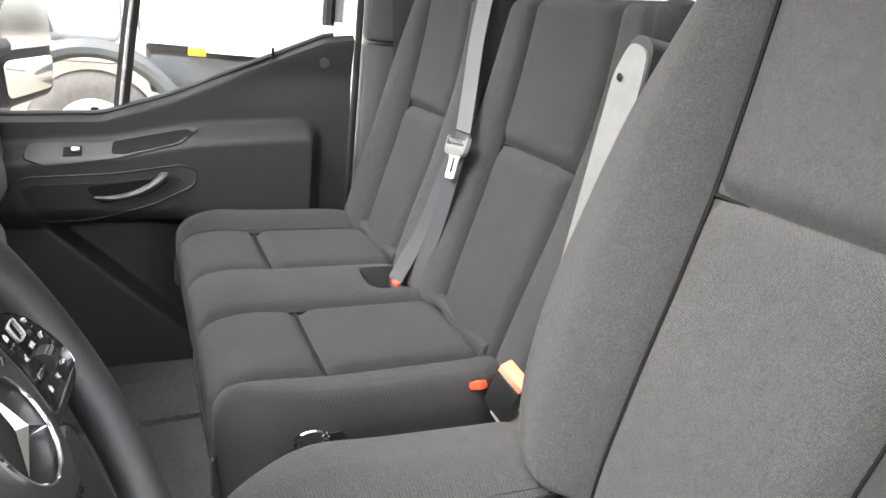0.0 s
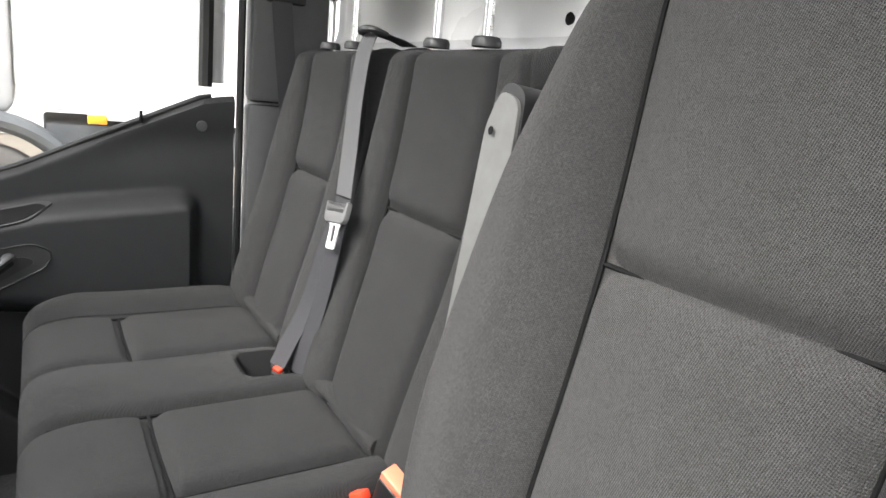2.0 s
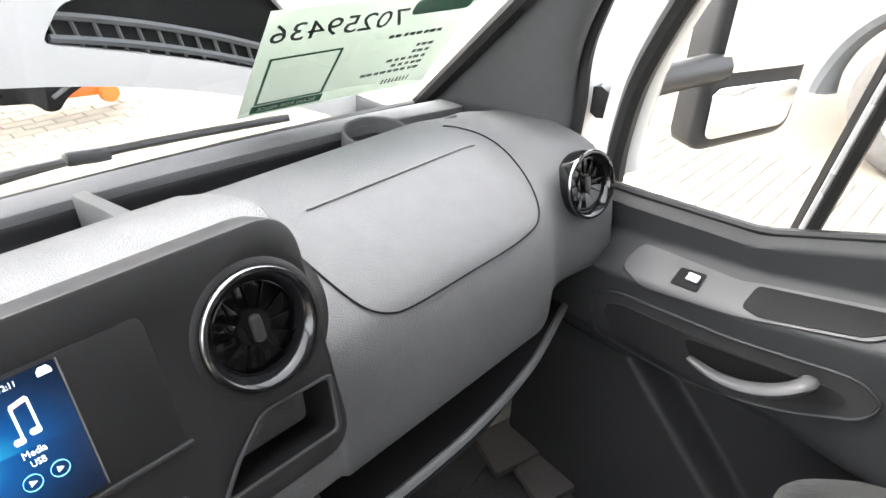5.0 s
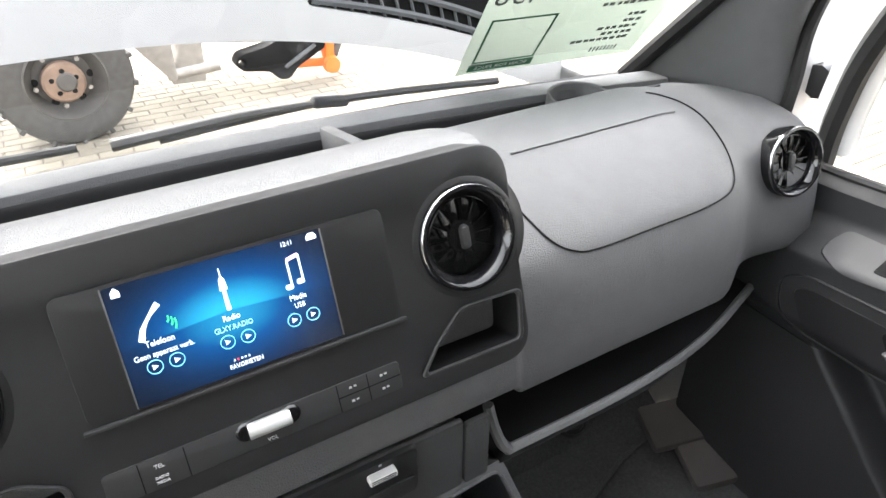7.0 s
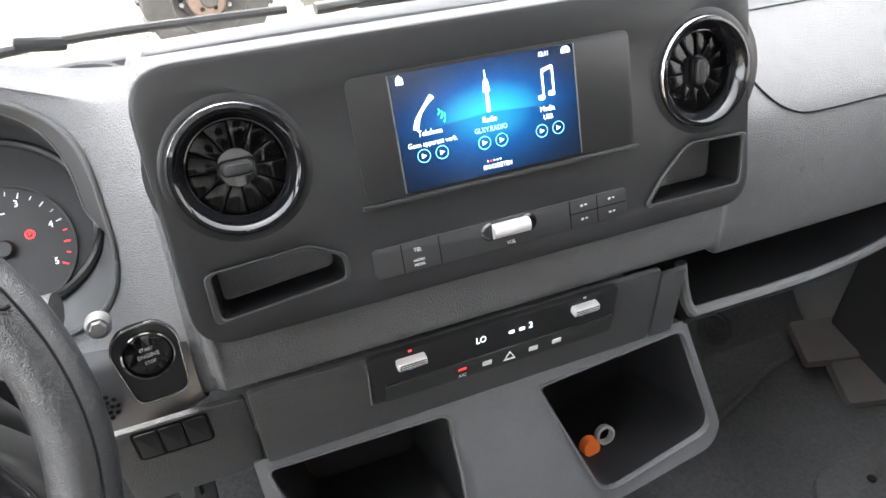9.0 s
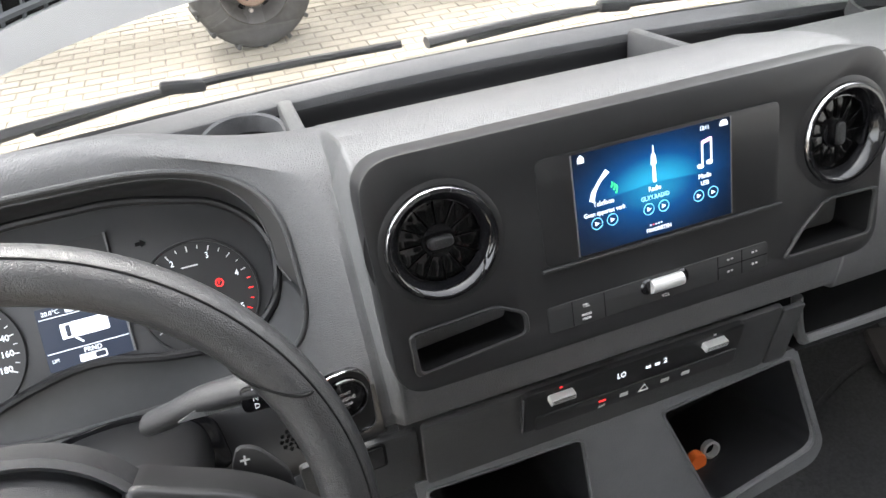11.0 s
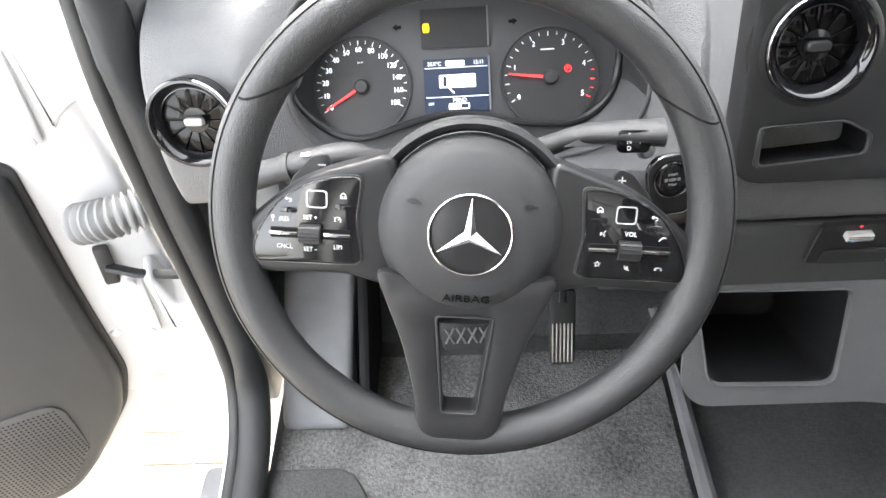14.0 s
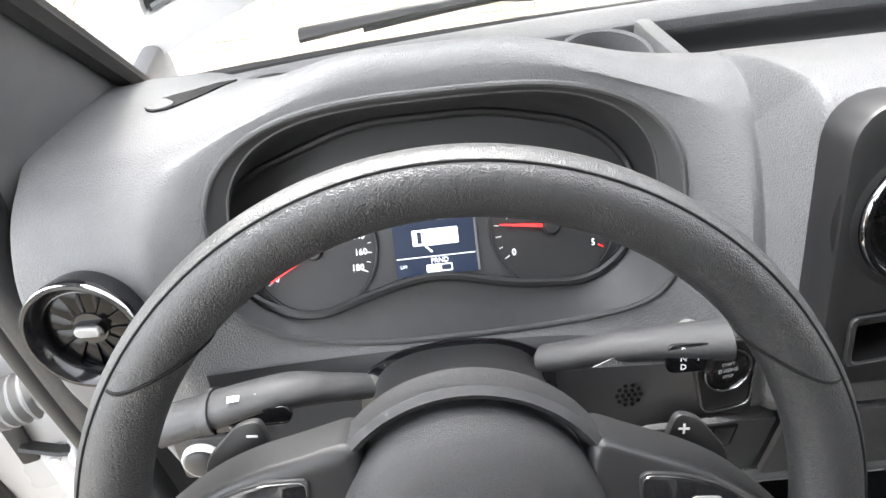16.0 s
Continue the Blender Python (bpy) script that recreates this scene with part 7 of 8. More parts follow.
def rim_line(a, c, lift=0.0):
    p = rim_ring(a / math.tau, c / math.tau)
    ctr = Vector((RW * math.cos(a), RW * math.sin(a), 0))
    return ctr + (p - ctr) * (1 + lift)


part("seam", tube([rim_line(math.tau * k / 120, radians(52)) for k in range(120)], 0.0007, 6, closed=True), M_DARK, wheel, "fine moulding seam round the rim")
for sg in (-1, 1):
    for s2 in (1,):
        a0 = math.pi / 2 - sg * radians(62)
        part("grip_seam", tube([rim_line(a0 + sg * radians(14) * (0.5 - 0.5 * math.cos(math.pi * k / 14)) , radians(60 + 150 * k / 14), 0.003) for k in range(15)], 0.0009, 6), M_DARK, wheel)
hub = [(0.0, 0.0215), (0.030, 0.0212), (0.046, 0.0195), (0.058, 0.0150), (0.0665, 0.006), (0.068, -0.002), (0.066, -0.03), (0.05, -0.045), (0, -0.045)]
part("airbag_cover", spin(hub, 72), M_AIRBAG, wheel, "round matt black airbag cover")
part("emblem_dish", spin([(0.036, 0.0185), (0.032, 0.0196), (0.029, 0.0212), (0.0, 0.0222)], 48), M_PANEL, wheel)
part("emblem_ring", spin([(0.0284, 0.0220), (0.0287, 0.0234), (0.0294, 0.0238), (0.0301, 0.0233), (0.0304, 0.0212)], 64), M_CHROME, wheel, "round chrome emblem ring")
for k in range(3):
    bm = bmesh.new()
    tip, l, r, c0, back = (0, 0.0272, 0.0224), (-0.0042, 0.0024, 0.0226), (0.0042, 0.0024, 0.0226), (0, 0.0, 0.0265), (0, -0.002, 0.0226)
    vs = [bm.verts.new(p) for p in (tip, l, back, r, c0)]
    for f in ((0, 1, 4), (0, 4, 3), (1, 2, 4), (2, 3, 4)):
        bm.faces.new([vs[i] for i in f])
    bm.transform(Matrix.Rotation(math.tau * k / 3, 4, "Z"))
    part("emblem_bar", bm, M_CHROME, wheel, "tapered chrome emblem bar", smooth=False)
lettering("AIRBAG", 0.0088, M_DARK, wheel, pose(0.0, -0.0495, 0.0186, 16), squeeze=1.15, thick=0.0004, label="embossed airbag lettering")
for sg in (-1, 1):
    part("horn_mark", tube([(sg * 0.046, 0.022, 0.0195), (sg * 0.041, 0.020, 0.0201), (sg * 0.036, 0.0215, 0.0205), (sg * 0.041, 0.024, 0.0200), (sg * 0.046, 0.022, 0.0195)], 0.0004, 6), M_PANEL, wheel)


ICONS = {
    "home": [[(-2, -2), (-2, 0.6), (0, 2.4), (2, 0.6), (2, -2), (0.7, -2), (0.7, -0.4), (-0.7, -0.4), (-0.7, -2), (-2, -2)]],
    "back": [[(-2.4, 1), (1.2, 1), (2.2, 0.2), (2, -1), (0.6, -1.5)], [(-1, 2.2), (-2.4, 1), (-1, -0.2)]],
    "voice": [[(-1.8, 1.4), (-1.8, -1.4)], [(-0.9, 0.9), (-0.9, -0.9)], [(2, 2.4), (0.6, 1.2), (1.1, 0.2), (0.4, -0.8), (1.6, -2)]],
    "phone": [[(-2.6, -1.4), (-1.6, -0.4), (-0.6, 0.9), (0.8, 1.5), (1.8, 1.2), (2.6, 1.4)]],
    "hang_up": [[(-2.6, -0.8), (-2.2, 0.4), (-0.8, 0.9), (0.8, 0.9), (2.2, 0.4), (2.6, -0.8)], [(-2.6, -0.8), (-1.5, -0.8)], [(2.6, -0.8), (1.5, -0.8)]],
    "star": [[(2.4 * (1 if k % 2 == 0 else 0.42) * math.sin(math.pi * k / 5), 2.4 * (1 if k % 2 == 0 else 0.42) * math.cos(math.pi * k / 5)) for k in range(11)]],
    "mute": [[(-1.6, -0.6), (-0.6, -0.6), (0.8, -1.8), (0.8, 1.8), (-0.6, 0.6), (-1.6, 0.6), (-1.6, -0.6)], [(-2, 1.8), (2, -1.8)]],
    "cruise": [[(2.3 * math.cos(radians(-40 + 26 * k)), 2.3 * math.sin(radians(-40 + 26 * k))) for k in range(11)], [(0, 0), (1.2, 1.2)], [(-3, 2.4), (-1.8, 1.6)]],
    "pin": [[(1.1 * math.cos(k * 0.785), 1.6 + 1.1 * math.sin(k * 0.785)) for k in range(9)], [(0, 0.5), (0, -2.4)]],
}


def icon(kind, x, y, z, parent):
    """A small printed line symbol on a pod."""
    lines = [tube([(x + a * 0.00095, y + b * 0.00095, z + 0.0002) for a, b in line], 0.00034, 5) for line in ICONS[kind]]
    return part(kind + "_symbol", join(*lines), M_PRINT, parent, "white printed symbol", smooth=False)


def pod(sg):
    """A side spoke with its gloss button pod."""
    base = [(0.055, 0.058), (0.085, 0.0475), (0.108, 0.0405), (0.130, 0.030), (0.152, 0.013), (0.168, -0.002), (0.170, -0.030), (0.150, -0.038), (0.090, -0.036), (0.058, -0.045), (0.05, 0.0)]
    face = [(0.079, 0.039), (0.100, 0.0375), (0.118, 0.032), (0.138, 0.019), (0.152, -0.001), (0.158, -0.018), (0.156, -0.027), (0.085, -0.0265), (0.079, -0.0235), (0.083, 0.006)]
    def flip(o):
        o = [(sg * x, y) for x, y in o]
        return o if sg > 0 else o[::-1]
    sp = part("spoke", slab(rounded_outline(flip(base), 0.012, 5), 0.030, 0.006, Matrix.Translation((0, 0, -0.0245)), 3), M_PANEL, wheel, "matt black spoke", at=Matrix.Translation((0, -0.0045, 0)))
    o = rounded_outline(flip(face), 0.006, 4)
    c = sum((Vector(p) for p in o), Vector((0, 0))) / len(o)
    pd = part("button_pod", slab(o, 0.0030, 0.0012, Matrix.Translation((0, 0, 0.0050))), M_GLOSS, sp, "gloss black button pod")
    part("pod_edge", frame_slab([c + (Vector(p) - c) * 1.05 for p in o], [Vector(p) * 1.0 for p in o], 0.0022, Matrix.Translation((0, 0, 0.0050)), 0.0008), M_PANEL_GREY, sp)
    part("pod_line", frame_slab([c + (Vector(p) - c) * 1.018 for p in o], [Vector(p) for p in o], 0.0034, Matrix.Translation((0, 0, 0.0048)), 0.0004), M_VENT_EDGE, sp, "thin bright pod edge")
    z = 0.0081
    cx = 0.1145
    sq = rounded_outline([(-0.0075, -0.0065), (0.0075, -0.0065), (0.0075, 0.0065), (-0.0075, 0.0065)], 0.003)
    part("touch_key", frame_slab(sq, [Vector(p) * 0.88 for p in sq], 0.0010, pose(sg * 0.1105, 0.0215, z)), M_SATIN, sp, "square silver edged touch key")
    for x in (0.0915, 0.131):
        part("rocker_key", rounded_box(0.012, 0.0042, 0.0022, 0.001, 2, pose(sg * x, 0.0165 if x < 0.1 else 0.0125, z)), M_GLOSS, sp)
        icon("home" if (x < 0.1) else "back", sg * x, 0.0245 if x < 0.1 else 0.020, z, sp)
    part("slot_bar", rounded_box(0.058, 0.0080, 0.0010, 0.0004, 1, pose(sg * 0.1155, -0.0045, z)), M_DARK, sp)
    for x in (0.0965, 0.1345):
        part("rocker_bar", rounded_box(0.021, 0.0034, 0.0034, 0.0012, 2, pose(sg * x, -0.0045, z + 0.001)), M_VENT_EDGE, sp, "slim silver rocker")
    wheel_r = tube([(sg * 0.1155 - 0.0078, -0.0045, z), (sg * 0.1155 + 0.0078, -0.0045, z)], 0.0072, 28)
    part("thumb_roller", wheel_r, M_PANEL, sp, "ribbed black thumb roller")
    for k in range(9):
        a = radians(10 + 20 * k)
        part("rib", rounded_box(0.0146, 0.0008, 0.0008, 0, 1, pose(sg * 0.1155, -0.0045 + 0.0072 * math.cos(a), z + 0.0072 * math.sin(a), 0)), M_PANEL_GREY, sp, smooth=False)
    labels = ([("SET +", -0.1155, 0.0075, 0.0056), ("SET –", -0.1155, -0.0165, 0.0056), ("/RES", -0.1345, 0.0055, 0.0056), ("CNCL", -0.1345, -0.0150, 0.0056), ("LIM", -0.0955, -0.0140, 0.0056)]
              if sg < 0 else [("VOL", 0.1155, 0.0075, 0.0060)])
    for txt, x, y, sz in labels:
        lettering(txt, sz * 0.84, M_PRINT, sp, pose(x, y, z + 0.0002), squeeze=0.92)
    for kind, x, y in ((("voice", 0.0955, 0.0070), ("phone", 0.1385, 0.0050), ("star", 0.0940, -0.0160), ("mute", 0.1155, -0.0180), ("hang_up", 0.1385, -0.0175)) if sg > 0 else (("cruise", -0.0955, 0.0065), ("pin", -0.1425, 0.0055))):
        icon(kind, x, y, z, sp)
    pp = [(0.113, 0.040), (0.118, 0.054), (0.130, 0.051), (0.147, 0.032), (0.151, 0.012), (0.120, 0.012)]
    pdl = part("shift_paddle", slab(rounded_outline(flip([(x - 0.006, y - 0.012) for x, y in pp]), 0.005, 4), 0.005, 0.0015, pose(0, 0, -0.043)), M_PANEL, wheel, "black shift paddle")
    part("mark", rounded_box(0.006, 0.0012, 0.0003, 0, 1, pose(sg * 0.116, 0.033, -0.0377)), M_PRINT, pdl)
    if sg > 0:
        part("mark", rounded_box(0.0012, 0.006, 0.0003, 0, 1, pose(0.116, 0.033, -0.0376)), M_PRINT, pdl)


pod(-1)
pod(1)
# yoke ring that carries the spokes round the hub
part("hub_collar", spin([(0.0685, -0.012), (0.0720, 0.0), (0.0755, 0.0035), (0.0790, 0.0), (0.0790, -0.02)], 72), M_AIRBAG, wheel, "smooth collar round the airbag cover")
low = [(-0.070, -0.030), (-0.058, -0.060), (-0.047, -0.088), (-0.036, -0.13), (-0.033, -0.160), (-0.024, -0.173), (0.024, -0.173), (0.033, -0.160), (0.036, -0.13), (0.047, -0.088), (0.058, -0.060), (0.070, -0.030), (0.0, -0.045)]
cut = rounded_outline([(-0.0205, -0.066), (0.0205, -0.066), (0.0130, -0.146), (-0.0130, -0.146)], 0.004, 4)
bm = plate_with_holes(rounded_outline(low, 0.014, 6), [cut], 0.024, Matrix.Translation((0, 0, -0.009)), 0.004)
part("lower_spoke", bm, M_PANEL, wheel, "forked lower spoke with a slot")
part("slot_edge", frame_slab([Vector(p) * 1.0 + Vector((0, 0)) for p in [Vector((q[0] * 1.10, -0.107 + (q[1] + 0.107) * 1.03)) for q in cut]], cut, 0.0012, Matrix.Translation((0, 0, 0.0148)), 0.0004), M_PANEL_GREY, wheel)

# ---- outside: yard ----
ground = part("ground", grid(lambda u, v: (lerp(-150, 150, u), lerp(-150, 150, v), GROUND_Z - 0.008), 4, 4), material(
    "sandy_joint_ground", (0.11, 0.095, 0.075), 0.9, vary=0.15, scale=2, blotch=0.4))
tagged(ground, "pale sandy paved yard ground", "ground", kind="structure")

# ---- open bonnet before the windscreen ----
bonnet = thing("bonnet", "open white bonnet standing up before the windscreen", "bonnet", pose(MID, 0.80, 0.66))
inv_bn = bonnet.matrix_basis.inverted()


BC = -0.023


def arch(x):
    return 0.842 - 0.235 * abs((x - BC) / 0.93) ** 2.2


nb = 36
lower_edge = [(x, arch(x)) for x in [lerp(BC - 0.91, BC + 0.91, i / nb) for i in range(nb + 1)]]
edge_o = lower_edge + [(BC + 0.86, 0.86), (BC + 0.84, 1.20), (BC + 0.76, 1.56), (BC - 0.76, 1.56), (BC - 0.84, 1.20), (BC - 0.86, 0.86)]
holes = []
for sg in (-1, 1):
    h = [(0.365, 0.868), (0.49, 0.835), (0.61, 0.800), (0.72, 0.762), (0.805, 0.728), (0.80, 0.77), (0.765, 0.84), (0.71, 0.90), (0.53, 0.93), (0.40, 0.915)]
    h = [(BC + sg * x, z) for x, z in h]
    holes.append(rounded_outline(h if sg > 0 else h[::-1], 0.015, 3))
BN = inv_bn @ plane_at((0, 0.80, 0), (1, 0, 0), (0, 0.0, 1))
part("bonnet_panel", plate_with_holes(edge_o, holes, 0.02, BN @ pose(0, 0, -0.02)), M_WHITE, bonnet, "white painted bonnet panel", smooth=False)
for sg, h in zip((-1, 1), holes):
    gr = part("grille", slab([(p[0], p[1]) for p in h], 0.006, 0, BN @ pose(0, 0, -0.022)), M_DARK, bonnet, "black slatted air grille")
    for k in range(3):
        pts = [(BC + sg * lerp(0.38, 0.79, i / 12), arch(BC + sg * lerp(0.38, 0.79, i / 12)) + 0.032 + 0.030 * k) for i in range(13)]
        part("slat", tube([BN @ Vector((x, z, -0.010)) for x, z in pts], 0.006, 6), M_TRUCKGREY, gr)
    for k in range(14):
        x = BC + sg * lerp(0.40, 0.78, k / 13)
        part("rib", tube([BN @ Vector((x, arch(x) + 0.015, -0.012)), BN @ Vector((x - sg * 0.02, arch(x) + 0.10, -0.012))], 0.003, 5), M_TRUCKGREY, gr)

# cowl under the windscreen, and wipers
def cowl_sheet(u, v):
    x = lerp(-0.86, 0.91, u)
    bow = ((x - MID) / 0.83) ** 2
    y0 = 0.672 - 0.13 * bow
    return (x, y0 + 0.05 * v, 0.722 - 0.05 * v)


cowl = part("cowl", thicken(grid(cowl_sheet, 24, 4), 0.01), M_RUBBER)
tagged(cowl, "black plastic cowl below the windscreen", "cowl", kind="structure")


def wiper(keys, tip_keys, name="wiper"):
    w = thing(name, "black windscreen wiper lying on the cowl", "wiper", pose(*keys[0]), group="windscreen wipers")
    iv = w.matrix_basis.inverted()
    part("arm", tube([iv @ p for p in curve_points(keys, 14)], [lerp(0.020, 0.008, i / 13) for i in range(14)], 8, squash=0.45), M_RUBBER, w, "dark wiper arm")
    part("blade", tube([iv @ p for p in curve_points(tip_keys, 14)], 0.006, 8), M_RUBBER, w, "black wiper blade")
    part("blade_clip", rounded_box(0.06, 0.02, 0.018, 0.006, at=iv @ pose(*keys[-1], 0, 8, 4)), M_PANEL, w)
    return w


wiper([(-0.60, 0.69, 0.732), (-0.45, 0.695, 0.746), (-0.33, 0.70, 0.752)], [(-0.52, 0.685, 0.735), (-0.30, 0.70, 0.752), (-0.02, 0.71, 0.748)])
wiper([(0.02, 0.71, 0.742), (0.20, 0.705, 0.750), (0.33, 0.70, 0.748)], [(0.08, 0.70, 0.740), (0.33, 0.70, 0.748), (0.62, 0.67, 0.738)])

# ---- price sheet behind the windscreen ----
sheet = thing("price_sheet", "pale green printed price sheet leaning on the windscreen", "paper sheet", pose(0.66, 0.50, 0.82))
iv = sheet.matrix_basis.inverted()
SHEET_X, SHEET_Y = Vector((0.988, -0.155, 0.011)), Vector((-0.107, -0.640, 0.760))
SHEET_K = 0.785
PS = iv @ plane_at(Vector((0.529, 0.509, 0.858)) - SHEET_X * (0.085 * SHEET_K) - SHEET_Y * (0.095 * SHEET_K), SHEET_X, SHEET_Y) @ Matrix.Scale(SHEET_K, 4)
Wd = 0.375
part("paper", slab([(0, 0), (Wd, 0), (Wd, 0.265), (0, 0.265)], 0.0006, 0, PS), M_PAPER, sheet, "pale green paper", smooth=False)
MIR = Matrix.Diagonal((-1, 1, 1, 1))


def sh_box(x0, x1, y0, y1, mat, nm="printed_bar"):
    return part(nm, rounded_box(x1 - x0, y1 - y0, 0.0004, 0, 1, PS @ pose((x0 + x1) / 2, (y0 + y1) / 2, 0.0010)), mat, sheet, smooth=False)


lettering("70259436", 0.058, M_INK, sheet, PS @ pose(0.125, 0.212, 0.0012) @ MIR, squeeze=1.0, label="mirrored stock number seen through the paper")
o = [Vector((-0.062, -0.062)), Vector((0.062, -0.062)), Vector((0.062, 0.062)), Vector((-0.062, 0.062))]
part("printed_frame", frame_slab(o, [v * 0.93 for v in o], 0.0005, PS @ pose(0.085, 0.095, 0.0008)), M_GREEN, sheet, "green printed square frame", smooth=False)
sh_box(0.02, 0.15, 0.008, 0.030, M_GREEN, "printed_band")
lettering("SCAN FOR PRICE", 0.014, M_PAPER, sheet, PS @ pose(0.085, 0.019, 0.0016) @ MIR)
part("printed_badge", slab(rounded_outline([(0.245, 0.215), (0.365, 0.215), (0.365, 0.25), (0.245, 0.25)], 0.012), 0.0005, 0, PS @ pose(0, 0, 0.0008)), M_GREEN, sheet, "dark green rounded badge", smooth=False)
for k, (y, w) in enumerate(((0.165, 0.12), (0.130, 0.055), (0.112, 0.045), (0.094, 0.085), (0.077, 0.075), (0.060, 0.135))):
    for j in range(int(w / 0.014)):
        x1 = 0.335 - j * 0.014
        sh_box(x1 - random.uniform(0.007, 0.012), x1, y - 0.004, y + 0.004, M_INK)
for j in range(8):
    sh_box(0.27 + j * 0.008, 0.27 + j * 0.008 + random.uniform(0.002, 0.005), 0.020, 0.034, M_INK)

# ---- vehicles in the yard ----
def truck_wheel(parent, c, axis_x, r, w, rim_mat, hubs=10, lugs=28, rubber=None):
    """A wheel: treaded tyre, rim with holes, hub and nuts. axis_x: +1 or -1, the side that is seen."""
    at = parent.matrix_basis.inverted() @ c
    ty = part("tyre", spin([(r * 0.58, -w / 2), (r * 0.75, -w / 2 - 0.012), (r * 0.93, -w / 2), (r * 0.985, -w * 0.42), (r, -w * 0.3), (r, w * 0.3), (r * 0.985, w * 0.42), (r * 0.93, w / 2), (r * 0.75, w / 2 + 0.012), (r * 0.58, w / 2)], 56, at), rubber or M_TYRE, parent, "dusty tyre")
    rm = part("rim", spin([(r * 0.60, w / 2), (r * 0.57, w / 2 + 0.01), (r * 0.53, w * 0.3), (r * 0.42, w * 0.12), (r * 0.25, w * 0.14), (0, w * 0.14)], 40, at), rim_mat, ty, "steel wheel rim")
    for k in range(hubs):
        a = math.tau * k / hubs
        part("rim_hole", spin([(0, 0.002), (r * 0.055, 0.002), (r * 0.06, 0)], 12, at @ pose(r * 0.40 * math.cos(a), r * 0.40 * math.sin(a), w * 0.135)), M_DARK, rm)
    part("hub", spin([(r * 0.20, w * 0.14), (r * 0.19, w * 0.45), (r * 0.12, w * 0.55), (0, w * 0.56)], 24, at), rim_mat, rm)
    for k in range(lugs):
        a = math.tau * k / 28
        part("lug", rounded_box(0.05 * r / 0.5, 0.030, w * 0.48, 0.006, 1, at @ Matrix.Rotation(a, 4, "Z") @ pose(r * 0.995, 0, w * 0.24 * (1 if k % 2 else -1), 0, 0, 0)), M_TYRE, ty)
    return ty


truck = thing("box_truck", "white box truck parked beside the van", "truck", pose(5.4, 0.0, GROUND_Z))
ivt = truck.matrix_basis.inverted()
wz = GROUND_Z + 0.5
truck_wheel(truck, pose(5.30, 0.22, wz, 0, -90, 0), -1, 0.50, 0.30, M_WHITE_DIRTY, 10, 0, M_TYRE_PALE)
part("cargo_box", rounded_box(2.4, 6.0, 2.6, 0.02, at=ivt @ pose(6.5, -3.14, 1.87)), M_WHITE_DIRTY, truck, "white cargo box wall")
part("side_rail", rounded_box(0.06, 5.6, 0.06, 0.01, at=ivt @ pose(5.28, -3.30, 0.54)), M_WHITE_DIRTY, truck, "pale lower side rail")
part("chassis", rounded_box(1.2, 6.4, 0.32, 0.03, at=ivt @ pose(6.0, -3.4, 0.30)), M_TRUCKGREY, truck, "dark grey chassis side")
part("side_lamp", rounded_box(0.03, 0.14, 0.07, 0.01, at=ivt @ pose(5.24, -0.56, 0.515)), M_AMBER, truck, "amber side lamp")
part("cab", rounded_box(2.3, 1.9, 2.0, 0.12, 4, at=ivt @ pose(6.45, 0.95, 1.50)), M_WHITE, truck, "white truck cab")
part("step_panel", slab(rounded_outline([(-0.17, -0.10), (0.15, -0.09), (0.10, 0.10), (-0.14, 0.09)], 0.02), 0.02, 0.004, ivt @ plane_at((5.296, 0.62, 0.66), (0, -1, 0), (0, 0, 1))), M_TRUCKGREY, truck, "dark grey step panel on the cab side")
fen = [(5.24, 0.22 + 0.68 * math.cos(a), wz + 0.68 * math.sin(a)) for a in [radians(-5 + 190 * k / 30) for k in range(31)]]
part("wheel_arch", tube([ivt @ Vector(p) for p in fen], 0.11, 10, squash=0.7), M_TRUCKGREY, truck, "grey plastic wheel arch")

wall_far = thing("warehouse", "pale warehouse wall across the yard", "building", pose(16, 0, GROUND_Z))
part("wall", rounded_box(0.4, 60, 7, 0.05, at=pose(0, 0, 3.5)), M_WHITE_DIRTY, wall_far)

loader = thing("wheel_loader", "orange and black machine with a large dirty tyre", "loader", pose(0.2, 5.0, GROUND_Z))
ivl = loader.matrix_basis.inverted() @ Matrix.Translation((0.08, 0, 0))
M_RIMD = material("dirty_dark_rim", (0.07, 0.065, 0.06), 0.7, vary=0.3)
for wx, wy in ((-0.08, 4.66), (-2.62, 5.10)):
    truck_wheel(loader, pose(wx + 0.08, wy, GROUND_Z + 0.42, 90, 0, 8), -1, 0.42, 0.30, M_RIMD, 6)
    HB = ivl @ pose(wx, wy - 0.09, GROUND_Z + 0.42, 90, 0, 8)
    hub = part("drive_hub", spin([(0.128, 0.0), (0.128, 0.05), (0.115, 0.062), (0, 0.066)], 28, HB), M_RUST, loader, "rusty brown wheel hub")
    for k in range(5):
        a = math.tau * k / 5 + 0.3
        part("hub_hole", spin([(0, 0.002), (0.014, 0.002), (0.016, 0)], 12, HB @ pose(0.075 * math.cos(a), 0.075 * math.sin(a), 0.0655)), M_DARK, hub)
        part("wheel_bolt", spin([(0, 0.018), (0.014, 0.018), (0.016, 0)], 6, HB @ pose(0.165 * math.cos(a + 0.5), 0.165 * math.sin(a + 0.5), 0.0)), M_STEEL, hub)
part("chassis", rounded_box(3.4, 0.7, 0.40, 0.06, at=ivl @ pose(-0.5, 5.65, 0.18)), M_TRUCKGREY, loader, "dark machine frame")
leg = [(0.615, -0.535), (0.87, -0.545), (0.90, 0.20), (0.70, 0.22), (0.70, -0.28)]
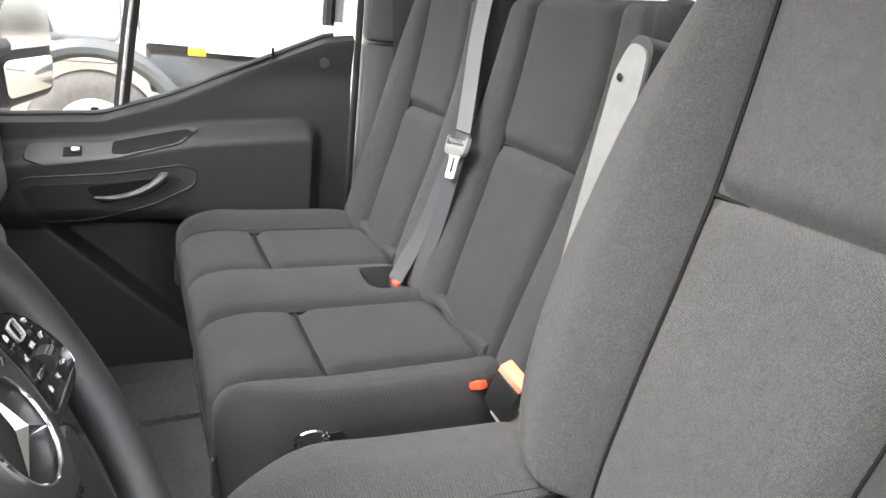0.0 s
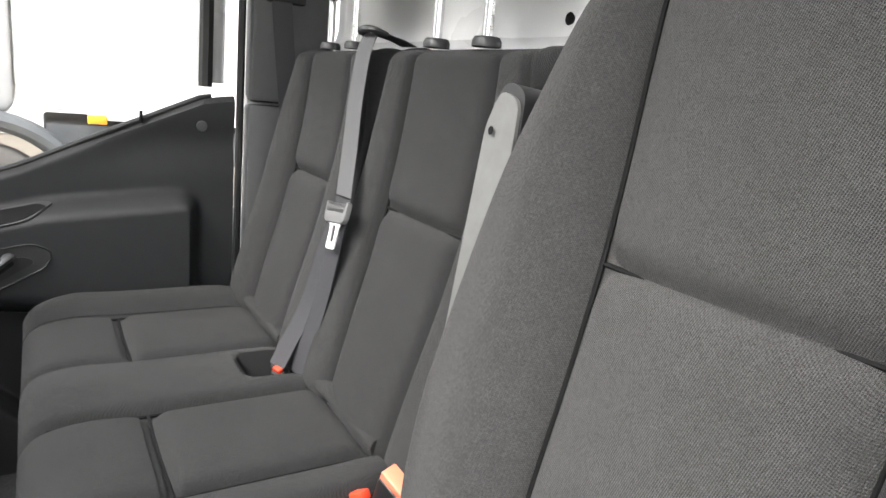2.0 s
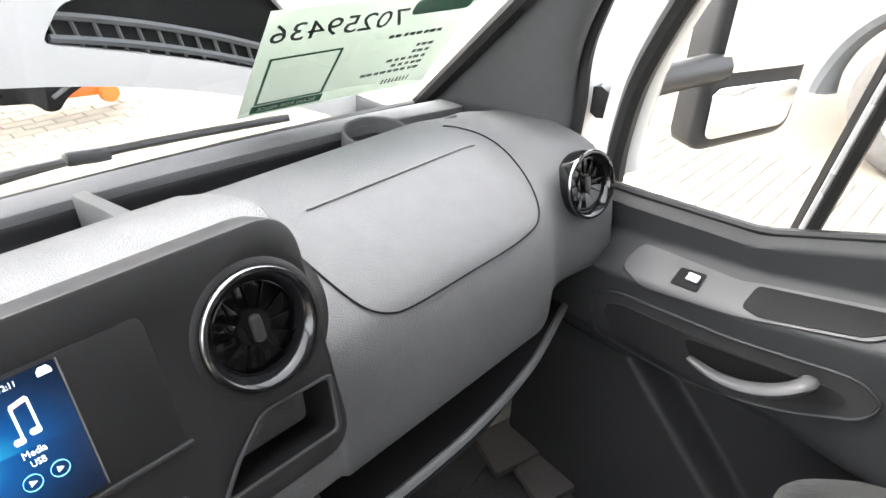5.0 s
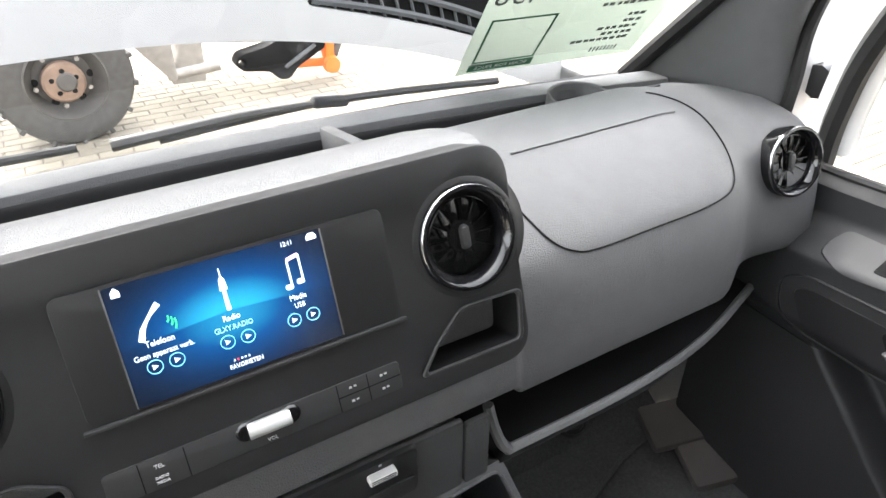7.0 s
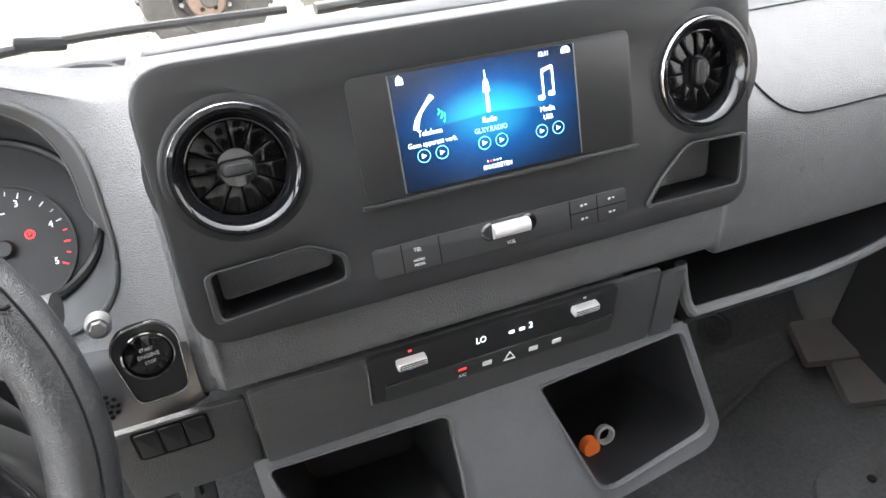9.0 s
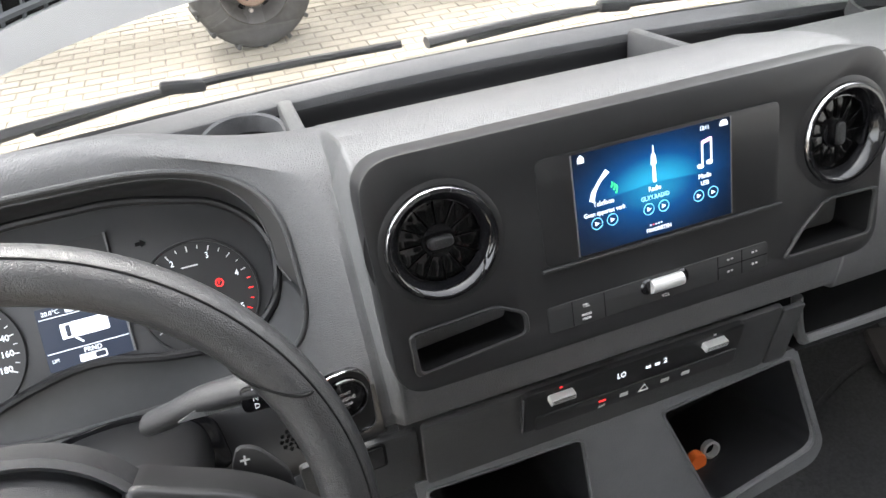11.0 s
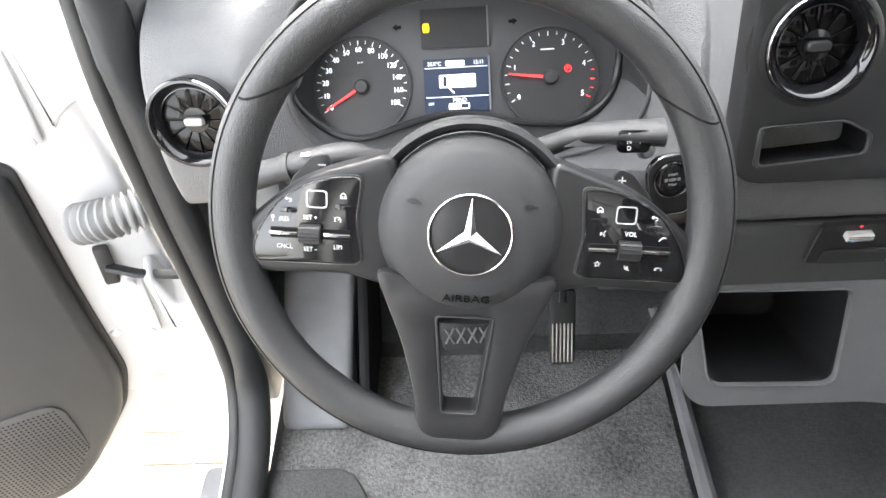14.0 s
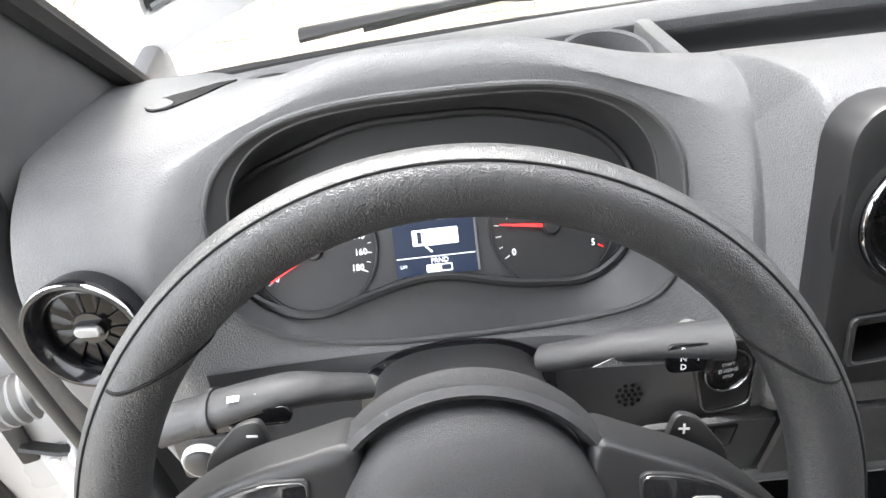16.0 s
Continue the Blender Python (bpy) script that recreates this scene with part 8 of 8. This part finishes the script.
part("outrigger", slab(rounded_outline(leg, 0.02, 3), 0.20, 0.012, ivl @ plane_at((0, 5.1, 0), (1, 0, 0), (0, 0, 1))), M_STEEL, loader, "grey steel outrigger leg")
part("outrigger_pipe", tube([ivl @ Vector((0.60, 4.92, -0.46)), ivl @ Vector((0.98, 4.92, -0.44))], 0.045, 14), M_STEEL, loader)
part("outrigger_plate", slab(rounded_outline([(0.40, -0.20), (0.62, -0.50), (0.66, -0.50), (0.66, 0.1), (0.40, 0.1)], 0.02, 3), 0.03, 0.006, ivl @ plane_at((0, 4.90, 0), (1, 0, 0), (0, 0, 1))), M_STEEL, loader)
jaw = [(1.10, -0.47), (1.16, -0.53), (1.36, -0.56), (1.44, -0.64), (1.52, -0.645), (1.60, -0.56), (1.84, -0.44), (1.86, -0.30), (1.55, -0.28), (1.36, -0.36), (1.14, -0.40)]
jw = part("tow_jaw", plate_with_holes(rounded_outline(jaw, 0.03, 4), [circle(1.155, -0.465, 0.030, 16)], 0.14, ivl @ plane_at((0, 5.05, 0), (1, 0, 0), (0, 0, 1)), 0.012), M_DARK, loader, "black cast coupling arm")
part("cast_rib", rounded_box(0.30, 0.03, 0.03, 0.008, at=ivl @ pose(1.62, 4.90, -0.47, 0, -28, 0)), M_TRUCKGREY, jw)
part("cylinder", tube([ivl @ Vector((0.95, 5.25, -0.25)), ivl @ Vector((1.75, 5.2, -0.34))], 0.10, 16), M_RUST, loader, "rusty brown cylinder")
part("lift_link", rounded_box(0.085, 0.12, 0.75, 0.025, at=ivl @ pose(1.90, 4.98, -0.24, 0, 4, 0)), M_ORANGE, loader, "orange lift link")
part("lower_link", rounded_box(0.34, 0.10, 0.075, 0.02, at=ivl @ pose(1.73, 5.02, -0.565, 0, 4, 0)), M_ORANGE, loader, "orange lower link")
part("pin", spin([(0.0, 0.05), (0.065, 0.05), (0.075, 0)], 20, ivl @ pose(1.885, 4.93, -0.585, 90, 0, 0)), M_ORANGE, loader, "orange link pin")
part("tool_arm", rounded_box(0.07, 0.12, 0.8, 0.02, at=ivl @ pose(2.10, 5.1, -0.26, 0, 24, 0)), M_TRUCKGREY, loader, "dark tool arm")

# ---- pedals, mats, footwell ----
M_RIB = material("worn_pale_rubber", (0.30, 0.28, 0.25), 0.7, vary=0.2, scale=80)
acc = thing("accelerator_pedal", "dark upright accelerator pedal with pale ribs", "pedal", pose(-0.296, 0.350, 0.175))
part("pad", slab(rounded_outline([(-0.021, -0.066), (0.021, -0.066), (0.023, 0.075), (-0.023, 0.075)], 0.010), 0.012, 0.003, plane_at((0, 0, 0), (1, 0, 0), (0, 0.55, 1))), M_RUBBER, acc, "black rubber pedal pad")
for k in range(6):
    part("rib", rounded_box(0.0034, 0.075, 0.004, 0.0015, 1, plane_at((0, 0, 0), (1, 0, 0), (0, 0.55, 1)) @ pose(-0.0165 + 0.0066 * k, -0.022, 0.0135)), M_RIB, acc)
part("arm", tube([(0, 0.02, 0.05), (0.005, 0.12, 0.20), (0.005, 0.16, 0.36)], 0.010, 8), M_PANEL, acc, "black pedal arm")
brk = thing("brake_pedal", "wide brake pedal with a patterned pale rubber pad", "pedal", pose(-0.461, 0.355, 0.165))
BP = plane_at((0, 0, 0), (1, 0, 0), (0, 0.6, 1))
part("pad", slab(rounded_outline([(-0.042, -0.030), (0.042, -0.030), (0.046, 0.030), (-0.046, 0.030)], 0.012), 0.012, 0.003, BP), M_RUBBER, brk, "black rubber pedal pad")
for k in range(4):
    for sg in (-1, 1):
        part("tread", rounded_box(0.0035, 0.034, 0.004, 0.0012, 1, BP @ pose(-0.030 + 0.020 * k, 0, 0.013, 0, 0, sg * 28)), M_GREYPL, brk)
part("arm", tube([(0.0, 0.02, 0.02), (0.01, 0.10, 0.20), (0.01, 0.14, 0.36)], 0.011, 8), M_PANEL, brk, "black pedal arm")

mat_d = part("floor_mat", thicken(grid(lambda u, v: (lerp(-0.785, -0.12, u), lerp(-0.14, 0.36, v), FLOOR_Z + 0.008 + 0.006 * noise.noise((u * 3, v * 3, 0))), 30, 30), 0.006), M_MAT_LIT)
tagged(mat_d, "dusty grey rubber mat in the driver's footwell", "floor mat")
mr = [(-0.10, -0.15, 0.096), (-0.10, 0.20, 0.098), (-0.105, 0.34, 0.12), (-0.12, 0.40, 0.16)]
ridge = part("floor_ridge", tube(curve_points(mr, 20), 0.014, 8), M_DASH_LOW)
tagged(ridge, "raised moulded ridge in the cab floor", "floor ridge", kind="structure")
rest = thing("foot_rest", "worn grey sloping foot rest beside the door", "foot rest", pose(-0.72, 0.35, FLOOR_Z))
part("ramp", slab(rounded_outline([(-0.065, -0.20), (0.055, -0.20), (0.075, 0.22), (-0.055, 0.22)], 0.02), 0.05, 0.012, plane_at((0, 0.05, 0.10), (1, 0, 0), (0, 1, 0.75)), 3), M_DASH_LOW, rest, "grey ramp")
part("side_wall", rounded_box(0.02, 0.42, 0.16, 0.008, at=pose(0.085, 0.06, 0.10, 37)), M_DARK, rest)
plate = part("floor_cover", slab(rounded_outline([(-0.81, -0.13), (-0.64, -0.13), (-0.625, 0.09), (-0.66, 0.145), (-0.81, 0.145)], [0.01, 0.01, 0.02, 0.05, 0.01], 5), 0.016, 0.005, pose(0, 0, FLOOR_Z)), M_FLOOR)
tagged(plate, "raised grey floor cover beside the sill", "floor cover")

cover = thing("floor_hatch", "dark moulded hatch in the passenger floor", "floor hatch", pose(0.62, 0.02, FLOOR_Z))
part("hatch_plate", slab(rounded_outline([(-0.02, 0.10), (0.14, 0.12), (0.16, 0.05), (0.10, 0.02), (0.12, -0.18), (-0.05, -0.20), (-0.06, 0.04)], 0.03, 5), 0.014, 0.004, pose(0, 0, 0.0)), M_FLOOR, cover)
part("screw", spin([(0, 0.003), (0.006, 0.003), (0.007, 0)], 12, pose(0.06, 0.06, 0.0142)), M_DARK, cover)
fold = part("floor_fold", tube(curve_points([(0.50, 0.255, 0.083), (0.60, 0.29, 0.083), (0.70, 0.325, 0.083), (0.80, 0.345, 0.085)], 20), 0.006, 8, squash=0.6), M_FLOOR)
tagged(fold, "raised fold across the passenger floor covering", "floor fold", kind="structure")
plug = thing("floor_plug", "black ribbed rubber floor plug", "floor plug", pose(0.66, 0.435, 0.118))
PG = pose(0, 0, 0, 22)
for k, r in enumerate((0.034, 0.024, 0.014)):
    part("ring", spin([(r, 0.0), (r, 0.006), (r - 0.004, 0.007), (r - 0.005, 0.0)], 28, PG), M_RUBBER, plug)
part("disc", spin([(0, 0.003), (0.034, 0.003), (0.036, -0.006)], 28, PG), M_RUBBER, plug)
# two made-up blocks stand in for one continuous moulded ledge
for k, (x, y) in enumerate(((0.82, 0.32), (0.835, 0.23))):
    blk = part("ledge_block", rounded_box(0.11, 0.095, 0.030, 0.012, at=pose(x, y, FLOOR_Z + 0.02 + 0.022 * (1 - k), 14, -8, -20)), material("brown_grey_block", (0.055, 0.048, 0.045), 0.8, vary=0.2))
    tagged(blk, "brown grey block standing in for the moulded ledge by the footwell wall", "block", group="footwell blocks")

# ---- paving of the yard ----
M_PAVER = material("tan_concrete_paver", (0.185, 0.162, 0.125), 0.9, vary=0.14, scale=30, blotch=0.6, fine=0.4, fine_scale=300, depth=0.002, island=0.09)
PL, PW, PH, JOINT = 0.21, 0.105, 0.03, 0.008


def paver_corners(cx, cy, tilt):
    hx, hy, c = (PL - JOINT) / 2, (PW - JOINT) / 2, 0.006
    ring = [(-1, -1), (1, -1), (1, 1), (-1, 1)]
    return ([(cx + sx * hx, cy + sy * hy, -PH) for sx, sy in ring] + [(cx + sx * hx, cy + sy * hy, -0.004) for sx, sy in ring]
            + [(cx + sx * (hx - c), cy + sy * (hy - c), tilt[0] * sx + tilt[1] * sy) for sx, sy in ring])


PAVER_FACES = [(8, 9, 10, 11)] + [(a + 4 * k, (a + 1) % 4 + 4 * k, (a + 1) % 4 + 4 * k + 4, a + 4 * k + 4) for k in (0, 1) for a in range(4)]
shapes = []
for k in range(5):
    me = bpy.data.meshes.new("paver")
    me.from_pydata(paver_corners(0, 0, (random.uniform(-0.001, 0.001), random.uniform(-0.001, 0.001))), [], PAVER_FACES)
    me.materials.append(M_PAVER)
    shapes.append(me)
rest_v, rest_f = [], []
near = 0
for j in range(int(9.4 / PW)):
    for i in range(int(8.4 / PL)):
        x, y = -3.4 + (i + 0.5 * (j % 2)) * PL, -1.2 + j * PW
        if (-1.15 < x < 1.1 and 1.55 < y < 2.75) and near < 300:
            ob = new("paver", shapes[(i * 7 + j * 3) % 5])
            ob.matrix_basis = pose(x, y, GROUND_Z + random.uniform(-0.0015, 0.0015))
            ob.parent = ground
            near += 1
        else:
            n0 = len(rest_v)
            rest_v += [(a, b, c + GROUND_Z) for a, b, c in paver_corners(x, y, (random.uniform(-0.001, 0.001), random.uniform(-0.001, 0.001)))]
            rest_f += [tuple(q + n0 for q in f) for f in PAVER_FACES]
me = bpy.data.meshes.new("paving")
me.from_pydata(rest_v, [], rest_f)
me.materials.append(M_PAVER)
paving = new("paving", me)
paving.parent = ground
paving["kind"] = "stuff"
paving["label"] = "tan rectangular concrete pavers in running bond"
